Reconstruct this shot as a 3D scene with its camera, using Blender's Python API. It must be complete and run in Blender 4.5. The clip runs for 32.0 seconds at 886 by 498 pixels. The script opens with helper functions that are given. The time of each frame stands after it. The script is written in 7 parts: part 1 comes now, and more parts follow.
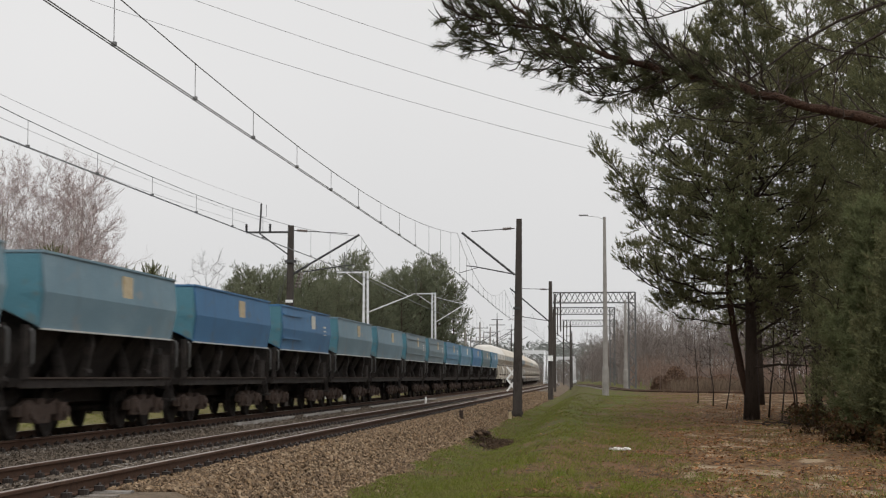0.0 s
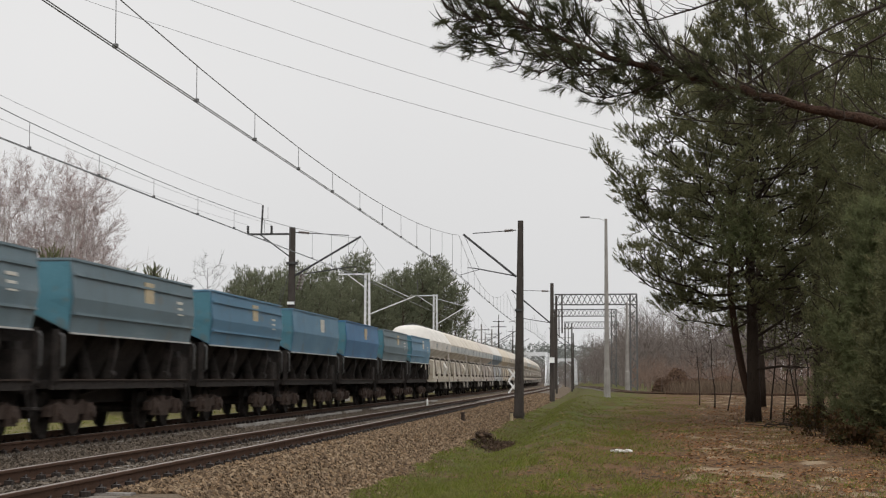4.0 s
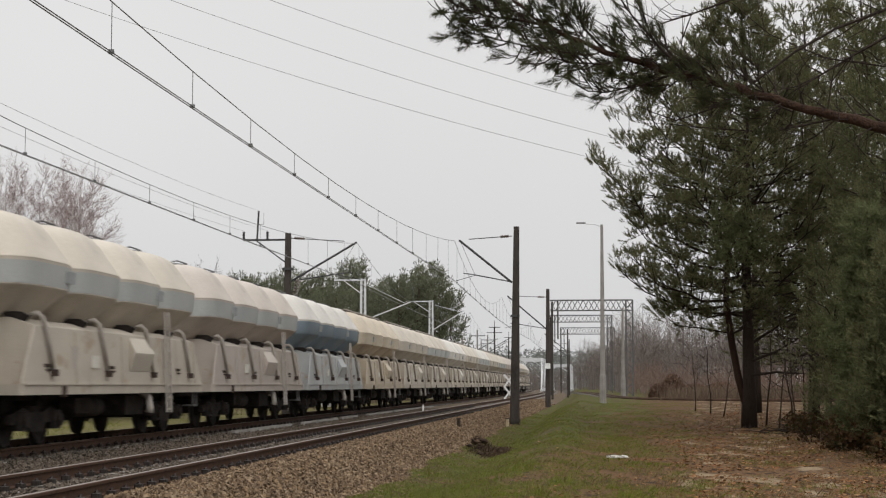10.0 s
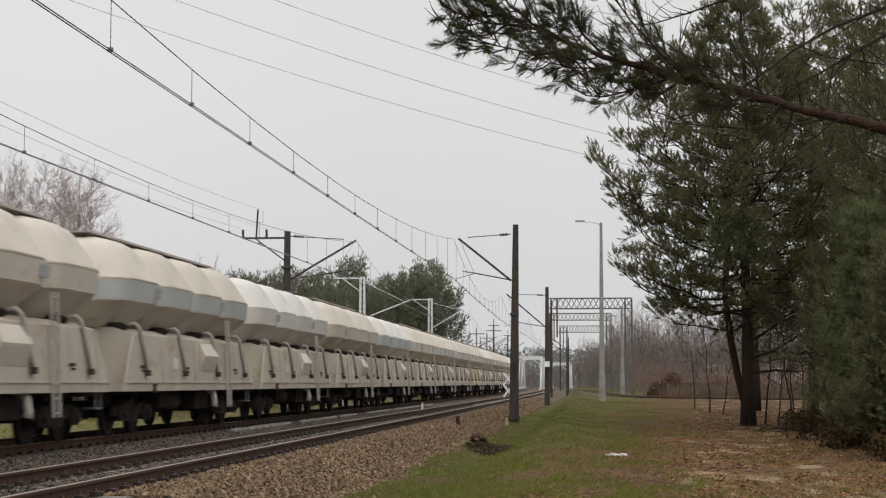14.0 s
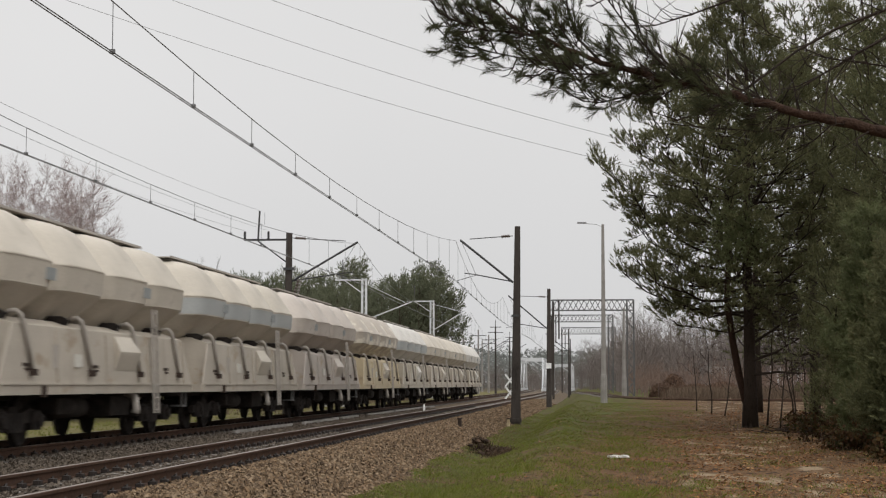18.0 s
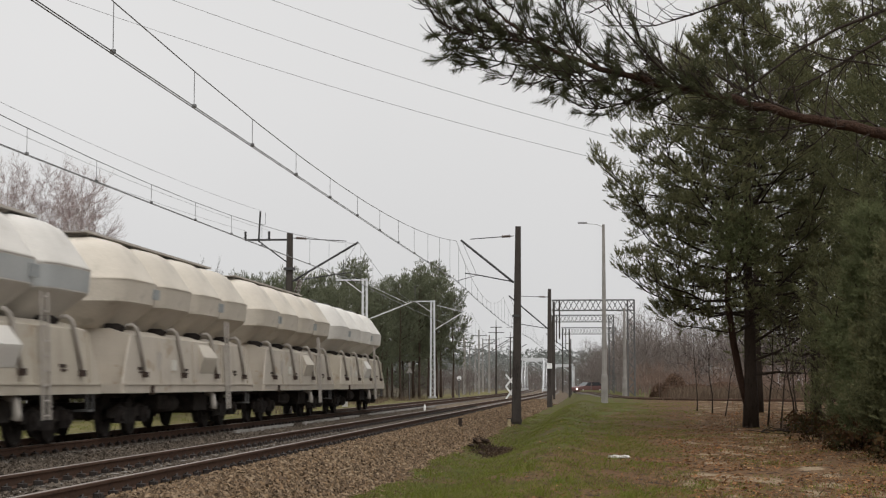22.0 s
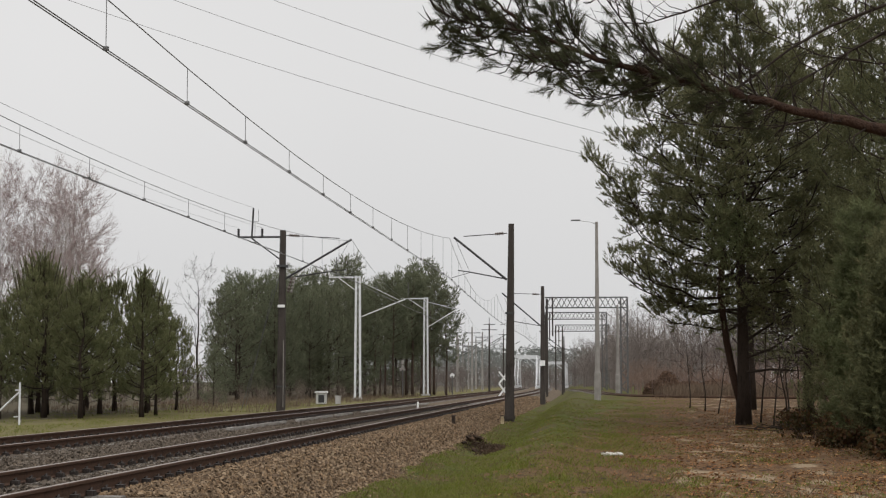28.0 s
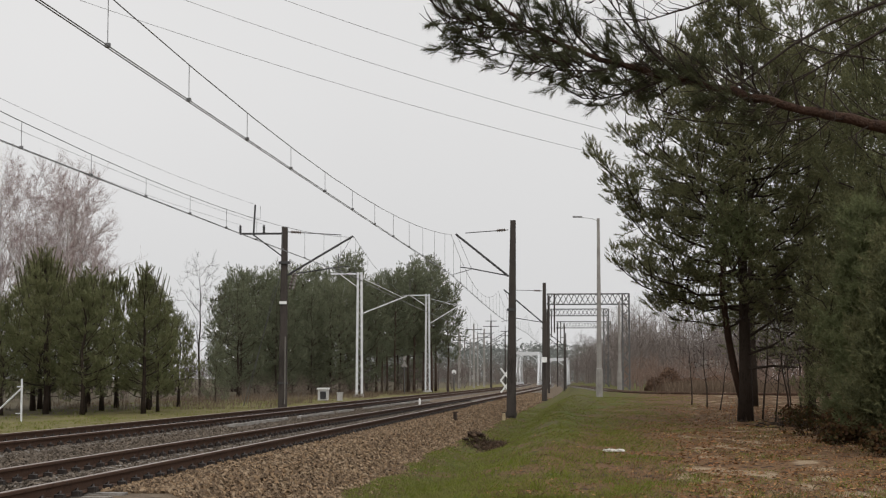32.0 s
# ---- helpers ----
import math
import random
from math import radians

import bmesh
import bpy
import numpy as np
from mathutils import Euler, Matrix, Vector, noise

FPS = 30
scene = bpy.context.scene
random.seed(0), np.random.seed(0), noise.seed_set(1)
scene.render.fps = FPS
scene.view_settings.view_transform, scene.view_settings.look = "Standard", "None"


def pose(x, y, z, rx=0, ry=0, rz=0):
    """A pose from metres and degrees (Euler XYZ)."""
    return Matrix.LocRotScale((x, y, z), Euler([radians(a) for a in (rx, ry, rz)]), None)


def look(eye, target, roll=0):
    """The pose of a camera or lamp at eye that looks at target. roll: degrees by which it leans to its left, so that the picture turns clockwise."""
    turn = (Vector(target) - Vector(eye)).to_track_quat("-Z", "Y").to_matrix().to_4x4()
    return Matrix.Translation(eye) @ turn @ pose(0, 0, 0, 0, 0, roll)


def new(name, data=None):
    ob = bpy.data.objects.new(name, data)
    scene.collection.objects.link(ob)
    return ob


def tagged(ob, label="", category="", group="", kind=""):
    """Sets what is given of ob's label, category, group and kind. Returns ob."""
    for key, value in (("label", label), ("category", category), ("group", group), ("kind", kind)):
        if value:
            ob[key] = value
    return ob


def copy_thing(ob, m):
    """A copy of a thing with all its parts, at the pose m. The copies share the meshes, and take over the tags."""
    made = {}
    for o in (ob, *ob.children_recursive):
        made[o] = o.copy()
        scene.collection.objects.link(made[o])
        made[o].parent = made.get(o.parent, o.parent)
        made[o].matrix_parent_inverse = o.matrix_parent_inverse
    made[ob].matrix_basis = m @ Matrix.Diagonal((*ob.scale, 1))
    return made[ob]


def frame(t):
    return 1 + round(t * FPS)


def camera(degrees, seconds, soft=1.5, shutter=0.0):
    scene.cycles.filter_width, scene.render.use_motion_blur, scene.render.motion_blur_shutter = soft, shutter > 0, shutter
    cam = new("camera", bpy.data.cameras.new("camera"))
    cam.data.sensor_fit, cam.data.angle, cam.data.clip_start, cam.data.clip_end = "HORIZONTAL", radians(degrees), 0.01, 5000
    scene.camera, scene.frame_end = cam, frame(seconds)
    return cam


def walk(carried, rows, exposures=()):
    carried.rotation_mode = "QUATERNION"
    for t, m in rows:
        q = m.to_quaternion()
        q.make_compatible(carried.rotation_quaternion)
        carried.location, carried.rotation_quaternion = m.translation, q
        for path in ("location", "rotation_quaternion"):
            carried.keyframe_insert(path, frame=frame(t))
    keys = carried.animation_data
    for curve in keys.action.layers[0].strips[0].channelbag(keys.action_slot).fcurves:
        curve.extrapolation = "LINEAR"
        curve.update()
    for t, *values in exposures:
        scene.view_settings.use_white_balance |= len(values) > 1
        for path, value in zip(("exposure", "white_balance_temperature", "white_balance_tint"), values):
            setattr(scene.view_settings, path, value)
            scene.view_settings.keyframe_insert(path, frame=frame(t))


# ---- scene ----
# World: y runs along the railway away from the camera, z = 0 is the rail head.
EYE = (0.0, 0.0, 1.12)
YAW, TILT = 5.06, 4.364          # degrees at the end of the clip
LENS = 29.29
PXDEG = 0.0191                   # one small step of pan or tilt, in degrees

cam = camera(LENS, 32.0, soft=1.2, shutter=0.5)
# seconds, pan and tilt steps of the hand-held camera
SWAY = [(0, 10.8, -2.6), (0.5, 12.0, -2.5), (1, 12, -2.7), (1.5, 12.1, -1.8), (2, 11.9, -1.8), (2.5, 12, -1.3), (3, 13.7, -1.0), (3.5, 14, 0),
        (4.5, 12.2, 1.2), (5.5, 9.3, 3.1), (6, 8, 4.6), (6.5, 6.8, 6.9), (7, 4.7, 8.3), (7.5, 3.6, 9.7), (8, 4.1, 10.6), (8.5, 4.7, 11.4),
        (9, 5.5, 11.3), (9.5, 6.1, 10.7), (10, 6.1, 11), (10.5, 4.5, 12.4), (11, 4.6, 12.3), (11.5, 5, 10.7), (12, 6.5, 10.7), (12.5, 6.4, 10.6),
        (13, 6.4, 8.3), (13.5, 7.7, 6.5), (14, 4.7, 7.7), (14.5, 4.6, 10.6), (15.5, 5.2, 10.2), (16.5, 6.1, 9.2), (17, 6.3, 10.7),
        (17.5, 7.7, 10.7), (18, 7.9, 10.7), (18.5, 8.4, 10.4), (19, 7.7, 10.6), (19.5, 4.7, 11.3), (20, 4.6, 13.6), (20.5, 4.6, 12.4),
        (21, 6.1, 12.3), (21.5, 7.7, 12.3), (22, 9, 10.8), (22.5, 7.3, 11.1), (23, 7.7, 10.7), (23.5, 7.7, 9.7), (24, 7.2, 9.2), (24.5, 7, 8.2),
        (25, 6.5, 6.1), (25.5, 4.6, 5.1), (26.5, 1.3, 4.6), (27.5, -2, 4.7), (28, -3.1, 6), (28.5, -5, 7.3), (29, -6.1, 10), (29.5, -3.8, 11.3),
        (30, -4.6, 9.3), (30.5, -6.1, 6.3), (31, -4.6, 3.1), (31.5, -1.5, 1.6), (32, 0, 0)]
walk(cam, [(t, pose(*EYE, 90 + TILT + b * PXDEG, 0, YAW + a * PXDEG)) for t, a, b in SWAY],
     exposures=[(0, 0.06), (6, 0.06), (12, -0.01), (25, -0.01), (32, 0.02)])

# ------------------------------------------------------------------ light
world = bpy.data.worlds.new("overcast_sky")
scene.world = world
world.use_nodes = True
wn, wl = world.node_tree.nodes, world.node_tree.links
wn.clear()
w_out = wn.new("ShaderNodeOutputWorld")
w_bg = wn.new("ShaderNodeBackground")
w_sky = wn.new("ShaderNodeTexSky")
w_sky.sky_type, w_sky.sun_disc = "NISHITA", False
w_sky.sun_elevation, w_sky.sun_rotation = radians(50), radians(164)
w_sky.air_density, w_sky.dust_density = 1.0, 6.0
w_dull = wn.new("ShaderNodeHueSaturation")
w_dull.inputs["Saturation"].default_value = 0.05
w_dull.inputs["Value"].default_value = 0.05
w_coord = wn.new("ShaderNodeTexCoord")
w_split = wn.new("ShaderNodeSeparateXYZ")
w_ramp = wn.new("ShaderNodeValToRGB")
cr = w_ramp.color_ramp
cr.interpolation = "EASE"
cr.elements[0].position, cr.elements[0].color = 0.0, (0.70, 0.70, 0.705, 1)
cr.elements[1].position, cr.elements[1].color = 1.0, (1.75, 1.75, 1.76, 1)
mid = cr.elements.new(0.2)
mid.color = (0.79, 0.785, 0.785, 1)
w_cloud = wn.new("ShaderNodeTexNoise")
w_cloud.inputs["Scale"].default_value, w_cloud.inputs["Detail"].default_value = 3.0, 3.0
w_var = wn.new("ShaderNodeMapRange")
w_var.inputs["To Min"].default_value, w_var.inputs["To Max"].default_value = 0.95, 1.05
w_mul = wn.new("ShaderNodeMix")
w_mul.data_type, w_mul.blend_type = "RGBA", "MULTIPLY"
w_mul.inputs["Factor"].default_value = 1.0
w_mix = wn.new("ShaderNodeMix")
w_mix.data_type = "RGBA"
w_mix.inputs["Factor"].default_value = 0.93
wl.new(w_coord.outputs["Generated"], w_split.inputs[0])
wl.new(w_split.outputs["Z"], w_ramp.inputs[0])
wl.new(w_coord.outputs["Generated"], w_cloud.inputs["Vector"])
wl.new(w_cloud.outputs["Fac"], w_var.inputs["Value"])
wl.new(w_ramp.outputs["Color"], w_mul.inputs[6])
wl.new(w_var.outputs["Result"], w_mul.inputs[7])
wl.new(w_sky.outputs["Color"], w_dull.inputs["Color"])
wl.new(w_dull.outputs["Color"], w_mix.inputs[6])
wl.new(w_mul.outputs[2], w_mix.inputs[7])
wl.new(w_mix.outputs[2], w_bg.inputs["Color"])
wl.new(w_bg.outputs[0], w_out.inputs["Surface"])
w_bg.inputs["Strength"].default_value = 1.0

sun_data = bpy.data.lights.new("sun", "SUN")
sun_data.energy, sun_data.angle, sun_data.color = 1.15, radians(60), (1.0, 0.97, 0.93)
sun = new("sun", sun_data)
sun.matrix_world = look((10, -22, 42), (0, 12, 0))

# ------------------------------------------------------------------ materials
def material(name, stops, scale=6.0, rough=0.8, metal=0.0, bump=0.15, fine=60.0, spots=None, shift=0.0, stretch=(1, 1, 1), space="Object"):
    """Two-scale noise colour over the stops, optional spots (colour, amount, scale), bump, and a small random shift per object."""
    m = bpy.data.materials.new(name)
    m.use_nodes = True
    n, l = m.node_tree.nodes, m.node_tree.links
    b = n["Principled BSDF"]
    b.inputs["Roughness"].default_value, b.inputs["Metallic"].default_value = rough, metal
    if rough >= 0.8:
        b.inputs["Specular IOR Level"].default_value = 0.12
    co = n.new("ShaderNodeTexCoord")
    mp = n.new("ShaderNodeMapping")
    mp.inputs["Scale"].default_value = stretch
    l.new(co.outputs[space], mp.inputs["Vector"])
    big, small = n.new("ShaderNodeTexNoise"), n.new("ShaderNodeTexNoise")
    big.inputs["Scale"].default_value, big.inputs["Detail"].default_value = scale, 5
    small.inputs["Scale"].default_value, small.inputs["Detail"].default_value = fine, 3
    l.new(mp.outputs[0], big.inputs["Vector"])
    l.new(mp.outputs[0], small.inputs["Vector"])
    add = n.new("ShaderNodeMix")
    add.inputs["Factor"].default_value = 0.35
    l.new(big.outputs["Fac"], add.inputs["A"])
    l.new(small.outputs["Fac"], add.inputs["B"])
    fac = add.outputs["Result"]
    if shift:
        info, ma = n.new("ShaderNodeObjectInfo"), n.new("ShaderNodeMath")
        sub = n.new("ShaderNodeMath")
        sub.operation, sub.inputs[1].default_value = "SUBTRACT", 0.5
        ma.operation, ma.inputs[1].default_value = "MULTIPLY_ADD", shift
        l.new(info.outputs["Random"], sub.inputs[0])
        l.new(sub.outputs[0], ma.inputs[0])
        l.new(fac, ma.inputs[2])
        fac = ma.outputs[0]
    ramp = n.new("ShaderNodeValToRGB")
    r = ramp.color_ramp
    while len(r.elements) < len(stops):
        r.elements.new(0.5)
    for i, c in enumerate(stops):
        r.elements[i].position = 0.32 + 0.36 * i / max(1, len(stops) - 1)
        r.elements[i].color = (*c, 1)
    l.new(fac, ramp.inputs[0])
    col = ramp.outputs["Color"]
    if spots:
        sc, amount, ssize = spots
        sp, st = n.new("ShaderNodeTexNoise"), n.new("ShaderNodeValToRGB")
        sp.inputs["Scale"].default_value, sp.inputs["Detail"].default_value = ssize, 6
        l.new(mp.outputs[0], sp.inputs["Vector"])
        st.color_ramp.elements[0].position, st.color_ramp.elements[1].position = 0.66 - amount, 0.74 - amount
        l.new(sp.outputs["Fac"], st.inputs[0])
        mx = n.new("ShaderNodeMix")
        mx.data_type = "RGBA"
        mx.inputs[7].default_value = (*sc, 1)
        l.new(st.outputs["Color"], mx.inputs["Factor"])
        l.new(col, mx.inputs[6])
        col = mx.outputs[2]
    l.new(col, b.inputs["Base Color"])
    if bump:
        bu = n.new("ShaderNodeBump")
        bu.inputs["Strength"].default_value, bu.inputs["Distance"].default_value = bump, 0.02
        l.new(small.outputs["Fac"], bu.inputs["Height"])
        l.new(bu.outputs[0], b.inputs["Normal"])
    return m


def island_material(name, stops, rough=0.8, translucent=0.0):
    """Colour that differs from piece to piece of a joined mesh."""
    m = bpy.data.materials.new(name)
    m.use_nodes = True
    n, l = m.node_tree.nodes, m.node_tree.links
    b = n["Principled BSDF"]
    b.inputs["Roughness"].default_value = rough
    b.inputs["Specular IOR Level"].default_value = 0.10
    geo, ramp, info = n.new("ShaderNodeNewGeometry"), n.new("ShaderNodeValToRGB"), n.new("ShaderNodeObjectInfo")
    mixv = n.new("ShaderNodeMix")
    mixv.inputs["Factor"].default_value = 0.25
    l.new(geo.outputs["Random Per Island"], mixv.inputs["A"])
    l.new(info.outputs["Random"], mixv.inputs["B"])
    r = ramp.color_ramp
    while len(r.elements) < len(stops):
        r.elements.new(0.5)
    for i, c in enumerate(stops):
        r.elements[i].position = i / max(1, len(stops) - 1)
        r.elements[i].color = (*c, 1)
    l.new(mixv.outputs["Result"], ramp.inputs[0])
    l.new(ramp.outputs["Color"], b.inputs["Base Color"])
    if translucent:
        b.inputs["Subsurface Weight"].default_value = 0.0
        tr, ms = n.new("ShaderNodeBsdfTranslucent"), n.new("ShaderNodeMixShader")
        ms.inputs[0].default_value = translucent
        l.new(ramp.outputs["Color"], tr.inputs["Color"])
        l.new(b.outputs[0], ms.inputs[1])
        l.new(tr.outputs[0], ms.inputs[2])
        l.new(ms.outputs[0], n["Material Output"].inputs["Surface"])
    return m


M_RAIL_SIDE = material("rusty_rail_steel", [(0.030, 0.020, 0.015), (0.075, 0.042, 0.028), (0.05, 0.032, 0.024)], 8, 0.85, 0.2, 0.3)
M_RAIL_TOP = material("worn_rail_head", [(0.16, 0.12, 0.10), (0.26, 0.22, 0.19)], 3, 0.45, 0.6, 0.05, 40, None, 0, (8, 0.3, 1))
M_SLEEPER = material("weathered_concrete_sleeper", [(0.10, 0.088, 0.076), (0.20, 0.185, 0.17), (0.15, 0.13, 0.11)], 5, 0.95, 0, 0.4, 40, None, 0.2)
M_CLIP = material("oily_dark_fastening", [(0.015, 0.012, 0.011), (0.04, 0.03, 0.025)], 20, 0.6, 0.5, 0.2)
M_BALLAST = material("brown_ballast_bed", [(0.036, 0.027, 0.019), (0.120, 0.090, 0.062), (0.064, 0.047, 0.033)], 4.0, 0.95, 0, 0.9, 22)
M_STONE = island_material("ballast_stone", [(0.050, 0.035, 0.024), (0.120, 0.084, 0.055), (0.190, 0.126, 0.074), (0.240, 0.178, 0.118), (0.080, 0.053, 0.035), (0.400, 0.325, 0.245)], 0.95)
M_STONE_DARK = island_material("oily_ballast_stone", [(0.050, 0.041, 0.032), (0.100, 0.082, 0.065), (0.148, 0.123, 0.100), (0.072, 0.057, 0.045), (0.235, 0.205, 0.175)], 0.95)
M_GRASS = island_material("short_grass_blades", [(0.085, 0.112, 0.016), (0.112, 0.142, 0.020), (0.140, 0.160, 0.028), (0.165, 0.150, 0.045), (0.096, 0.122, 0.016), (0.115, 0.092, 0.036)], 0.85, 0.25)
M_SWALE = island_material("mossy_swale_grass", [(0.105, 0.118, 0.026), (0.132, 0.142, 0.036), (0.152, 0.146, 0.054), (0.104, 0.122, 0.024)], 0.85, 0.25)
M_DRYGRASS = island_material("dry_grass_blades", [(0.15, 0.115, 0.060), (0.10, 0.075, 0.038), (0.19, 0.15, 0.085), (0.075, 0.062, 0.028)], 0.85, 0.25)
M_TALLGRASS = island_material("russet_tall_grass", [(0.125, 0.090, 0.064), (0.175, 0.132, 0.094), (0.090, 0.064, 0.048), (0.22, 0.175, 0.125)], 0.9, 0.3)
M_LEAF = island_material("fallen_leaves", [(0.205, 0.086, 0.036), (0.100, 0.045, 0.020), (0.265, 0.126, 0.052), (0.145, 0.062, 0.027), (0.157, 0.094, 0.041), (0.087, 0.038, 0.015), (0.344, 0.204, 0.094), (0.118, 0.050, 0.021), (0.188, 0.087, 0.031), (0.690, 0.533, 0.361)], 0.75, 0.15)
M_BRAMBLE = island_material("dark_russet_bramble_leaves", [(0.030, 0.018, 0.010), (0.055, 0.027, 0.013), (0.028, 0.033, 0.011), (0.085, 0.043, 0.018), (0.040, 0.022, 0.011)], 0.8, 0.2)
M_BARK = material("grey_brown_pine_bark", [(0.014, 0.011, 0.009), (0.042, 0.031, 0.024), (0.024, 0.018, 0.014)], 6, 0.95, 0, 0.9, 30, None, 0, (1, 1, 0.3))
M_BARK_RED = material("reddish_upper_pine_bark", [(0.015, 0.010, 0.008), (0.050, 0.029, 0.020), (0.026, 0.016, 0.012)], 14, 0.95, 0, 1.0, 60)
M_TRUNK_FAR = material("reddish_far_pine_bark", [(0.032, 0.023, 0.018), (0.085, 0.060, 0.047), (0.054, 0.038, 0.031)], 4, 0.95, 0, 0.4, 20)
M_TWIG = material("dark_twig_bark", [(0.020, 0.016, 0.013), (0.052, 0.039, 0.031)], 12, 0.95, 0, 0.3)
M_NEEDLE = island_material("dark_pine_needles", [(0.064, 0.070, 0.037), (0.102, 0.108, 0.053), (0.146, 0.145, 0.071), (0.195, 0.174, 0.094)], 0.75, 0.42)
M_NEEDLE_NEAR = island_material("dark_bough_needles", [(0.044, 0.050, 0.026), (0.068, 0.072, 0.036), (0.098, 0.096, 0.050)], 0.7, 0.35)
M_NEEDLE_LIGHT = island_material("fresh_green_pine_needles", [(0.084, 0.098, 0.046), (0.122, 0.136, 0.064), (0.162, 0.168, 0.084)], 0.7, 0.45)
# Paler and bluer than real needles: distance haze is put into this colour.
M_NEEDLE_FAR = island_material("haze_tinted_pine_needles", [(0.112, 0.124, 0.080), (0.155, 0.166, 0.106), (0.205, 0.208, 0.136)], 0.8, 0.5)
M_NEEDLE_YOUNG = island_material("young_pine_needles", [(0.115, 0.125, 0.062), (0.162, 0.170, 0.082), (0.215, 0.208, 0.106)], 0.8, 0.5)
M_BIRCH = material("pale_birch_bark", [(0.22, 0.19, 0.175), (0.42, 0.38, 0.35)], 3, 0.9, 0, 0.2, 20, ((0.04, 0.035, 0.03), 0.06, 5), 0, (1, 1, 0.4))
M_BIRCH_TWIG = material("purple_brown_birch_twigs", [(0.24, 0.185, 0.175), (0.34, 0.27, 0.255)], 5, 0.95, 0, 0)
M_BARE = material("grey_brown_bare_wood", [(0.104, 0.087, 0.078), (0.180, 0.154, 0.140)], 4, 0.95, 0, 0, 60, None, 0.3)
M_BROWN_SCRUB = material("russet_scrub", [(0.130, 0.092, 0.074), (0.210, 0.150, 0.118)], 4, 0.95, 0, 0, 60, None, 0.3)
M_DARK_SCRUB = material("dull_brown_undergrowth", [(0.090, 0.072, 0.058), (0.150, 0.122, 0.098)], 4, 0.95, 0, 0, 60, None, 0.3)
M_MAST = material("dark_stained_mast_concrete", [(0.022, 0.019, 0.017), (0.062, 0.053, 0.047), (0.036, 0.031, 0.028)], 2.5, 0.9, 0, 0.3, 30, None, 0, (1, 1, 0.25))
M_STEEL_DARK = material("dark_painted_steel", [(0.030, 0.030, 0.032), (0.07, 0.068, 0.068)], 8, 0.6, 0.3, 0.1)
M_GALV = material("pale_galvanised_steel", [(0.50, 0.51, 0.52), (0.68, 0.69, 0.70)], 4, 0.55, 0.15, 0.05)
M_GREYSTEEL = material("grey_lattice_steel", [(0.075, 0.074, 0.073), (0.145, 0.142, 0.138)], 4, 0.6, 0.4, 0.05)
# White paint toned down: haze in front of the bridge is put into the colour.
M_WHITESTEEL = material("haze_dulled_bridge_white", [(0.451, 0.459, 0.467), (0.615, 0.623, 0.631)], 2, 0.6, 0, 0.05)
M_CONCRETE = material("pale_concrete", [(0.30, 0.29, 0.275), (0.46, 0.45, 0.43)], 2, 0.9, 0, 0.3, 30, None, 0.1)
# Lightened to grey: the haze over the horizon forest is in the base colour.
M_FARPINE = island_material("haze_grey_pine_canopy", [(0.175, 0.186, 0.172), (0.225, 0.234, 0.218)], 0.8, 0.1)
M_WIRE = material("weathered_copper_wire", [(0.10, 0.10, 0.10), (0.18, 0.18, 0.18)], 3, 0.5, 0.6, 0)
M_WIRE_FAR = material("aluminium_line_wire", [(0.24, 0.24, 0.245), (0.34, 0.34, 0.345)], 3, 0.5, 0.5, 0)
M_INSUL = material("glazed_insulator", [(0.075, 0.055, 0.045), (0.13, 0.10, 0.085)], 5, 0.3, 0, 0)
M_WHITE = material("white_enamel", [(0.66, 0.66, 0.65), (0.80, 0.80, 0.79)], 6, 0.5, 0, 0.05)
M_BLACK = material("black_rubber", [(0.012, 0.012, 0.012), (0.03, 0.03, 0.03)], 8, 0.7, 0, 0.1)
M_STAINED = material("stained_grey_concrete", [(0.17, 0.155, 0.14), (0.29, 0.275, 0.255)], 2, 0.9, 0, 0.3, 30, None, 0.2)
M_CABINET = material("grimy_white_cabinet_paint", [(0.34, 0.335, 0.32), (0.50, 0.495, 0.48)], 6, 0.6, 0, 0.05)
M_SOOT = material("sooty_running_gear", [(0.014, 0.012, 0.011), (0.028, 0.024, 0.022), (0.050, 0.041, 0.036)], 5, 0.85, 0.1, 0.3, 30)
M_RUSTGEAR = material("rust_brown_axle_gear", [(0.020, 0.016, 0.014), (0.062, 0.044, 0.036), (0.036, 0.027, 0.023)], 6, 0.85, 0.1, 0.3, 30)
M_STRIPE = material("polished_sill_edge", [(0.45, 0.44, 0.42), (0.65, 0.64, 0.62)], 5, 0.4, 0.3, 0)

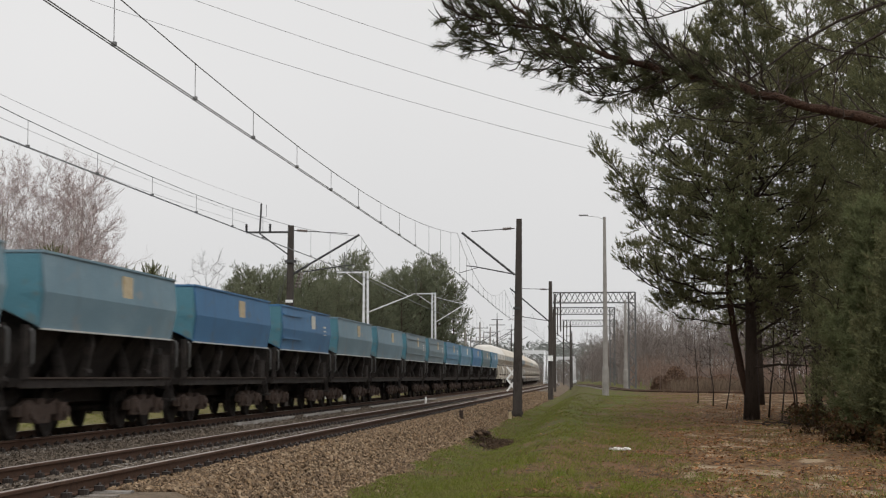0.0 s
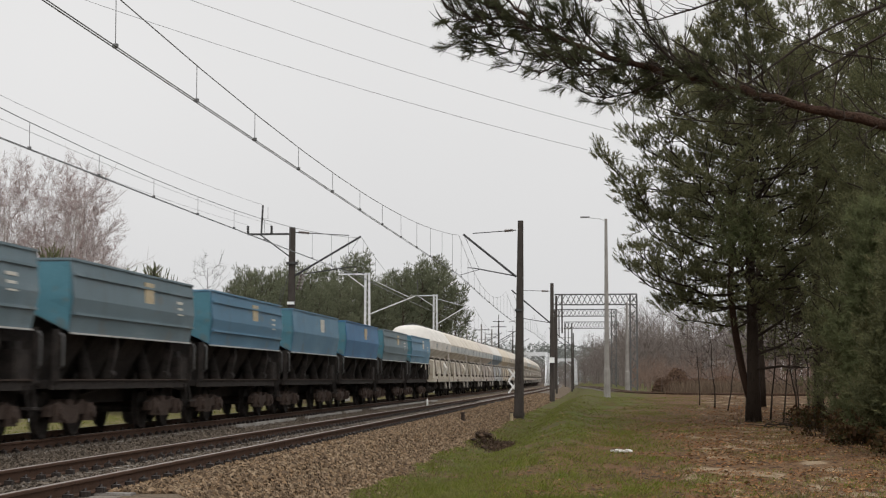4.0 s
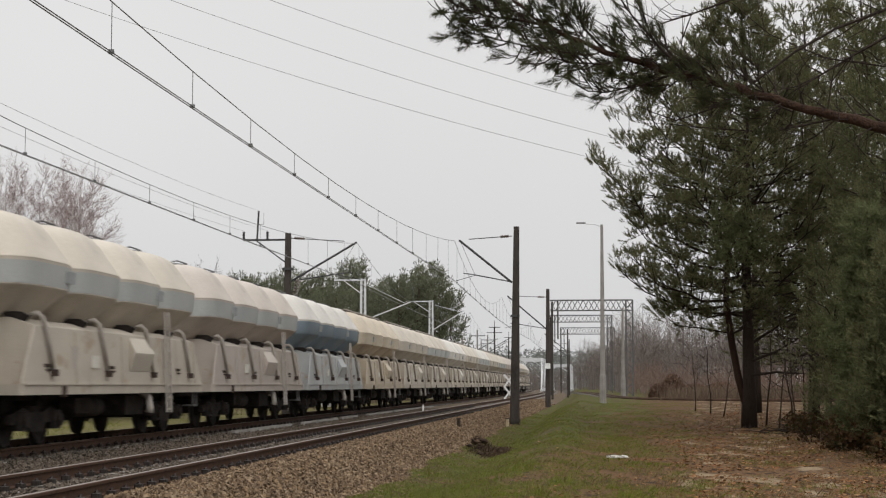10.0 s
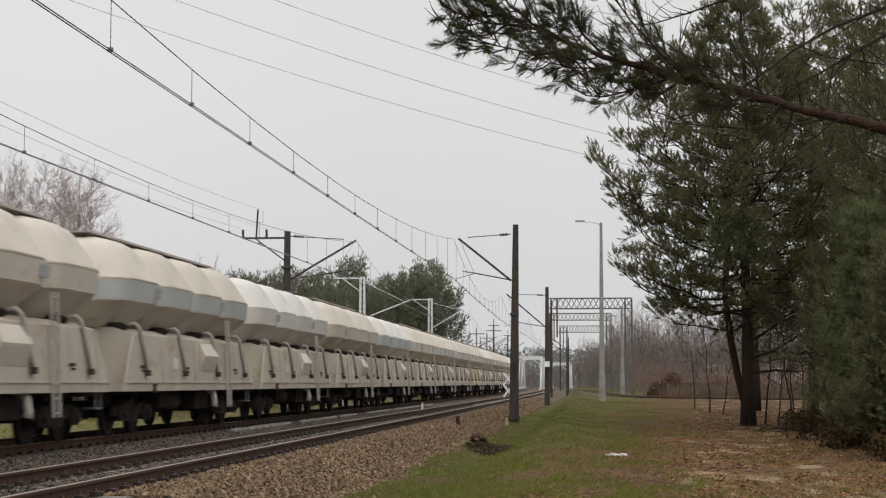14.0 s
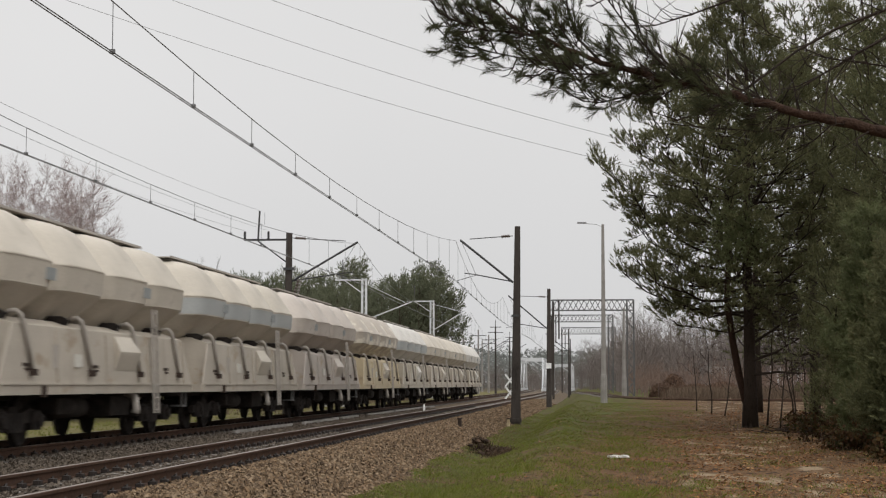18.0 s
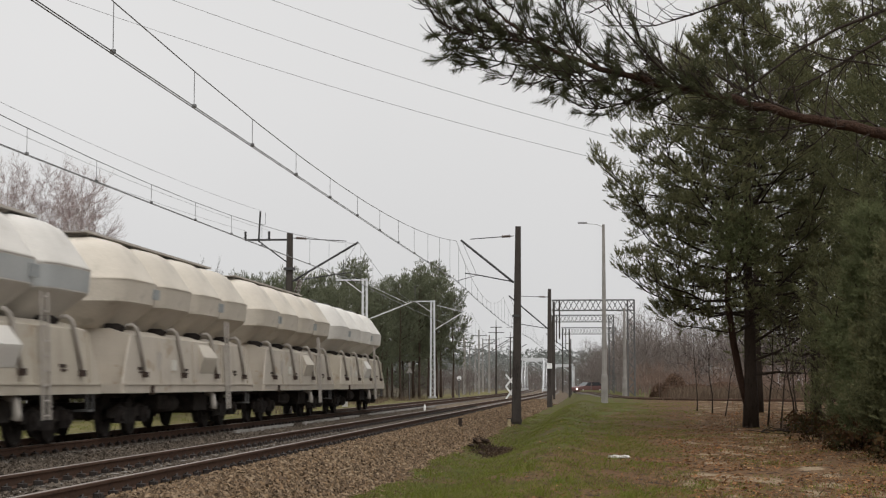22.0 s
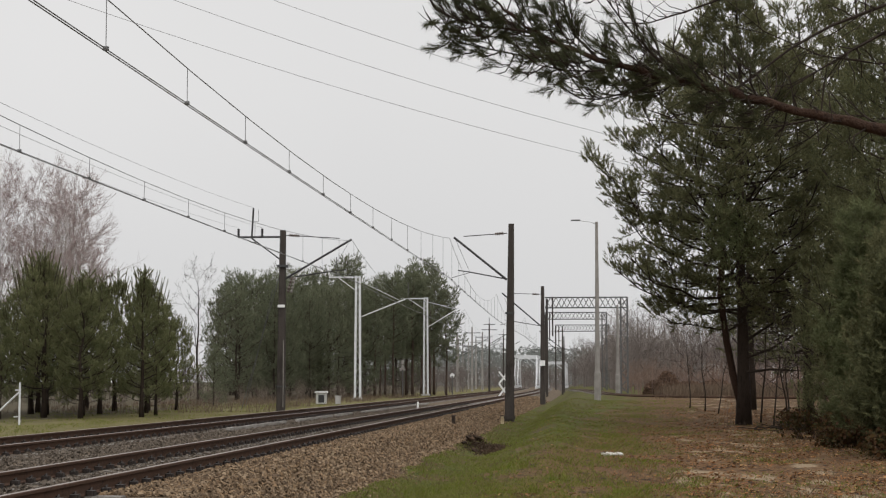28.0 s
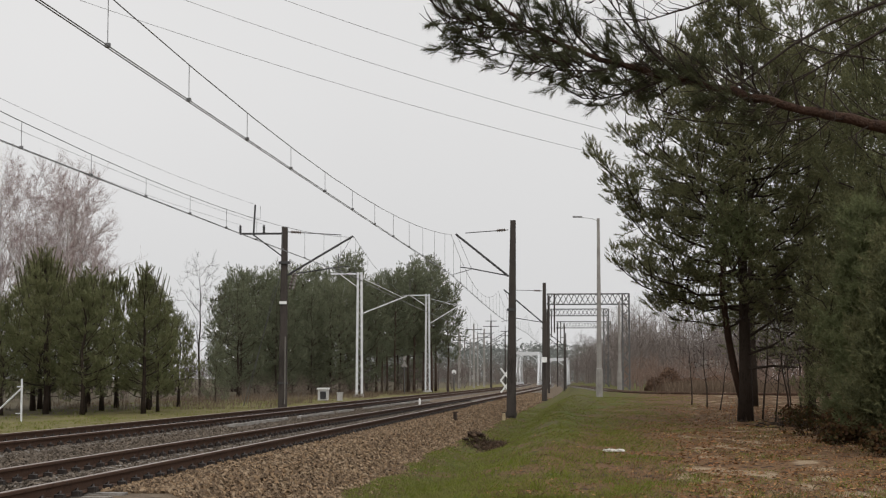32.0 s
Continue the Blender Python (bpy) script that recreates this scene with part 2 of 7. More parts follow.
# ------------------------------------------------------------------ geometry helpers
class Geo:
    """Collects vertices and faces of one mesh."""

    def __init__(self):
        self.v, self.f, self.n = [], [], 0

    def raw(self, verts, faces):
        verts = np.asarray(verts, float).reshape(-1, 3)
        self.v.append(verts)
        by = {}
        for q in faces:
            by.setdefault(len(q), []).append(q)
        for rows in by.values():
            self.f.append(np.array(rows, np.int64) + self.n)
        self.n += len(verts)
        return self

    def box(self, c, s, rot=None, taper=1.0, chamfer=0.0):
        """Box at centre c of size s; taper scales the top; chamfer cuts the upright edges."""
        hx, hy, hz = s[0] / 2, s[1] / 2, s[2] / 2
        if chamfer:
            k = chamfer
            ring = [(hx, -hy + k), (hx, hy - k), (hx - k, hy), (-hx + k, hy), (-hx, hy - k), (-hx, -hy + k), (-hx + k, -hy), (hx - k, -hy)]
        else:
            ring = [(hx, -hy), (hx, hy), (-hx, hy), (-hx, -hy)]
        k = len(ring)
        vv = [Vector((x, y, -hz)) for x, y in ring] + [Vector((x * taper, y * taper, hz)) for x, y in ring]
        if rot:
            m = Euler([radians(a) for a in rot]).to_matrix()
            vv = [m @ q for q in vv]
        fs = [tuple(range(k - 1, -1, -1)), tuple(range(k, 2 * k))] + [(i, (i + 1) % k, k + (i + 1) % k, k + i) for i in range(k)]
        return self.raw([(q[0] + c[0], q[1] + c[1], q[2] + c[2]) for q in vv], fs)

    def tube(self, pts, radii, n=6, cap=True):
        """Round bar through the points."""
        pts = [Vector(q) for q in pts]
        if not hasattr(radii, "__len__"):
            radii = [radii] * len(pts)
        vs, k = [], len(pts)
        for i, q in enumerate(pts):
            d = (pts[min(i + 1, k - 1)] - pts[max(i - 1, 0)]).normalized()
            a = d.cross(Vector((0, 0, 1)) if abs(d.z) < 0.95 else Vector((1, 0, 0))).normalized()
            b = a.cross(d)
            vs += [q + (a * math.cos(2 * math.pi * j / n) + b * math.sin(2 * math.pi * j / n)) * radii[i] for j in range(n)]
        fs = [(i * n + j, i * n + (j + 1) % n, (i + 1) * n + (j + 1) % n, (i + 1) * n + j) for i in range(k - 1) for j in range(n)]
        if cap:
            fs += [tuple(range(n - 1, -1, -1)), tuple(range((k - 1) * n, k * n))]
        return self.raw([tuple(q) for q in vs], fs)

    def boxes(self, rows):
        for centre, size in rows:
            self.box(centre, size)
        return self

    def bar(self, a, b, w, h=None):
        """Square bar from a to b."""
        h = h or w
        a, b = Vector(a), Vector(b)
        d = (b - a).normalized()
        s = d.cross(Vector((0, 0, 1)) if abs(d.z) < 0.95 else Vector((0, 1, 0))).normalized()
        u = s.cross(d)
        vs = []
        for q in (a, b):
            for i, j in ((1, 1), (-1, 1), (-1, -1), (1, -1)):
                vs.append(tuple(q + s * (i * w / 2) + u * (j * h / 2)))
        return self.raw(vs, [(3, 2, 1, 0), (4, 5, 6, 7), (0, 1, 5, 4), (1, 2, 6, 5), (2, 3, 7, 6), (3, 0, 4, 7)])

    def loft(self, rings, caps=True):
        """Skin over rings with equal numbers of points."""
        n = len(rings[0])
        vs = [q for r in rings for q in r]
        fs = [(i * n + j, i * n + (j + 1) % n, (i + 1) * n + (j + 1) % n, (i + 1) * n + j) for i in range(len(rings) - 1) for j in range(n)]
        if caps:
            fs += [tuple(range(n - 1, -1, -1)), tuple(range((len(rings) - 1) * n, len(rings) * n))]
        return self.raw(vs, fs)

    def stamp(self, verts, faces, mats):
        """Many copies of one small shape: mats is (k, 3, 4)."""
        verts = np.asarray(verts, float)
        mats = np.asarray(mats, float)
        if not len(mats):
            return self
        vv = np.einsum("kij,nj->kni", mats[:, :, :3], verts) + mats[:, None, :, 3]
        faces = np.asarray(faces, int)
        ff = faces[None] + (np.arange(len(mats)) * len(verts))[:, None, None]
        self.v.append(vv.reshape(-1, 3))
        self.f.append(ff.reshape(-1, faces.shape[1]) + self.n)
        self.n += len(mats) * len(verts)
        return self

    def mesh(self, name, mat, smooth=False):
        me = bpy.data.meshes.new(name)
        co = np.concatenate(self.v)
        loops = np.concatenate([q.ravel() for q in self.f])
        sizes = np.concatenate([np.full(len(q), q.shape[1]) for q in self.f])
        me.vertices.add(len(co))
        me.vertices.foreach_set("co", co.ravel())
        me.loops.add(len(loops))
        me.loops.foreach_set("vertex_index", loops.astype(np.int32))
        me.polygons.add(len(sizes))
        me.polygons.foreach_set("loop_start", (np.cumsum(sizes) - sizes).astype(np.int32))
        for m in (mat if isinstance(mat, (list, tuple)) else [mat]):
            me.materials.append(m)
        me.polygons.foreach_set("use_smooth", np.full(len(sizes), smooth, bool))
        me.update(calc_edges=True)
        me.validate()
        return me


def empty(name, m=None):
    ob = new(name)
    ob.empty_display_size = 0.2
    if m is not None:
        ob.matrix_world = m
    return ob


def part(name, geo, mat, parent=None, label="", smooth=False, at=None):
    """One mesh object, under a thing or a part. geo may be a Geo or a mesh that is shared."""
    me = geo if isinstance(geo, bpy.types.Mesh) else geo.mesh(name, mat, smooth)
    ob = new(name, me)
    if parent is not None:
        ob.parent = parent
    if at is not None:
        ob.matrix_basis = at
    if label:
        ob["label"] = label
    return ob


def turns(k, rng, up=0.0):
    """k random rotations as (k, 3, 3)."""
    q = rng.normal(size=(k, 4))
    q /= np.linalg.norm(q, axis=1)[:, None]
    w, x, y, z = q.T
    return np.stack([np.stack([1 - 2 * (y * y + z * z), 2 * (x * y - z * w), 2 * (x * z + y * w)], 1),
                     np.stack([2 * (x * y + z * w), 1 - 2 * (x * x + z * z), 2 * (y * z - x * w)], 1),
                     np.stack([2 * (x * z - y * w), 2 * (y * z + x * w), 1 - 2 * (x * x + y * y)], 1)], 1)


def frames_along(dirs, rng):
    """Rotations whose z axis lies along the directions, with a random spin."""
    d = dirs / np.linalg.norm(dirs, axis=1)[:, None]
    r = rng.normal(size=d.shape)
    a = np.cross(d, r)
    a /= np.linalg.norm(a, axis=1)[:, None]
    return np.stack([a, np.cross(d, a), d], 2)


def placed(rot, size, pos):
    """(k, 3, 4) matrices from rotations, sizes and positions."""
    size = np.asarray(size, float).reshape(-1, 1, 1) if np.ndim(size) < 2 else np.asarray(size, float)[:, None, :]
    return np.concatenate([rot * size, np.asarray(pos)[:, :, None]], 2)


def needle_tuft(rng, count, length, width, spread, stem):
    """Shoot of needles along z: thin triangles round a short stem, unit of metres."""
    vs, fs = [], []
    for i in range(count):
        h = stem * (i / count) ** 0.8
        a = rng.uniform(0, 2 * math.pi)
        t = spread * rng.uniform(0.5, 1.15)
        d = np.array([math.cos(a) * math.sin(t), math.sin(a) * math.sin(t), math.cos(t)])
        s = np.array([-math.sin(a), math.cos(a), 0]) * width
        b = np.array([0, 0, h])
        ln = length * rng.uniform(0.75, 1.15)
        k = len(vs)
        vs += [b - s * 0.5, b + s * 0.5, b + d * ln + np.array([0, 0, -0.06 * ln])]
        fs.append((k, k + 1, k + 2))
    return np.array(vs), fs


NR, LT = -6.55, -11.15        # centre lines of the two running tracks


def bend(y):
    """How far the line swings to the left, far down the track."""
    return -7.0e-5 * max(0.0, y - 150.0) ** 2


def swing(y):
    return math.degrees(math.atan(-1.4e-4 * max(0.0, y - 150.0)))

# ------------------------------------------------------------------ ground
def smooth(a, b, v):
    t = min(1.0, max(0.0, (v - a) / (b - a)))
    return t * t * (3 - 2 * t)


def ground_z(x, y):
    """Height of the ground sheet."""
    x0 = x - bend(y)
    right = -0.53 + 0.05 * smooth(-1.9, -0.9, x0) - 0.30 * math.exp(-((x0 + 2.85) / 0.72) ** 2) * (0.7 + 0.3 * smooth(28, 60, y)) + 0.62 * smooth(48, 118, y) * smooth(-4.4, -1.0, x0)
    right += 0.05 * noise.noise(Vector((x * 0.35, y * 0.16, 2))) + 0.014 * noise.noise(Vector((x * 1.7, y * 1.1, 5)))
    right += 0.10 * smooth(3.5, 8.0, x0)
    right += 0.17 * math.exp(-((x0 + 1.15 + 0.25 * math.sin(y * 0.11)) / 0.62) ** 2) * smooth(24, 36, y) * smooth(125, 80, y)
    left = -0.33 + 0.04 * noise.noise(Vector((x * 0.3, y * 0.2, 9))) + 0.16 * smooth(60, 85, y)
    bed = -0.95
    z = bed + (right - bed) * smooth(-4.3, -3.45, x0 + 0.20 * noise.noise(Vector((y * 0.3, 0, 1))) + 0.22 * noise.noise(Vector((x * 1.5, y * 0.9, 6))))
    return z + (left - bed) * smooth(-13.6, -14.6, x0)


def axis(stops):
    """Coordinates from (start, step) rows up to the last start."""
    out = []
    for (a, s), (b, _) in zip(stops, stops[1:]):
        out += list(np.arange(a, b - 1e-6, s))
    return out + [stops[-1][0]]


gx = axis([(-1500, 300), (-300, 60), (-60, 4), (-28, 0.7), (-14.8, 0.35), (-5.4, 0.14), (-2.4, 0.25), (9, 1.5), (30, 10), (100, 100), (1500, 1)])
gy = axis([(-300, 60), (-20, 5), (15, 0.3), (48, 0.6), (80, 1.5), (140, 6), (300, 40), (700, 300), (3400, 1)])
verts = [(x, y, ground_z(x, y)) for y in gy for x in gx]
w = len(gx)
faces = [(j * w + i, j * w + i + 1, (j + 1) * w + i + 1, (j + 1) * w + i) for j in range(len(gy) - 1) for i in range(w - 1)]


def ground_material():
    m = bpy.data.materials.new("grass_leaf_litter_and_sand")
    m.use_nodes = True
    n, l = m.node_tree.nodes, m.node_tree.links
    b = n["Principled BSDF"]
    b.inputs["Roughness"].default_value = 0.95
    b.inputs["Specular IOR Level"].default_value = 0.08
    co, sep = n.new("ShaderNodeTexCoord"), n.new("ShaderNodeSeparateXYZ")
    l.new(co.outputs["Object"], sep.inputs[0])

    long_way = n.new("ShaderNodeMapping")
    long_way.inputs["Scale"].default_value = (1.0, 0.34, 1.0)
    l.new(co.outputs["Object"], long_way.inputs["Vector"])

    def noise_at(scale, detail=5):
        t = n.new("ShaderNodeTexNoise")
        t.inputs["Scale"].default_value, t.inputs["Detail"].default_value = scale, detail
        l.new(long_way.outputs[0], t.inputs["Vector"])
        return t.outputs["Fac"]

    def ramp(src, rows):
        r = n.new("ShaderNodeValToRGB")
        while len(r.color_ramp.elements) < len(rows):
            r.color_ramp.elements.new(0.5)
        for e, (pos, c) in zip(r.color_ramp.elements, rows):
            e.position, e.color = pos, (*c, 1)
        l.new(src, r.inputs[0])
        return r.outputs["Color"]

    def mixed(f, a, c):
        x = n.new("ShaderNodeMix")
        x.data_type = "RGBA"
        l.new(f, x.inputs["Factor"])
        l.new(a, x.inputs[6])
        l.new(c, x.inputs[7])
        return x.outputs[2]

    def span(src, lo, hi, wobble, amount):
        """0 below lo, 1 above hi, with a noisy edge."""
        ad = n.new("ShaderNodeMath")
        ad.operation, ad.inputs[1].default_value = "MULTIPLY_ADD", amount
        l.new(wobble, ad.inputs[0])
        l.new(src, ad.inputs[2])
        mr = n.new("ShaderNodeMapRange")
        mr.interpolation_type = "SMOOTHSTEP"
        mr.inputs["From Min"].default_value, mr.inputs["From Max"].default_value = lo + amount * 0.5, hi + amount * 0.5
        l.new(ad.outputs[0], mr.inputs["Value"])
        return mr.outputs["Result"]

    n1, n2, n3, n4 = noise_at(0.6), noise_at(7.0), noise_at(34.0), noise_at(1.5)
    grass = ramp(n2, [(0.36, (0.026, 0.036, 0.006)), (0.46, (0.054, 0.068, 0.011)), (0.54, (0.082, 0.082, 0.019)), (0.64, (0.058, 0.043, 0.016))])
    bare = n.new("ShaderNodeMapRange")
    bare.interpolation_type = "SMOOTHSTEP"
    bare.inputs["From Min"].default_value, bare.inputs["From Max"].default_value, bare.inputs["To Max"].default_value = 0.44, 0.58, 0.95
    l.new(n4, bare.inputs["Value"])
    grass = mixed(bare.outputs["Result"], grass, ramp(n3, [(0.3, (0.040, 0.032, 0.015)), (0.7, (0.092, 0.070, 0.034))]))
    litter = ramp(n2, [(0.36, (0.024, 0.016, 0.010)), (0.45, (0.078, 0.041, 0.020)), (0.53, (0.138, 0.083, 0.042)), (0.59, (0.060, 0.031, 0.015)), (0.66, (0.112, 0.070, 0.036))])
    sand = ramp(n3, [(0.3, (0.150, 0.108, 0.068)), (0.7, (0.255, 0.195, 0.130))])
    grey = ramp(n3, [(0.3, (0.050, 0.043, 0.037)), (0.7, (0.12, 0.103, 0.088))])
    skew = n.new("ShaderNodeMath")
    skew.operation, skew.inputs[1].default_value = "MULTIPLY_ADD", -0.06
    l.new(sep.outputs["Y"], skew.inputs[0])
    l.new(sep.outputs["X"], skew.inputs[2])
    wide = n.new("ShaderNodeMath")
    wide.operation, wide.inputs[1].default_value = "MULTIPLY_ADD", 0.8
    l.new(n1, wide.inputs[0])
    l.new(n4, wide.inputs[2])
    to_litter = span(skew.outputs[0], -2.2, 0.6, wide.outputs[0], 7.0)
    patch = n.new("ShaderNodeMapRange")
    patch.interpolation_type = "SMOOTHSTEP"
    patch.inputs["From Min"].default_value, patch.inputs["From Max"].default_value = 0.53, 0.64
    l.new(n4, patch.inputs["Value"])
    near = span(skew.outputs[0], -1.0, 0.0, n2, 1.2)
    pm = n.new("ShaderNodeMath")
    pm.operation = "MULTIPLY"
    l.new(patch.outputs["Result"], pm.inputs[0])
    l.new(near, pm.inputs[1])
    c = mixed(to_litter, grass, litter)
    c = mixed(pm.outputs[0], c, sand)
    bed_right = span(sep.outputs["X"], -4.9, -4.2, n2, 0.8)
    c = mixed(bed_right, grey, c)
    neg = n.new("ShaderNodeMath")
    neg.operation, neg.inputs[1].default_value = "MULTIPLY", -1.0
    l.new(sep.outputs["X"], neg.inputs[0])
    c = mixed(span(neg.outputs[0], 14.0, 14.5, n2, 0.6), c, mixed(span(neg.outputs[0], 19.0, 22.0, n1, 5.0), ramp(n2, [(0.3, (0.075, 0.070, 0.026)), (0.7, (0.145, 0.122, 0.056))]), ramp(n2, [(0.3, (0.048, 0.042, 0.027)), (0.7, (0.095, 0.078, 0.052))])))
    l.new(c, b.inputs["Base Color"])
    bu = n.new("ShaderNodeBump")
    bu.inputs["Strength"].default_value, bu.inputs["Distance"].default_value = 0.4, 0.03
    l.new(n3, bu.inputs["Height"])
    l.new(bu.outputs[0], b.inputs["Normal"])
    return m


g_ground = Geo().raw(verts, faces)
ground = tagged(part("ground", g_ground, ground_material(), None, "", True), "grass verge, leaf litter and sandy soil beside the railway", "ground", kind="structure")

# ------------------------------------------------------------------ ballast bed and tracks
RY = axis([(-10, 5), (150, 10), (480, 1)])


def along(profile, ys=None):
    """Sweep a cross-section (x, z) along the line."""
    return [[(x + bend(y), y, z) for x, z in profile] for y in (ys or RY)]


bed = Geo().loft(along([(-14.3, -0.45), (-13.2, -0.20), (-9.35, -0.20), (-8.85, -0.23), (-8.35, -0.20), (-4.85, -0.20), (-3.95, -0.62), (-3.3, -0.88), (-9, -1.0)], axis([(-10, 2), (150, 10), (480, 1)])))
ballast = tagged(part("ballast", bed, M_BALLAST), "brown crushed stone ballast shoulder under the rails", "ballast", kind="structure")

rail_section = [(-0.075, -0.17), (0.075, -0.17), (0.075, -0.158), (0.012, -0.14), (0.010, -0.045), (0.036, -0.036), (0.036, -0.006), (0.030, 0.0),
                (-0.030, 0.0), (-0.036, -0.006), (-0.036, -0.036), (-0.010, -0.045), (-0.012, -0.14), (-0.075, -0.158)]


def track(centre):
    tr = tagged(empty("track", pose(0, 0, 0)), "worn railway track with rusty rails on concrete sleepers", "track", "running tracks", "structure")
    for side in (-0.753, 0.753):
        r = part("rail", Geo().loft(along([(centre + side + x, z) for x, z in rail_section])), M_RAIL_SIDE, tr)
        part("running_surface", Geo().loft(along([(centre + side + x, z) for x, z in ((-0.028, 0.001), (0.028, 0.001), (0.022, 0.005), (-0.022, 0.005))])), M_RAIL_TOP, r)
    return tr


tracks = [track(NR), track(LT)]
sl = Geo().loft([[(-1.25, s * 0.13, -0.33), (-1.25, s * 0.10, -0.178), (-0.5, s * 0.10, -0.176), (-0.3, s * 0.09, -0.20), (0.3, s * 0.09, -0.20), (0.5, s * 0.10, -0.176),
                  (1.25, s * 0.10, -0.178), (1.25, s * 0.13, -0.33)] for s in (-1, 1)]).mesh("sleeper", M_SLEEPER)
cl = Geo()
for s in (-0.753, 0.753):
    for k in (-0.12, 0.12):
        cl.box((s + k, 0, -0.145), (0.10, 0.14, 0.06), chamfer=0.02)
        cl.tube([(s + k, -0.03, -0.14), (s + k, 0.03, -0.09), (s + k * 0.6, 0.05, -0.12)], 0.012, 5)
cl = cl.mesh("fastening", M_CLIP)
for tr, centre in zip(tracks, (NR, LT)):
    for i in range(140):
        y = 16 + i * 0.6
        s = part("sleeper", sl, None, tr, at=pose(centre + bend(y), y, random.uniform(-0.008, 0.006), 0, 0, random.uniform(-0.6, 0.6)))
        part("fastening", cl, None, s)
    far = Geo()
    for i in range(500):
        y = 100 + i * 0.6
        far.box((centre + bend(y), y, -0.25), (2.5, 0.24, 0.15))
    tagged(part("distant_sleepers", far, M_SLEEPER, tr), kind="stuff")

# crushed stone
rng = np.random.default_rng(5)
stone_v = np.array([(1, 0, 0.1), (-0.9, 0.15, 0), (0.1, 1, -0.1), (-0.1, -0.85, 0.1), (0.2, 0.1, 0.7), (-0.1, 0, -0.6), (0.65, 0.6, 0.45), (-0.6, -0.5, 0.5)])
stone_f = [(4, 6, 2), (4, 2, 1), (4, 1, 7), (4, 7, 3), (4, 3, 0), (4, 0, 6), (5, 2, 0), (5, 1, 2), (5, 3, 1), (5, 0, 3)]


def bed_z(x):
    return np.interp(x, [-14.3, -13.2, -9.35, -8.85, -8.35, -4.85, -3.95, -3.4], [-0.45, -0.20, -0.20, -0.23, -0.20, -0.20, -0.62, -0.74])


def scatter_stones(name, count, x0, x1, y0, y1, mat, label, lo=0.022, hi=0.048, power=1.6):
    y = y0 + (y1 - y0) * rng.random(count) ** power
    x = rng.uniform(x0, x1, count)
    keep = np.ones(count, bool)
    for c in (NR - 0.753, NR + 0.753, LT - 0.753, LT + 0.753):
        keep &= np.abs(x - c) > 0.13
    x, y = x[keep], y[keep]
    z = bed_z(x) + rng.uniform(-0.01, 0.03, len(x))
    sz = rng.uniform(lo, hi, len(x))[:, None] * rng.uniform(0.7, 1.25, (len(x), 3))
    g = Geo().stamp(stone_v, stone_f, placed(turns(len(x), rng), 1.0, np.stack([x, y, z], 1)) * np.concatenate([np.repeat(sz[:, None, :], 3, 1), np.ones((len(x), 3, 1))], 2))
    return tagged(part(name, g, mat), label, "gravel", kind="stuff")


scatter_stones("shoulder_gravel", 60000, -5.9, -3.6, 19.3, 80, M_STONE, "brown and grey crushed stones of the ballast shoulder")
scatter_stones("far_shoulder_gravel", 16000, -5.9, -3.5, 78, 150, M_STONE, "brown crushed stones farther along the shoulder", 0.04, 0.08, 1.2)
scatter_stones("track_gravel", 34000, -10.35, -5.75, 18.5, 95, M_STONE_DARK, "darker crushed stones between the running tracks", 0.02, 0.042)

# ------------------------------------------------------------------ train
def travelled(t):
    """Metres covered since the clip's start; the train slows a little, then picks up as its tail passes."""
    return 16.6 * t - 0.011 * t * t + 0.31 * (t - 21.8 + math.hypot(t - 21.8, 0.5))


def variant(name, base, edge, stain, spotty=0.05):
    """Wagon paint: faded patches, spots, and dirt that has run down in streaks."""
    m = material(name, [tuple(c * 0.86 for c in base), base, edge], 0.9, 0.62, 0, 0.08, 25, (stain, spotty, 1.6), 0.12, (1, 0.6, 1.4))
    n, l = m.node_tree.nodes, m.node_tree.links
    b = n["Principled BSDF"]
    src = b.inputs["Base Color"].links[0].from_socket
    co, mp, tx, rp, mx = n.new("ShaderNodeTexCoord"), n.new("ShaderNodeMapping"), n.new("ShaderNodeTexNoise"), n.new("ShaderNodeMapRange"), n.new("ShaderNodeMix")
    mp.inputs["Scale"].default_value = (0.7, 1.6, 0.5)
    tx.inputs["Scale"].default_value, tx.inputs["Detail"].default_value = 1.3, 6
    rp.inputs["From Min"].default_value, rp.inputs["From Max"].default_value, rp.inputs["To Max"].default_value = 0.52, 0.80, 0.35
    mx.data_type = "RGBA"
    mx.inputs[7].default_value = (*[c * 0.62 for c in stain], 1)
    l.new(co.outputs["Object"], mp.inputs["Vector"])
    l.new(mp.outputs[0], tx.inputs["Vector"])
    l.new(tx.outputs["Fac"], rp.inputs["Value"])
    l.new(rp.outputs["Result"], mx.inputs["Factor"])
    l.new(src, mx.inputs[6])
    l.new(mx.outputs[2], b.inputs["Base Color"])
    return m


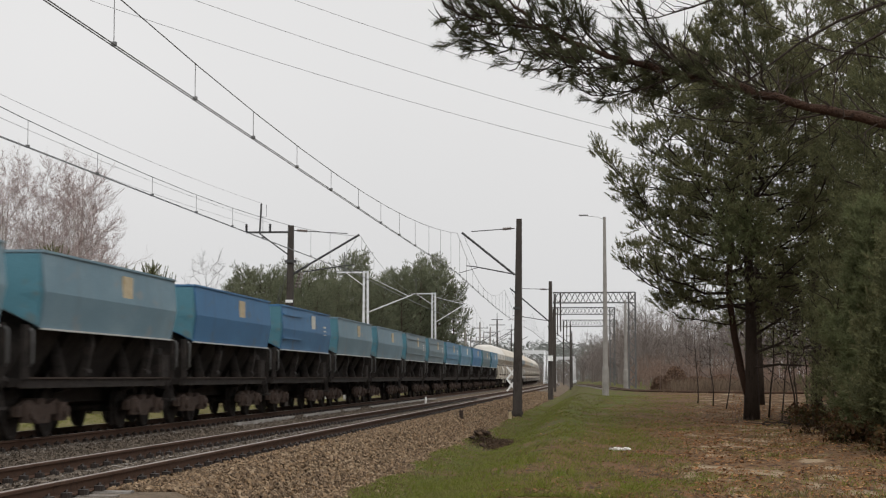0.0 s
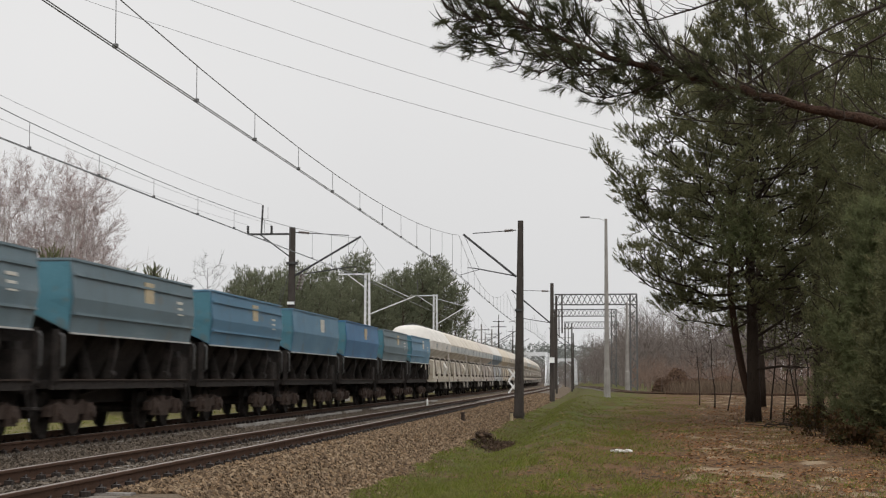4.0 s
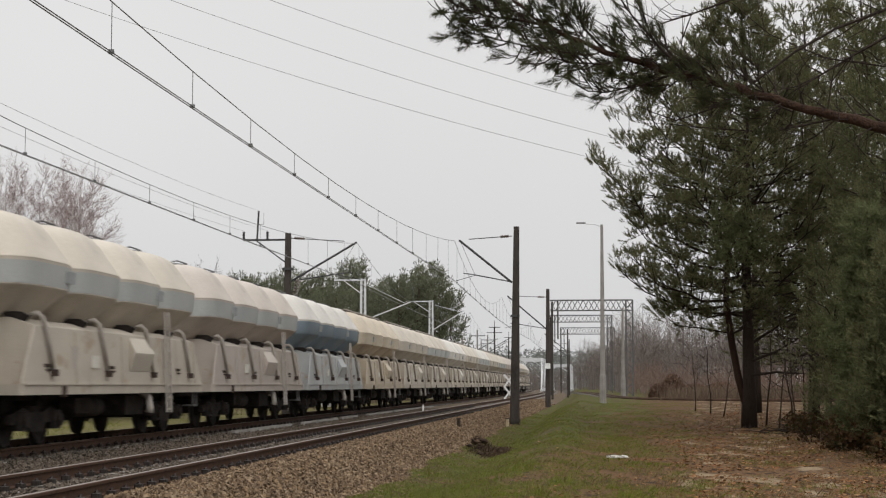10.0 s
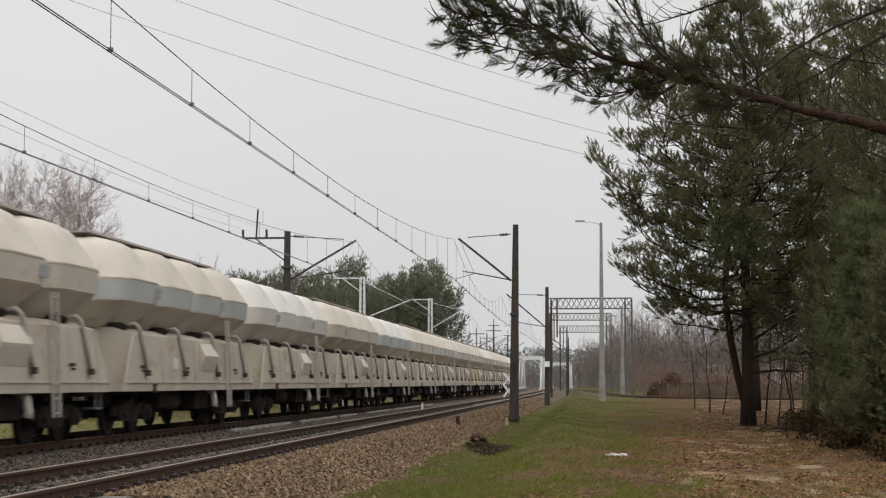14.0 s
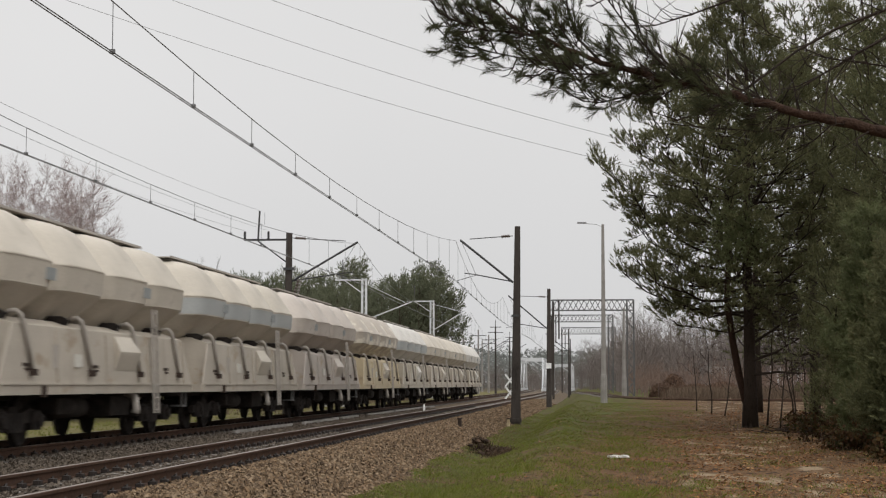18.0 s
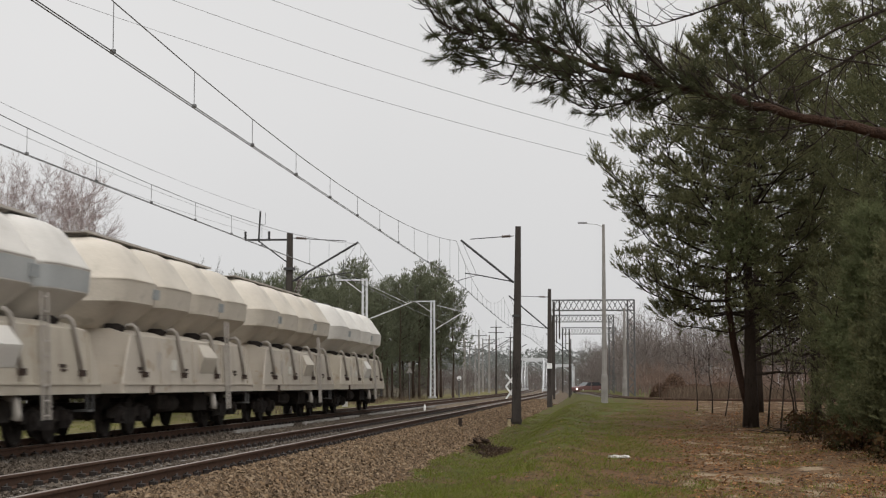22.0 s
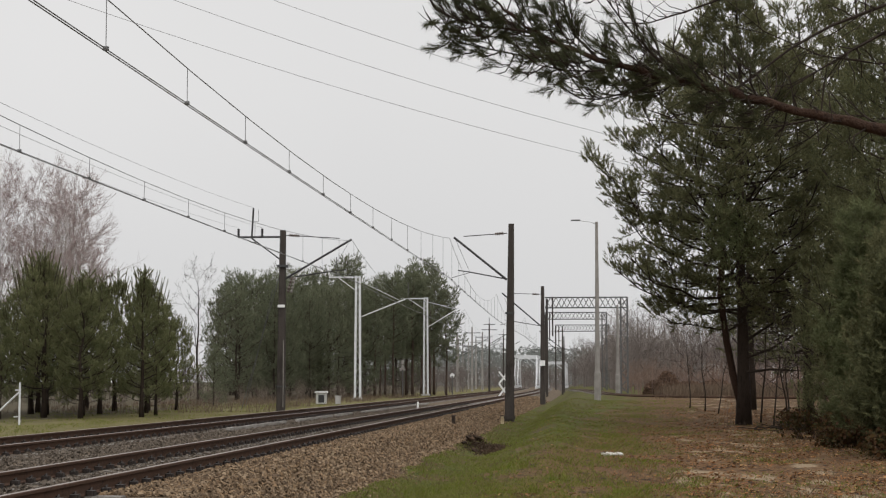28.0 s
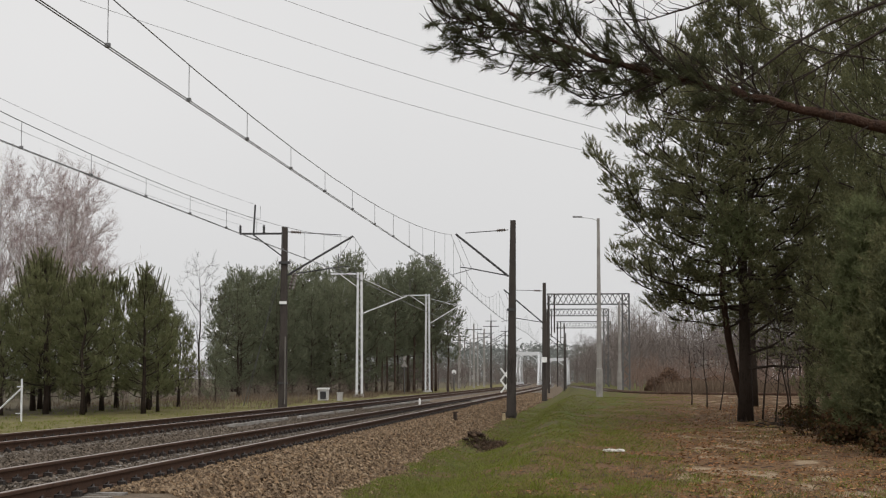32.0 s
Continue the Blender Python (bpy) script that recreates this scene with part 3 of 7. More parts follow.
BLUE = {
    "bright": variant("bright_blue_paint", (0.038, 0.135, 0.27), (0.06, 0.18, 0.33), (0.055, 0.11, 0.18)),
    "teal": variant("faded_teal_paint", (0.118, 0.196, 0.242), (0.165, 0.245, 0.285), (0.17, 0.205, 0.22)),
    "mid": variant("weathered_blue_paint", (0.075, 0.175, 0.265), (0.125, 0.235, 0.32), (0.10, 0.155, 0.195)),
    "grey": variant("blue_grey_paint", (0.115, 0.165, 0.19), (0.165, 0.215, 0.24), (0.12, 0.14, 0.145)),
}
BEIGE = {
    "cream": variant("dusty_cream_paint", (0.462, 0.415, 0.347), (0.547, 0.494, 0.420), (0.379, 0.337, 0.278)),
    "white": variant("dusty_white_paint", (0.525, 0.499, 0.458), (0.599, 0.573, 0.525), (0.442, 0.415, 0.367)),
    "sand": variant("sand_coloured_paint", (0.484, 0.415, 0.321), (0.557, 0.484, 0.383), (0.399, 0.326, 0.236)),
    "mauve": variant("greyish_beige_paint", (0.442, 0.389, 0.341), (0.504, 0.452, 0.399), (0.347, 0.305, 0.262)),
    "peeled": variant("peeling_taupe_paint", (0.40, 0.35, 0.295), (0.46, 0.41, 0.35), (0.60, 0.55, 0.46), 0.14),
    "blue": variant("pale_grey_blue_paint", (0.379, 0.394, 0.399), (0.452, 0.468, 0.472), (0.315, 0.326, 0.337)),
}
SKIRT = {k: variant(k + "_dirty_skirt_paint", c, tuple(q * 1.12 for q in c), (0.31, 0.25, 0.18), 0.05) for k, c in
         {"cream": (0.40, 0.355, 0.295), "white": (0.41, 0.365, 0.295), "sand": (0.41, 0.345, 0.26), "peeled": (0.47, 0.39, 0.26), "mauve": (0.37, 0.325, 0.285), "blue": (0.35, 0.355, 0.35)}.items()}
M_ROUTE = material("slate_route_placard", [(0.24, 0.26, 0.26), (0.32, 0.335, 0.33)], 9, 0.7, 0, 0)
BAND_GREY = material("grey_blue_band_paint", [(0.30, 0.315, 0.315), (0.40, 0.41, 0.40)], 0.8, 0.6, 0, 0.08, 20, ((0.42, 0.39, 0.34), 0.05, 1.5), 0.12)
BAND_BLUE = material("slate_blue_band_paint", [(0.13, 0.17, 0.21), (0.20, 0.25, 0.29)], 0.8, 0.6, 0, 0.08, 20, None, 0.1)
M_BADGE = material("ochre_placard", [(0.34, 0.25, 0.13), (0.52, 0.45, 0.32)], 6, 0.7, 0, 0)
M_BADGE_PALE = material("pale_placard", [(0.45, 0.43, 0.38), (0.62, 0.60, 0.54)], 6, 0.7, 0, 0)

END_PAINT = variant("deep_teal_end_paint", (0.060, 0.175, 0.225), (0.085, 0.21, 0.26), (0.09, 0.15, 0.17))
CACHE = {}


M_STRUT = material("dull_grey_steel", [(0.30, 0.275, 0.245), (0.43, 0.395, 0.355)], 5, 0.8, 0.0, 0.1)


def shared(key, make, mat, flat=False):
    """One mesh per key and material, shared by all the wagons that use it."""
    k = (key, mat.name)
    if k not in CACHE:
        CACHE[k] = make().mesh(key, mat, not flat)
    return CACHE[k]


def wheel_geo():
    g = Geo()
    for s in (-1, 1):
        prof = [(0.50, 0.02), (0.48, 0.035), (0.46, 0.04), (0.455, 0.13), (0.42, 0.135), (0.39, 0.10), (0.14, 0.07), (0.12, 0.15), (0.0, 0.15)]
        n = 22
        rings = [[(s * (0.68 + h), r * math.cos(2 * math.pi * j / n) * s, r * math.sin(2 * math.pi * j / n)) for j in range(n)] for r, h in prof if r > 0]
        g.loft(rings)
    return g.tube([(-0.95, 0, 0), (0.95, 0, 0)], 0.085, 10)


def bogie_geo():
    g = Geo()
    for s in (-1, 1):
        x = s * 1.0
        g.loft([[(x + e, -1.35, 0.42), (x + e, -1.35, 0.60), (x + e, -0.75, 0.72), (x + e, -0.35, 0.62), (x + e, 0.35, 0.62), (x + e, 0.75, 0.72), (x + e, 1.35, 0.60), (x + e, 1.35, 0.42),
                 (x + e, 0.5, 0.44), (x + e, 0.35, 0.28), (x + e, -0.35, 0.28), (x + e, -0.5, 0.44)] for e in (-0.06, 0.06)])
        for y in (-0.12, 0.0, 0.12):
            g.tube([(x, y * 1.6, 0.3), (x, y * 1.6, 0.6)], 0.07, 7)
    g.box((0, 0, 0.62), (2.1, 0.4, 0.22), chamfer=0.05)
    return g


def axlebox_geo():
    return Geo().box((0, 0, 0), (0.22, 0.34, 0.34), chamfer=0.07).tube([(0, 0, 0), (0.16, 0, 0)], 0.12, 9)


def buffer_geo():
    return Geo().tube([(0, 0, 0), (0, 0.35, 0)], 0.09, 8).tube([(0, 0.35, 0), (0, 0.56, 0)], 0.065, 8).tube([(0, 0.56, 0), (0, 0.62, 0)], [0.21, 0.20], 12)


def running_gear(wagon, half, pivot, gear=M_SOOT, boxes=M_SOOT):
    for s in (-1, 1):
        bo = part("bogie", shared("bogie", bogie_geo, gear, True), None, wagon, at=pose(0, s * pivot, 0))
        for a in (-0.95, 0.95):
            part("wheelset", shared("wheelset", wheel_geo, M_SOOT, True), None, bo, at=pose(0, a, 0.46))
            for q in (-1, 1):
                part("axle_box", shared("axle_box", axlebox_geo, boxes, True), None, bo, at=pose(q * 1.06, a, 0.48, 0, 0, 0 if q > 0 else 180))
        for q in (-0.87, 0.87):
            part("buffer", shared("buffer", buffer_geo, M_SOOT, True), None, wagon, at=pose(q, s * (half - 0.62), 1.05, 0, 0, 0 if s > 0 else 180))
        part("coupling", shared("coupling", lambda: Geo().tube([(0, 0, 0), (0, 0.3, -0.08), (0, 0.55, -0.1)], 0.05, 6), M_SOOT), None, wagon, at=pose(0, s * (half - 0.5), 1.0, 0, 0, 0 if s > 0 else 180))


HL = 14.35                      # hopper wagon over buffers
SILO = [-4.875, -1.625, 1.625, 4.875]
FOOT = [-0.325, -0.175, 0.025, 0.125]    # strut against silo


BELLY = [(2.30, 0.74, 1.18), (2.36, 0.82, 1.24), (2.80, 1.355, 1.54), (2.845, 1.40, 1.575), (2.87, 1.415, 1.59)]
COLLAR = [(2.87, 1.415, 1.59), (3.31, 1.455, 1.615)]
CROWN = [(3.31, 1.455, 1.615), (3.35, 1.43, 1.595), (3.92, 1.06, 1.33), (4.08, 0.92, 1.20), (4.19, 0.72, 0.95), (4.25, 0.46, 0.66), (4.275, 0.16, 0.25)]


def silo_ring(z, a, b, grow=0.0, n=36):
    """Rounded square of half-width a across and half-length b along the wagon."""
    def root(v):
        return math.copysign(abs(v) ** 0.42, v)
    return [((a + grow) * root(math.cos(2 * math.pi * (j + 0.5) / n)), (b + grow) * root(math.sin(2 * math.pi * (j + 0.5) / n)), z) for j in range(n)]


def silo_geo():
    """One silo: hopper belly, upright collar, hipped crown; creases stay sharp."""
    return Geo().loft([silo_ring(*r) for r in BELLY]).loft([silo_ring(*r) for r in COLLAR], False).loft([silo_ring(*r) for r in CROWN])


def band_geo(low):
    """Paint layer round the collar of a silo, and over the belly where low is set; 5 mm proud."""
    def make():
        rows = (BELLY[1:-1] if low else []) + [(2.875, 1.4155, 1.5905), (3.27, 1.451, 1.6125)]
        return Geo().loft([silo_ring(*r, 0.005) for r in rows], False)
    return make


def flange_geo():
    return Geo().loft([silo_ring(3.295, 1.43, 1.59), silo_ring(3.30, 1.464, 1.622), silo_ring(3.325, 1.464, 1.622), silo_ring(3.335, 1.42, 1.58)], False)


def skirt_geo():
    """Side plating of the frame: leaning sides, a sloping top plate, and raked side plates past the end walls."""
    g = Geo().loft([[(1.47, y, 1.13), (1.40, y, 2.15), (0.95, y, 2.30), (-0.95, y, 2.30), (-1.40, y, 2.15), (-1.47, y, 1.13)] for y in (-5.80, 5.80)])
    for k in (-1, 1):
        for e in (-1, 1):
            g.loft([[(k * (1.47 - o), e * 5.79, 1.13), (k * (1.47 - o), e * 6.58, 1.13), (k * (1.462 - o), e * 6.50, 1.24), (k * (1.40 - o), e * 5.79, 2.15)] for o in (0.0, 0.03)])
    return g


def hopper_wagon(paint, walkway, coat, hatch_y=0.9):
    wg = empty("hopper_wagon")
    p = BEIGE[paint]
    top = BEIGE["white"] if paint == "blue" else p
    part("skirt", shared("skirt", skirt_geo, SKIRT[paint], True), None, wg)
    part("sill", shared("sill", lambda: Geo().box((0, 0, 1.035), (2.98, 13.2, 0.19), chamfer=0.06).bar((1.485, -6.5, 1.125), (1.485, 6.5, 1.125), 0.05, 0.03).bar((-1.485, -6.5, 1.125), (-1.485, 6.5, 1.125), 0.05, 0.03), SKIRT[paint], True), None, wg)
    part("underframe", shared("underframe", lambda: Geo().box((0, 0, 0.93), (1.5, 12.4, 0.2)).box((0, 0, 0.70), (1.1, 5.2, 0.42)).box((0.9, 1.6, 0.68), (0.5, 1.4, 0.4)).box((0.95, -2.0, 0.72), (0.35, 0.9, 0.3)), M_SOOT, True), None, wg)
    for i, y in enumerate(SILO):
        s = part("silo", shared("silo", silo_geo, top), None, wg, at=pose(0, y, 0))
        if coat:
            part("painted_band", shared("band_%d" % coat, band_geo(coat == 2), BAND_BLUE if coat == 2 else BAND_GREY), None, s, "slate-blue painted band" if coat == 2 else "faded grey-blue painted band")
        if walkway:
            part("flange", shared("flange", flange_geo, top, True), None, s, "welded lip round the silo")
        if i in (0, 2):
            for k in (-1, 1):
                part("route_placard", shared("route_placard", lambda: Geo().loft([[(x, y, z) for x, z in ((1.435 + e, 2.98), (1.455 + e, 3.20))] + [(x - 0.03, y, z) for x, z in ((1.455 + e, 3.20), (1.435 + e, 2.98))] for y, e in ((0.72, 0.006), (1.22, 0.006))]), M_ROUTE, True), None, s, at=pose(0, 0, 0, 0, 0, 0 if k > 0 else 180))
        part("hatch_lid", shared("lid", lambda: Geo().tube([(0, 0, 4.22), (0, 0, 4.30), (0, 0, 4.33)], [0.36, 0.34, 0.1], 14).tube([(-0.3, 0.2, 4.32), (0, 0.3, 4.42), (0.3, 0.2, 4.32)], 0.02, 5), M_GREYSTEEL, True), None, s)
        for k in (-1, 1):
            part("strut", shared("strut", lambda: Geo().tube([(1.20, -0.30, 2.36), (1.34, -0.25, 2.38), (1.41, -0.20, 2.30), (1.44, -0.13, 2.15), (1.465, -0.06, 1.98), (1.50, 0.20, 1.38)], [0.035, 0.045, 0.048, 0.046, 0.042, 0.036], 7), M_STRUT), None, s, "dull grey steel strut", at=pose(0, FOOT[i] * k, 0, 0, 0, 0 if k > 0 else 180))
            part("gusset", shared("gusset", lambda: Geo().loft([[(0.8, e, 2.20), (1.18, e, 2.23), (1.24, e, 2.32), (1.10, e, 2.40), (0.8, e, 2.40)] for e in (-0.52, -0.36)]), M_SOOT, True), None, s, at=pose(0, FOOT[i] * k, 0, 0, 0, 0 if k > 0 else 180))
            part("strut_foot", shared("strut_foot", lambda: Geo().box((1.49, 0.24, 1.33), (0.15, 0.2, 0.12), chamfer=0.03), M_RUSTGEAR, True), None, s, at=pose(0, FOOT[i] * k, 0, 0, 0, 0 if k > 0 else 180))
    for k in (-1, 1):
        part("ladder", shared("ladder", lambda: Geo().bar((1.56, -0.17, 0.5), (1.47, -0.17, 2.75), 0.05, 0.03).bar((1.56, 0.17, 0.5), (1.47, 0.17, 2.75), 0.05, 0.03).boxes([((1.555 - 0.011 * q, 0, 0.58 + q * 0.26), (0.03, 0.34, 0.03)) for q in range(9)]), M_STRUT, True), None, wg, "dull grey steel ladder", at=pose(0, 3.05 * k, 0, 0, 0, 0 if k > 0 else 180))
        part("valve_cover", shared("valve_cover", lambda: Geo().loft([[(1.39, y * 0.85, 2.12), (1.57, y, 1.78), (1.56, y, 1.73), (1.46, y, 1.40)] for y in (-0.78, 0.78)]), p, True), None, wg, at=pose(0, hatch_y * k, 0, 0, 0, 0 if k > 0 else 180))
        for q in (-5.2, -1.2, 4.2):
            part("stencil_mark", shared("stencil_mark", lambda: Geo().box((1.453, 0, 1.46), (0.03, 0.36, 0.06)).box((1.458, 0.05, 1.38), (0.03, 0.26, 0.04)), M_RUSTGEAR, True), None, wg, at=pose(0, q * k, 0, 0, 0, 0 if k > 0 else 180))
        part("access_flap", shared("access_flap", lambda: Geo().box((1.46, 0, 1.62), (0.05, 0.26, 0.42), chamfer=0.01), M_STRUT, True), None, wg, at=pose(-0.02, -3.6 * k, 0, 0, 0, 0 if k > 0 else 180))
        part("data_panel", shared("data_panel", lambda: Geo().box((1.475, 0, 1.56), (0.03, 0.42, 0.24)), M_BADGE_PALE, True), None, wg, at=pose(-0.02, -2.3 * k, 0, 0, 0, 0 if k > 0 else 180))
        part("lashing_hook", shared("lashing_hook", lambda: Geo().box((1.50, 0, 1.0), (0.08, 0.16, 0.2)), M_RUSTGEAR, True), None, wg, at=pose(0, -4.4 * k, 0, 0, 0, 0 if k > 0 else 180))
        part("shunter_step", shared("step", lambda: Geo().box((1.30, 0, 0.62), (0.3, 0.4, 0.04)).bar((1.42, -0.18, 0.62), (1.42, -0.18, 1.1), 0.04).bar((1.42, 0.18, 0.62), (1.42, 0.18, 1.1), 0.04), M_GREYSTEEL, True), None, wg, at=pose(0, 6.0 * k, 0, 0, 0, 0 if k > 0 else 180))
        for q in (-4.65, -1.55, 1.55, 4.65):
            part("side_rib", shared("side_rib", lambda: Geo().loft([[(1.40, e, 2.10), (1.44, e, 2.10), (1.50, e, 1.13), (1.45, e, 1.13)] for e in (-0.02, 0.02)]), SKIRT[paint], True), None, wg, at=pose(0, (q + 1.1 if q < 4 else 5.78) * k, 0, 0, 0, 0 if k > 0 else 180))
        part("outlet_pipe", shared("outlet_pipe", lambda: Geo().tube([(1.2, 0, 0.95), (1.38, 0, 0.86), (1.42, 0, 0.62), (1.40, 0, 0.52)], [0.07, 0.08, 0.08, 0.10], 9), M_STRUT), None, wg, "pale steel discharge pipe", at=pose(0, 1.9 * k, 0, 0, 0, 0 if k > 0 else 180))
        part("air_reservoir", shared("air_reservoir", lambda: Geo().tube([(0.95, -0.85, 0.68), (0.95, -0.8, 0.68), (0.95, 0.8, 0.68), (0.95, 0.85, 0.68)], [0.12, 0.2, 0.2, 0.12], 12), M_SOOT), None, wg, at=pose(0, -1.4 * k, 0, 0, 0, 0 if k > 0 else 180))
    if walkway:
        part("roof_walkway", shared("walkway", lambda: Geo().box((0, 0, 4.335), (0.80, 11.6, 0.022)).bar((0.40, -5.8, 4.345), (0.40, 5.8, 4.345), 0.03, 0.05).bar((-0.40, -5.8, 4.345), (-0.40, 5.8, 4.345), 0.03, 0.05).boxes([((0, -5.4 + 1.2 * q, 4.30), (0.7, 0.05, 0.06)) for q in range(10)]), M_STRUT, True), None, wg, "dark steel roof walkway")
    running_gear(wg, HL / 2, 4.55)
    return wg


DL = 11.30                      # dump wagon over buffers


def dump_body_geo():
    """Tipping body: sides fold outwards to a crease at half height."""
    rows = []
    for y, tz in ((-4.68, 0.0), (4.68, 0.0)):
        k = -1 if y < 0 else 1
        rows.append([(1.36, y - 0.10 * k, 1.98), (1.46, y, 2.62), (1.40, y, 3.32), (-1.40, y, 3.32), (-1.46, y, 2.62), (-1.36, y - 0.10 * k, 1.98), (-0.45, y - 0.04 * k, 2.42), (0.45, y - 0.04 * k, 2.42)])
    return Geo().loft(rows)


def dump_wagon(paint, ribs, badge, rim=True):
    wg = empty("dump_wagon")
    p = BLUE[paint]
    body = part("tipping_body", shared("tipping_body", dump_body_geo, p, True), None, wg)
    part("rim", shared("rim", lambda: Geo().box((1.40, 0, 3.335), (0.06, 9.40, 0.045)).box((-1.40, 0, 3.335), (0.06, 9.40, 0.045)).box((0, 4.68, 3.335), (2.7, 0.06, 0.045)).box((0, -4.68, 3.335), (2.7, 0.06, 0.045)), p, True), None, body)
    for k in (-1, 1):
        part("end_panel", shared("end_panel", lambda: Geo().loft([[(1.33, y - 0.09, 2.02), (1.43, y, 2.62), (1.37, y, 3.29), (-1.37, y, 3.29), (-1.43, y, 2.62), (-1.33, y - 0.09, 2.02), (-0.45, y - 0.03, 2.45), (0.45, y - 0.03, 2.45)] for y in (4.66, 4.69)]), END_PAINT, True), None, body, "deeper teal end panel", at=pose(0, 0, 0, 0, 0, 0 if k > 0 else 180))
        part("lower_edge", shared("lower_edge", lambda: Geo().box((1.37, 0, 1.965), (0.07, 9.1, 0.03)), M_STRIPE, True), None, body, "worn bright lower edge", at=pose(0, 0, 0, 0, 0, 0 if k > 0 else 180))
        if ribs:
            for z, x in ((3.06, 1.43), (2.33, 1.425)):
                part("rib", shared("rib_%d" % int(z * 100), lambda: Geo().box((x, 0, z), (0.07, 9.2 if ribs == 1 else 3.2, 0.05)), p, True), None, body, at=pose(0, 0 if ribs == 1 else -3.0 * k, 0, 0, 0, 0 if k > 0 else 180))
        if badge:
            part("placard", shared("placard", lambda: Geo().box((1.440, 0, 2.89), (0.02, 0.72, 0.58)).box((1.4515, 0.02, 3.02), (0.006, 0.50, 0.10)).box((1.4515, -0.04, 2.82), (0.006, 0.42, 0.07)), M_BADGE if badge == 1 else M_BADGE_PALE, True), None, body, at=pose(0, (0.35 + 0.3 * badge) * k, 0, 0, 0, 0 if k > 0 else 180))
        if ribs:
            part("lettering_bars", shared("lettering", lambda: Geo().box((1.442, 0, 2.86), (0.02, 0.55, 0.06)).box((1.446, 0, 2.72), (0.02, 0.48, 0.05)).box((1.448, 0.03, 2.6), (0.02, 0.5, 0.05)), M_BADGE_PALE, True), None, body, at=pose(0, 3.3 * k, 0, 0, 0, 0 if k > 0 else 180))
        part("end_lettering", shared("end_lettering", lambda: Geo().box((0.5, 4.695, 2.85), (0.42, 0.02, 0.34)), M_BADGE_PALE, True), None, body, at=pose(0, 0, 0, 0, 0, 0 if k > 0 else 180))
        for q in (-1, 1):
            part("end_post", shared("end_post", lambda: Geo().box((0, 0, 1.55), (0.13, 0.1, 0.95), chamfer=0.02), M_SOOT, True), None, wg, at=pose(1.25 * q, 5.02 * k, 0))
            part("grab_rail", shared("grab_rail", lambda: Geo().tube([(0, 0, 1.3), (0.05, 0, 1.36), (0.05, 0, 1.9), (0, 0, 1.96)], 0.025, 6), M_GREYSTEEL), None, wg, at=pose(1.33 * q, 5.02 * k, 0, 0, 0, 0 if q > 0 else 180))
        part("brake_cabinet", shared("brake_cabinet", lambda: Geo().box((0.75, 4.55, 1.35), (1.0, 0.7, 0.55), chamfer=0.06), M_SOOT, True), None, wg, at=pose(0, 0, 0, 0, 0, 0 if k > 0 else 180))
    part("underframe", shared("dump_underframe", lambda: Geo().box((0, 0, 1.02), (2.2, 10.0, 0.16)).box((0, 0, 0.8), (0.9, 9.6, 0.36)), M_SOOT, True), None, wg)
    for k in (-1, 1):
        part("side_sill", shared("side_sill", lambda: Geo().box((1.18, 0, 1.0), (0.08, 10.1, 0.16)), M_SOOT, True), None, wg, "sooty frame sill", at=pose(0, 0, 0, 0, 0, 0 if k > 0 else 180))
        # Thin browner strip: the sill's highlight, painted as a strip of its own.
        part("sill_edge", shared("sill_edge", lambda: Geo().bar((1.20, -5.0, 1.10), (1.20, 5.0, 1.10), 0.12, 0.025), M_RUSTGEAR, True), None, wg, "rust-brown sill edge, a highlight put into the colour", at=pose(0, 0, 0, 0, 0, 0 if k > 0 else 180))
        part("end_housing", shared("end_housing", lambda: Geo().box((0.55, 4.95, 1.42), (1.15, 0.62, 0.72), taper=0.8, chamfer=0.14).tube([(1.1, 4.95, 1.2), (1.22, 4.95, 1.2)], 0.26, 12), M_SOOT, True), None, wg, at=pose(0, 0, 0, 0, 0, 0 if k > 0 else 180))
        part("step_plate", shared("step_plate", lambda: Geo().box((1.24, 4.85, 0.60), (0.28, 0.5, 0.04)).bar((1.30, 4.65, 0.6), (1.24, 4.65, 1.0), 0.04).bar((1.30, 5.05, 0.6), (1.24, 5.05, 1.0), 0.04), M_SOOT, True), None, wg, "sooty steel step", at=pose(0, 0, 0, 0, 0, 0 if k > 0 else 180))
        for q in (-2.2, 2.2):
            part("tipping_arm", shared("tipping_arm", lambda: Geo().loft([[(1.05, e, 1.08), (1.18, e, 1.08), (1.32, e, 1.70), (1.30, e, 1.96), (1.18, e, 1.96), (1.15, e, 1.70)] for e in (-0.09, 0.09)]).tube([(1.16, -0.16, 1.2), (1.16, 0.16, 1.2)], 0.10, 9), M_SOOT, True), None, wg, at=pose(0, q + 0.9, 0, 0, 0, 0 if k > 0 else 180))
    # Frames made extra wide: dark fill for the shade under the body.
    for y in (-3.3, -1.1, 1.1, 3.3):
        part("tipping_frame", shared("tipping_frame", lambda: Geo().loft([[(0.55, e, 1.1), (1.05, e, 1.97), (0.45, e, 2.38), (-0.45, e, 2.38), (-1.05, e, 1.97), (-0.55, e, 1.1)] for e in (-0.80, 0.80)]), M_SOOT, True), None, wg, at=pose(0, y, 0))
    for y in (-2.2, 2.2):
        for k in (-1, 1):
            part("tipping_cylinder", shared("cylinder", lambda: Geo().tube([(1.0, 0, 0.85), (0.75, 0, 1.9)], [0.17, 0.12], 9), M_SOOT), None, wg, at=pose(0, y, 0, 0, 0, 0 if k > 0 else 180))
    running_gear(wg, DL / 2, 3.45, M_RUSTGEAR, M_RUSTGEAR)
    return wg


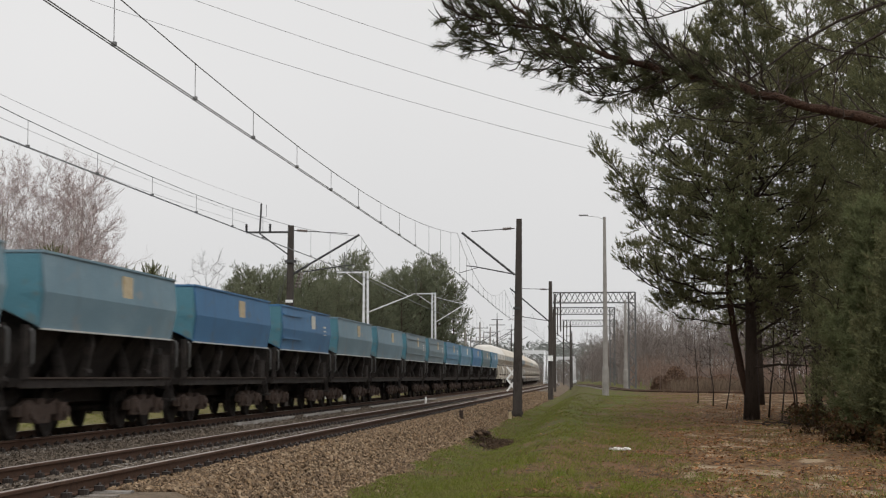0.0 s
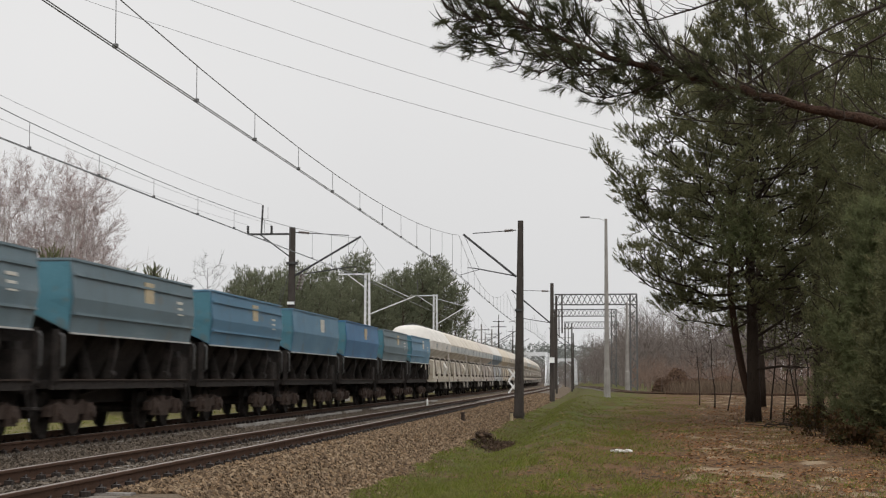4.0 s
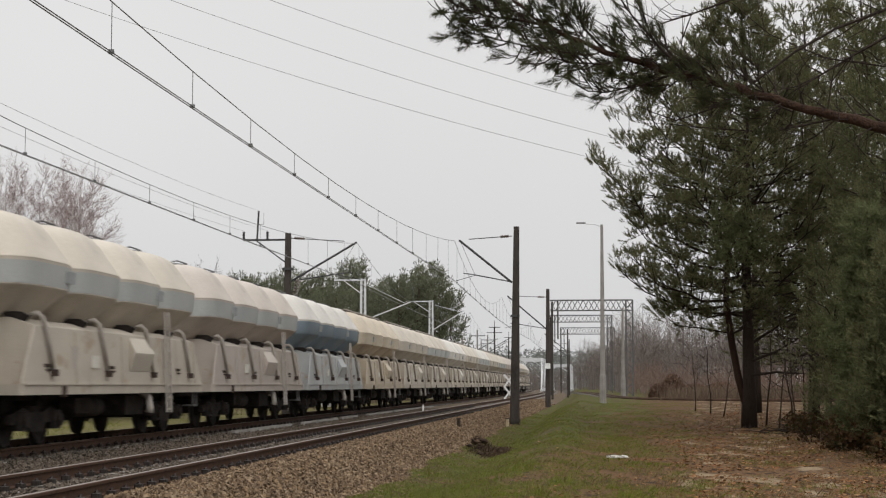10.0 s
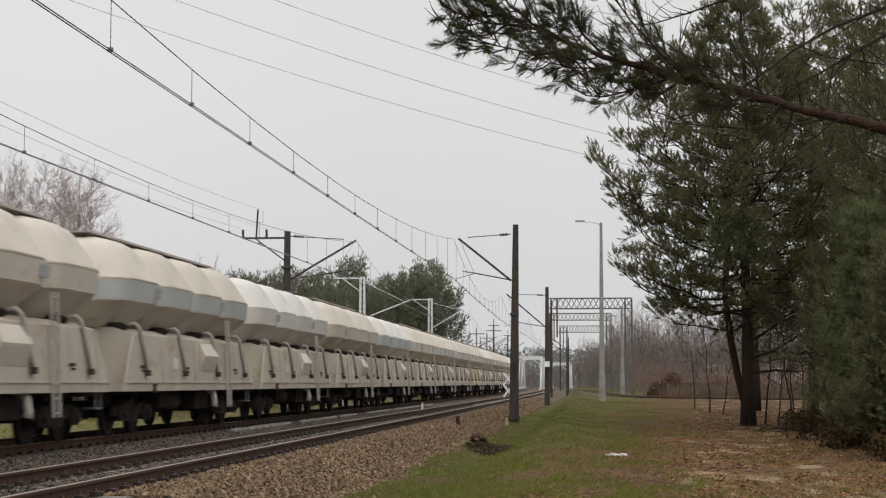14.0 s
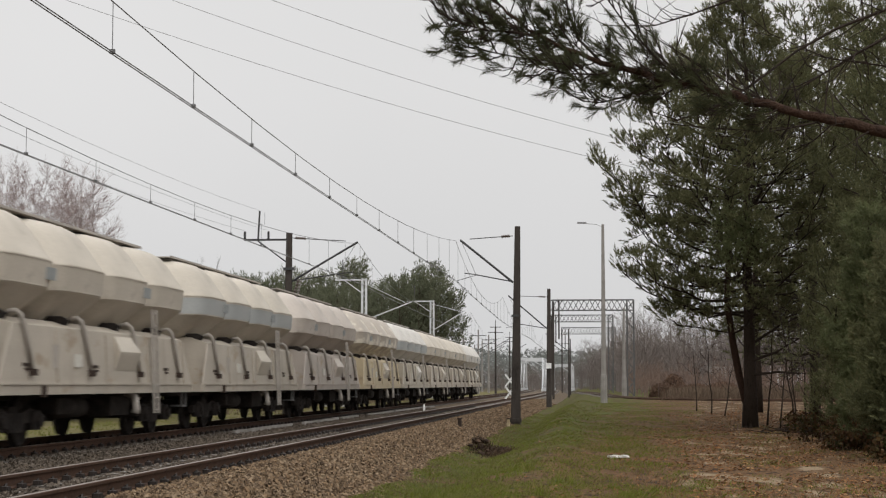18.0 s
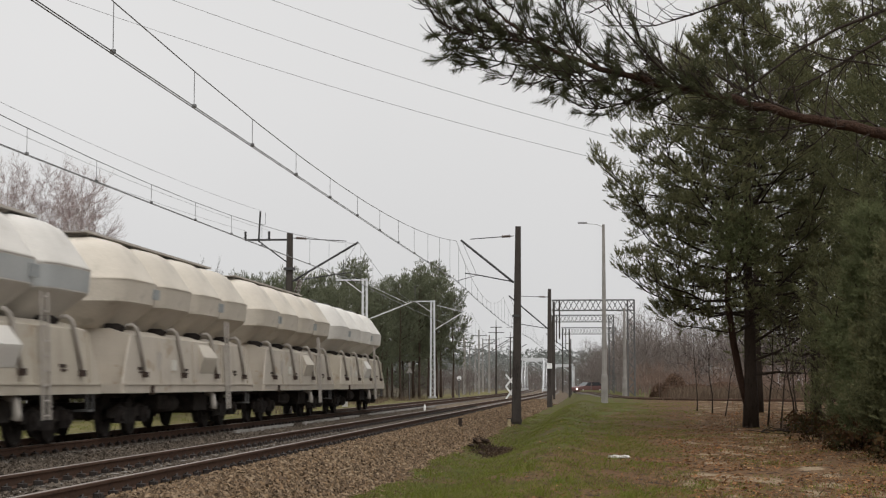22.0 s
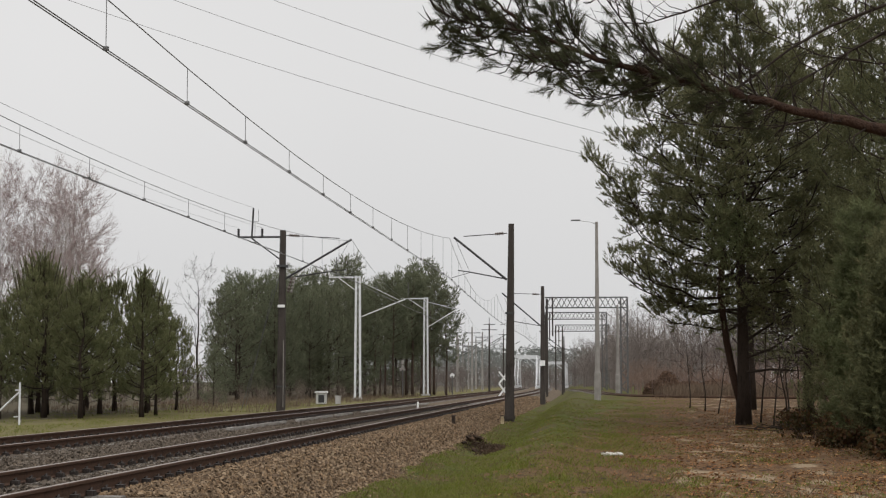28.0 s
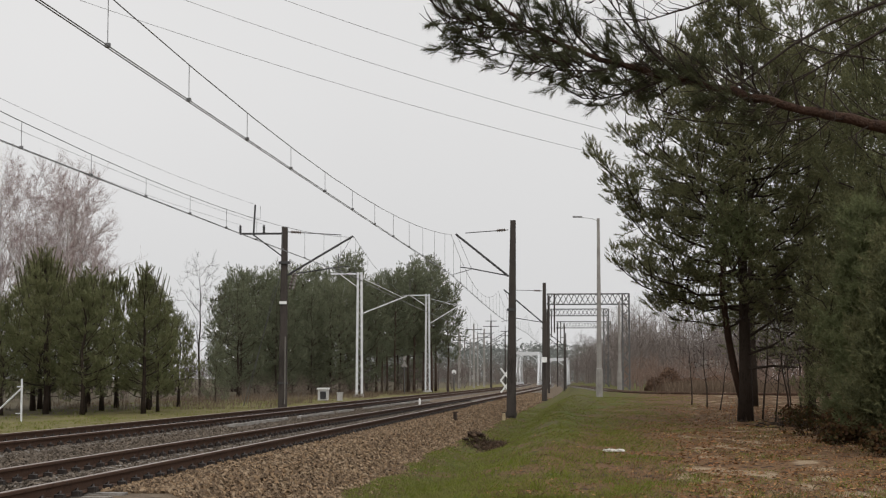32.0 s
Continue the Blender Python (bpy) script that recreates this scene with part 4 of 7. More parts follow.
DUMPS = [("teal", 0, 1), ("teal", 0, 1), ("bright", 0, 1), ("bright", 2, 2), ("teal", 0, 1), ("teal", 0, 1), ("grey", 1, 1), ("grey", 1, 1), ("mid", 1, 1), ("mid", 0, 2), ("bright", 0, 1), ("grey", 1, 1), ("mid", 2, 2)]
HOPS = [("white", 0, 0), ("cream", 0, 1), ("cream", 0, 1), ("mauve", 0, 1), ("blue", 0, 2), ("sand", 1, 0), ("cream", 1, 0), ("cream", 1, 1), ("white", 0, 0), ("cream", 1, 0), ("white", 0, 1), ("cream", 1, 0), ("cream", 1, 1),
        ("mauve", 1, 0), ("peeled", 1, 0), ("white", 1, 1), ("cream", 1, 0), ("cream", 1, 0), ("white", 0, 0)]
TRAIN = []                      # (thing, place along the track at the clip's start)
Y_BLUE0 = 22.34                 # centre of the first dump wagon at the start
for i, (paint, ribs, badge) in enumerate(DUMPS):
    wg = dump_wagon(paint, ribs, badge)
    colour = {"teal": "faded teal", "bright": "bright blue", "mid": "weathered blue", "grey": "blue-grey"}[paint]
    tagged(wg, colour + " steel side-tipping dump wagon on the far track", "wagon", "freight train wagons")
    TRAIN.append((wg, Y_BLUE0 + i * DL))
y_hop = Y_BLUE0 + (len(DUMPS) - 0.5) * DL + HL / 2
for i, (paint, wk, coat) in enumerate(HOPS):
    wg = hopper_wagon(paint, wk, coat)
    colour = {"cream": "dusty cream", "white": "dusty white", "sand": "sand-coloured", "peeled": "patchily peeling taupe", "blue": "pale blue-grey", "mauve": "greyish beige"}[paint]
    tagged(wg, colour + " four-silo bulk hopper wagon on the far track", "wagon", "freight train wagons")
    TRAIN.append((wg, y_hop + i * HL + 0.3 * max(0, i - 15)))

# ------------------------------------------------------------------ overhead line
def insulator(g, a, b):
    """Ribbed rod from a to b."""
    a, b = Vector(a), Vector(b)
    pts, rad = [], []
    for i in range(11):
        pts.append(a + (b - a) * (i / 10))
        rad.append(0.075 if i % 2 else 0.035)
    g.tube(pts, rad, 8)
    return g


def cantilever(mast, x0, tip, side, z_low, z_stay, mat=M_STEEL_DARK):
    """Bracket from the mast face x0 to the tip (x, z): stay, diagonal and steady arm; side -1 reaches to the left."""
    tx, tz = tip
    d = (tx - x0)
    part("stay", Geo().tube([(x0, 0, z_stay), (x0 + d * 0.82, 0, z_stay + (tz - z_stay) * 0.75)], 0.022, 6), mat, mast)
    part("stay_insulator", insulator(Geo(), (x0 + d * 0.06, 0, z_stay), (x0 + d * 0.22, 0, z_stay + (tz - z_stay) * 0.18)), M_INSUL, mast)
    part("diagonal_tube", Geo().tube([(x0, 0, z_low), (tx, 0, tz)], 0.05, 8), mat, mast)
    part("steady_arm", Geo().tube([(x0 + d * 0.05, 0, z_low + 0.05), (x0 + d * 0.72, 0, z_low + 0.36)], 0.03, 6).tube([(x0 + d * 0.70, 0, z_low + 0.36), (x0 + d * 0.92, 0, z_low + 0.42)], 0.025, 6).tube([(x0 + d * 0.68, 0, z_low + 0.34), (x0 + d * 1.06, 0, z_low + 0.09)], 0.015, 6), mat, mast)
    part("hanger", Geo().tube([(x0 + d * 0.98, 0, tz - 0.04), (x0 + d * 0.71, 0, z_low + 0.4)], 0.008, 4), mat, mast)


def concrete_mast(name, x, y, z0, z1, w0, w1, label, lean=0.0, mat=M_MAST):
    m = tagged(empty(name, pose(x, y, z0)), label, "mast", "overhead line masts")
    part("shaft", Geo().loft([[(sx * w / 2 + lean * h, sy * w / 2, h) for sx, sy in ((1, -.7), (1, .7), (.7, 1), (-.7, 1), (-1, .7), (-1, -.7), (-.7, -1), (.7, -1))] for h, w in ((-0.3, w0 * 1.02), ((z1 - z0) / 2, (w0 + w1) / 2), (z1 - z0, w1))]), mat, m)
    return m


mast = concrete_mast("overhead_line_mast", -3.62, 75, -0.45, 8.12, 0.42, 0.24, "dark weathered concrete mast with a bracket over the near track", 0.012)
cantilever(mast, -0.1, (-2.45, 7.98), -1, 6.08, 8.15)
part("collar", Geo().box((0.03, 0, 4.6), (0.40, 0.40, 0.10), chamfer=0.1), M_STEEL_DARK, mast)
part("foundation", Geo().box((0, 0, 0.0), (0.5, 0.5, 0.16), chamfer=0.12), M_MAST, mast)

mast_b = concrete_mast("overhead_line_mast", -3.50, 122, -0.2, 7.98, 0.38, 0.24, "dark concrete mast with a white plate and bracket", 0.002)
cantilever(mast_b, -0.1, (-2.9, 7.7), -1, 5.3, 7.6)
part("mast_plate", Geo().box((0, -0.26, 2.65), (0.36, 0.03, 0.38)), M_WHITE, mast_b)
for yy in (214, 262):
    mm = concrete_mast("overhead_line_mast", NR + 3.2 + bend(yy), yy, -0.2, 8.1, 0.22, 0.16, "dark concrete mast far along the line")
    cantilever(mm, -0.1, (-2.9, 7.7), -1, 5.5, 7.6)

# mast on the far side of the tracks
lm = concrete_mast("overhead_line_mast", -14.38, 78, -0.15, 8.18, 0.38, 0.26, "dark mast with feeder cross-arm and bracket over the far track", 0.006)
part("feeder_arm", Geo().bar((0.1, 0, 8.02), (-2.08, 0, 8.02), 0.07, 0.09), M_STEEL_DARK, lm)
part("feeder_brace", Geo().tube([(-1.45, 0, 7.98), (-0.1, 0, 6.98)], 0.035, 6), M_STEEL_DARK, lm)
part("upright_horn", Geo().tube([(-1.43, 0, 7.98), (-1.36, 0, 9.38)], 0.045, 6), M_STEEL_DARK, lm)
part("horn_bracket", Geo().tube([(-1.36, 0, 8.75), (-1.12, 0, 8.75), (-1.12, 0, 9.3)], 0.012, 5), M_STEEL_DARK, lm)
for q in (-2.06, -0.94):
    part("pin_insulator", insulator(Geo(), (q, 0, 8.05), (q, 0, 8.42)), M_STEEL_DARK, lm)
part("collar", Geo().box((0.05, 0, 6.65), (0.50, 0.46, 0.12), chamfer=0.1), M_STEEL_DARK, lm)
part("lower_collar", Geo().box((0, 0, 1.05), (0.46, 0.44, 0.08), chamfer=0.1), M_STEEL_DARK, lm)
part("white_plate", Geo().box((0.03, -0.22, 4.78), (0.34, 0.03, 0.13)), M_WHITE, lm)
cantilever(lm, 0.15, (3.28, 7.88), 1, 6.05, 8.1)
part("bracket_insulator", insulator(Geo(), (0.45, 0, 5.4), (0.62, 0, 6.15)), M_STAINED, lm)
part("bracket_insulator", insulator(Geo(), (0.28, 0, 5.4), (0.5, 0, 6.15)), M_INSUL, lm)
part("guy_wire", Geo().tube([(-0.5, 0.5, 5.6), (-2.2, 2.5, 0.0)], 0.015, 4), M_WIRE, lm)
part("cable_duct", Geo().tube([(0.14, -0.2, 0.1), (0.14, -0.2, 3.2)], 0.022, 6), M_STAINED, lm)


def lattice_pole(x, y, z0, h, arm, pin, reach):
    """White steel pole of two channels with rungs."""
    m = tagged(empty("lattice_mast", pose(x, y, z0)), "pale galvanised lattice mast beside the pine wood", "mast", "lattice masts")
    for s in (-1, 1):
        part("leg", Geo().loft([[(s * w + e, f, hh) for e, f in ((-0.075, -0.07), (0.075, -0.07), (0.075, 0.07), (-0.075, 0.07))] for hh, w in ((0.0, 0.19), (h, 0.13))]), M_GALV, m)
    g = Geo()
    for i in range(int(h / 0.42)):
        z = 0.2 + i * 0.42
        k = -1 if i % 2 else 1
        g.bar((-0.17 * k, 0, z), (0.17 * k, 0, z + 0.40), 0.03)
    part("lacing", g, M_GALV, m)
    part("footing", Geo().box((0, 0, 0.02), (0.75, 0.6, 0.16), chamfer=0.08), M_CONCRETE, m)
    part("cross_arm", Geo().bar((0.12, 0, h - 0.1), (-arm, 0, h - 0.1), 0.08, 0.10), M_GALV, m)
    part("brace", Geo().bar((-arm * 0.68, 0, h - 0.12), (-0.1, 0, h - 1.1), 0.06), M_GALV, m)
    part("pin", Geo().tube([(-pin, 0, h - 0.1), (-pin, 0, h + 1.35)], 0.035, 6), M_GREYSTEEL, m)
    part("bracket_tube", Geo().tube([(0.2, 0, reach[2]), (reach[0], 0, reach[1])], 0.045, 6), M_GALV, m)
    part("stay", Geo().tube([(0.15, 0, h - 0.4), (reach[0] * 0.9, 0, reach[1] - 0.1)], 0.018, 5), M_GALV, m)
    return m


lattice_pole(-16.6, 120, -0.12, 8.8, 2.1, 1.55, (3.4, 7.1, 5.85))
lattice_pole(-14.85, 152, -0.05, 8.75, 2.3, 1.6, (3.0, 7.8, 6.1))

# wires
def wire(name, pts, r, label, category="wire", mat=M_WIRE):
    return tagged(part(name, Geo().tube(pts, r, 5), mat), label, category, "overhead wires")


def sagging(a, b, low, n=16):
    """Points of a wire from a to b that hangs by low at mid-span."""
    a, b = Vector(a), Vector(b)
    return [tuple(a + (b - a) * (i / n) - Vector((0, 0, low * 4 * (i / n) * (1 - i / n)))) for i in range(n + 1)]


def catenary(spans, phase):
    """Contact wires, messenger and droppers over the spans ((x, y, z of contact), ...)."""
    for (a, za), (b, zb) in zip(spans, spans[1:]):
        aa, bb = Vector(a), Vector(b)
        for k in (-0.025, 0.025):
            wire("contact_wire", sagging(aa + Vector((k, 0, 0)), bb + Vector((k, 0, 0)), 0.05), 0.009, "grey copper contact wire above the rails")
        up = sagging(Vector((a[0], a[1], za)), Vector((b[0], b[1], zb)), (za + zb) / 2 - (a[2] + b[2]) / 2 - 0.42)
        wire("messenger_wire", up, 0.009, "grey stranded messenger wire sagging between masts")
        n = max(4, round((bb - aa).length / 4.65))
        for i in range(n):
            f = (i + phase) / n
            lo = aa + (bb - aa) * f - Vector((0, 0, 0.05 * 4 * f * (1 - f)))
            u = f * 16
            j = min(15, int(u))
            hi = Vector(up[j]).lerp(Vector(up[j + 1]), u - j)
            tagged(part("dropper", Geo().tube([lo, hi], 0.006, 4).box((lo.x, lo.y, lo.z + 0.02), (0.07, 0.05, 0.06)), M_WIRE), "thin vertical dropper between messenger and contact wire", "dropper", "catenary droppers")


catenary([((NR - 0.01, -2, 5.55), 7.5), ((NR + 0.28, 75, 5.72), 7.5), ((NR - 0.25, 122, 5.6), 7.4), ((NR + bend(168), 168, 5.6), 7.4), ((NR + bend(214), 214, 5.6), 7.4)], 0.3)
catenary([((LT - 0.1, 4, 5.58), 7.32), ((LT + 0.1, 78, 5.82), 7.66), ((LT - 0.3, 120, 5.7), 7.0), ((LT - 0.2, 152, 5.65), 7.6), ((LT + bend(210), 210, 5.6), 7.4)], 0.1)
for a, b, low in (((-15.74, 78, 9.25), (-15.9, 2, 9.6), 0.8), ((-16.44, 78, 8.3), (-16.6, 2, 8.7), 0.7), ((-15.32, 78, 8.3), (-15.4, 2, 8.7), 0.7)):
    wire("feeder_wire", sagging(a, b, low), 0.006, "thin grey feeder wire along the far side", mat=M_WIRE_FAR)
for (xa, za), (xb, zb) in (((-16.6, 12.05), (1.4, 7.6)), ((-15.0, 12.55), (1.6, 8.35)), ((-13.2, 12.9), (1.8, 9.3))):
    wire("power_line", sagging((xa, 44, za + 0.3), (xb + 4, 58, zb), 0.5), 0.008, "thin power line crossing high over the railway", mat=M_WIRE_FAR)


# ------------------------------------------------------------------ lamp posts, portals, bridge
def lamp_post(x, y, z0, h, arm):
    m = tagged(empty("lamp_post", pose(x, y, z0)), "tall pale concrete lamp post on the grass", "lamp post", "lamp posts")
    part("pole", Geo().tube([(0, 0, -0.3), (0, 0, 1.7), (0, 0, 1.72), (0, 0, h)], [0.21, 0.20, 0.16, 0.085], 10), M_STAINED, m)
    if arm:
        part("bracket", Geo().tube([(0, 0, h - 0.15), (-0.35, 0, h), (-arm, 0, h + 0.08)], 0.03, 6), M_GALV, m)
        part("lantern", Geo().loft([[(-arm - 0.45 + e, s * 0.09, h + 0.06) for s in (-1, 1)] + [(-arm - 0.45 + e, s * 0.07, h + 0.14) for s in (1, -1)] for e in (0, 0.55)]), M_GREYSTEEL, m)
    return m


lamp_post(0.34, 100, -0.02, 10.55, 1.05)
lamp_post(2.10, 138, 0.0, 7.3, 0)


def portal(y, x0, x1, ztop, depth):
    """Lattice portal over the sidings."""
    m = tagged(empty("portal_gantry", pose(0, y, 0)), "grey steel lattice portal gantry spanning the siding", "gantry", "portal gantries")
    for s in (-0.3, 0.3):
        for z in (ztop, ztop - depth):
            part("chord", Geo().bar((x0, s, z), (x1, s, z), 0.08), M_GREYSTEEL, m)
        n = int((x1 - x0) / 0.44)
        for i in range(n):
            a, b = x0 + (x1 - x0) * i / n, x0 + (x1 - x0) * (i + 1) / n
            part("lattice_bar", Geo().bar((a, s, ztop), (b, s, ztop - depth), 0.045), M_GREYSTEEL, m)
            part("lattice_bar", Geo().bar((a, s, ztop - depth), (b, s, ztop), 0.045), M_GREYSTEEL, m)
    for s in (-0.27, 0.27):
        for f in (-0.27, 0.27):
            part("leg", Geo().bar((x1 - 0.28 + s, f, -0.2), (x1 - 0.28 + s, f, ztop), 0.13), M_GREYSTEEL, m)
    for i in range(int(ztop / 0.55)):
        z = 0.2 + i * 0.55
        k = 1 if i % 2 else -1
        for f in (-0.27, 0.27):
            part("lacing_bar", Geo().bar((x1 - 0.28 - 0.27 * k, f, z), (x1 - 0.28 + 0.27 * k, f, z + 0.55), 0.07), M_GREYSTEEL, m)
    part("post", Geo().box((x0 + 0.15, 0, ztop / 2 - 0.1), (0.18, 0.18, ztop)), M_MAST, m)
    part("hanging_post", Geo().box((x0 + 0.62, 0, ztop - 1.6), (0.12, 0.12, 3.2)), M_MAST, m)


portal(140, -3.8, 2.95, 8.05, 0.85)
portal(195, -5.4, 1.75, 9.05, 0.78)
portal(250, -5.4, 2.6, 9.45, 0.95)


def truss_bridge(x, y0, y1, w, h):
    b = tagged(empty("truss_bridge", pose(x, (y0 + y1) / 2, 0)), "white painted steel truss railway bridge in the distance", "bridge", "truss bridges")
    ln = y1 - y0
    for s in (-1, 1):
        part("lower_chord", Geo().box((s * w / 2, 0, 0.1), (0.35, ln, 0.5)), M_WHITESTEEL, b)
        part("upper_chord", Geo().box((s * w / 2, 0, h), (0.16, ln * 0.82, 0.18)), M_WHITESTEEL, b)
        n = 6
        for i in range(n + 1):
            y = -ln * 0.41 + ln * 0.82 * i / n
            part("truss_post", Geo().bar((s * w / 2, y, 0.2), (s * w / 2, y, h), 0.11), M_WHITESTEEL, b)
            if i < n:
                part("truss_diagonal", Geo().bar((s * w / 2, y, h if i % 2 else 0.2), (s * w / 2, y + ln * 0.82 / n, 0.2 if i % 2 else h), 0.10), M_WHITESTEEL, b)
        for k in (-1, 1):
            part("end_diagonal", Geo().bar((s * w / 2, k * ln / 2, 0.2), (s * w / 2, k * ln * 0.41, h), 0.15), M_WHITESTEEL, b)
    for i in range(8):
        y = -ln * 0.41 + ln * 0.82 * i / 7
        part("cross_beam", Geo().bar((-w / 2, y, h), (w / 2, y, h), 0.11), M_WHITESTEEL, b)
    for k in (-1, 1):
        part("portal_brace", Geo().bar((-w / 2, -ln * 0.41, h - 1.6), (0, -ln * 0.41, h - 0.1), 0.13) if k < 0 else Geo().bar((w / 2, -ln * 0.41, h - 1.6), (0, -ln * 0.41, h - 0.1), 0.13), M_WHITESTEEL, b)


truss_bridge(-12.9, 318, 372, 5.0, 6.1)
truss_bridge(-7.3, 318, 372, 4.2, 4.9)

# far masts and poles along the line
for x, y, h in ((-14.3, 238, 9.2), (-16.3, 232, 8.6), (-16.8, 262, 8.8), (-18.4, 286, 8.8), (-20.4, 300, 8.9), (-22.6, 312, 8.4), (-25.0, 330, 9.0), (-17.0, 215, 7.2), (-19.6, 250, 7.5), (-15.0, 290, 9.2)):
    m = concrete_mast("far_mast", x, y, -0.2, h, 0.30, 0.18, "slim grey mast far beyond the pine wood", 0, M_MAST if h > 9 else M_STAINED)
    part("cross_arm", Geo().bar((-1.1, 0, h - 0.6), (1.1, 0, h - 0.6), 0.1), M_GREYSTEEL, m)
    if h > 9:
        part("upper_arm", Geo().bar((-0.8, 0, h + 0.15), (0.8, 0, h + 0.15), 0.1), M_GREYSTEEL, m)
        part("top_pin", Geo().tube([(0, 0, h), (0, 0, h + 1.1)], 0.05, 5), M_GREYSTEEL, m)
    part("bracket_tube", Geo().tube([(0, 0, h - 2.6), (2.8, 0, h - 1.0)], 0.05, 5), M_GREYSTEEL, m)

# crossing sign: two white crosses, one above the other, behind the mast
cs = tagged(empty("crossing_sign", pose(-4.34, 84, -0.4)), "white double cross warning sign on a post", "sign")
part("post", Geo().tube([(0.12, 0.06, 0), (0.12, 0.06, 2.2)], 0.035, 8), M_GREYSTEEL, cs)
for z in (1.72, 1.12):
    for k in (-1, 1):
        part("cross_board", Geo().bar((-0.23, 0.01 * k, z - 0.30 * k), (0.23, 0.01 * k, z + 0.30 * k), 0.03, 0.085), M_WHITE, cs)

# trackside furniture
cab = tagged(empty("relay_cabinet", pose(-15.35, 96, -0.14)), "white trackside cabinet with a dark front", "cabinet")
part("body", Geo().box((0, 0, 0.32), (0.58, 0.4, 0.62), chamfer=0.04), M_CABINET, cab)
part("lid", Geo().box((0, 0, 0.68), (0.74, 0.52, 0.10), taper=0.85), M_CABINET, cab)
part("door", Geo().box((0.02, -0.21, 0.30), (0.34, 0.03, 0.44), chamfer=0.01), M_BLACK, cab)
tagged(part("cable_box", Geo().box((-14.55, 97, 0.06), (0.30, 0.25, 0.44), chamfer=0.04).box((-14.55, 97, 0.30), (0.36, 0.3, 0.05)), M_CONCRETE), "small pale concrete cable box beside the track", "box")
for x, y, h, lab, kind in ((-15.6, 140, 2.3, "grey triangular sign on a slim post", 0), (-12.95, 158, 1.75, "small round-topped white trackside signal on a post", 1)):
    sg = tagged(empty("trackside_sign", pose(x, y, -0.15)), lab, "sign")
    part("post", Geo().tube([(0, 0, 0), (0, 0, h)], 0.05, 8), M_GREYSTEEL, sg)
    if kind:
        part("signal_head", Geo().tube([(0, -0.1, h + 0.1), (0, 0.12, h + 0.1)], [0.22, 0.18], 14), M_WHITE, sg)
        part("hood", Geo().box((0, -0.12, h - 0.02), (0.16, 0.06, 0.14)), M_GREYSTEEL, sg)
    else:
        part("sign_plate", Geo().loft([[(-0.27, e, h - 0.1), (0.27, e, h - 0.1), (0.03, e, h + 0.40), (-0.03, e, h + 0.40)] for e in (-0.02, 0.02)]), M_STAINED, sg)
        part("upper_plate", Geo().box((0, 0, h + 0.62), (0.22, 0.05, 0.34), chamfer=0.02), M_STAINED, sg)
for x, y, z, c, lab in ((-4.62, 56.8, -0.36, M_RUSTGEAR, "short dark timber marker post in the ballast"), (-3.68, 70, -0.62, M_BADGE, "low ochre marker stub at the foot of the mast")):
    mk = tagged(empty("marker_post", pose(x, y, z)), lab, "post", "marker posts")
    part("stake", Geo().box((0, 0, 0.14), (0.13, 0.13, 0.38), taper=0.9, chamfer=0.03), c, mk)
    part("cap", Geo().box((0, 0, 0.345), (0.17, 0.17, 0.035)), M_RUSTGEAR, mk)
stub = tagged(part("track_peg", Geo().tube([(-8.6, 84, -0.25), (-8.6, 84, 0.03), (-8.6, 84, 0.14)], [0.05, 0.05, 0.03], 8), M_WHITE), "small white peg between the tracks", "peg")
part("guy_wire", Geo().tube([(-0.1, 0, 6.2), (-2.28, 2.0, -0.12)], 0.018, 5), M_WIRE, lm, "steel guy wire")
edge = tagged(empty("concrete_edging", pose(-9.62, 0, -0.15)), "pale concrete edging strip beside the far track", "kerb", kind="structure")
for i in range(52):
    if i in (8, 9, 17, 22, 23, 24, 33):
        continue
    part("edging_block", Geo().box((0, 0, 0), (0.12, 1.0, 0.10), chamfer=0.02), M_STAINED, edge, at=pose(0, 45 + i * 1.06, random.uniform(-0.012, 0.012), 0, 0, random.uniform(-1, 1)))

# siding that curves away behind the lamp post
sd = tagged(empty("siding_track", pose(0, 0, 0)), "rusty siding curving away past the portals", "track", "running tracks", "structure")
for r in (0, 1.45):
    pts = [(-2.6, 215), (-2.0, 204), (-0.6, 170), (0.5, 139), (1.2, 124), (2.6, 113), (6.8, 103), (14, 98), (30, 94)]
    part("rail", Geo().tube([(x + r * 0.75, y - r * 1.6, 0.20) for x, y in pts], 0.07, 6), M_RAIL_SIDE, sd)
for i in range(60):
    y = 128 + i * 1.4
    x = np.interp(y, [124, 139, 170, 204, 215], [1.2, 0.5, -0.6, -2.0, -2.6])
    part("sleeper", Geo().box((0, 0, 0), (2.3, 0.25, 0.14)) if i == 0 else bpy.data.meshes["sleeper_block"], M_SLEEPER, sd, at=pose(x + 0.55, y - 1.1, 0.10)).data.name = "sleeper_block"

# gate post and diagonal rail at the edge of the young pines
gate = tagged(empty("gate_post", pose(-19.25, 56, -0.36)), "pale tubular steel gate post with a diagonal brace", "gate")
part("post", Geo().tube([(0, 0, 0), (0, 0, 1.46)], 0.035, 8), M_GALV, gate)
part("brace", Geo().tube([(0, 0, 1.15), (-0.75, 0, 0.45)], 0.03, 8), M_GALV, gate)
part("hinge", Geo().box((-0.06, 0, 1.2), (0.2, 0.05, 0.04)), M_GALV, gate)
part("lower_hinge", Geo().box((-0.08, 0, 0.3), (0.22, 0.05, 0.03)), M_GALV, gate)

# ------------------------------------------------------------------ trees
def rot_to(d, rng):
    return frames_along(np.asarray(d, float).reshape(-1, 3), rng)


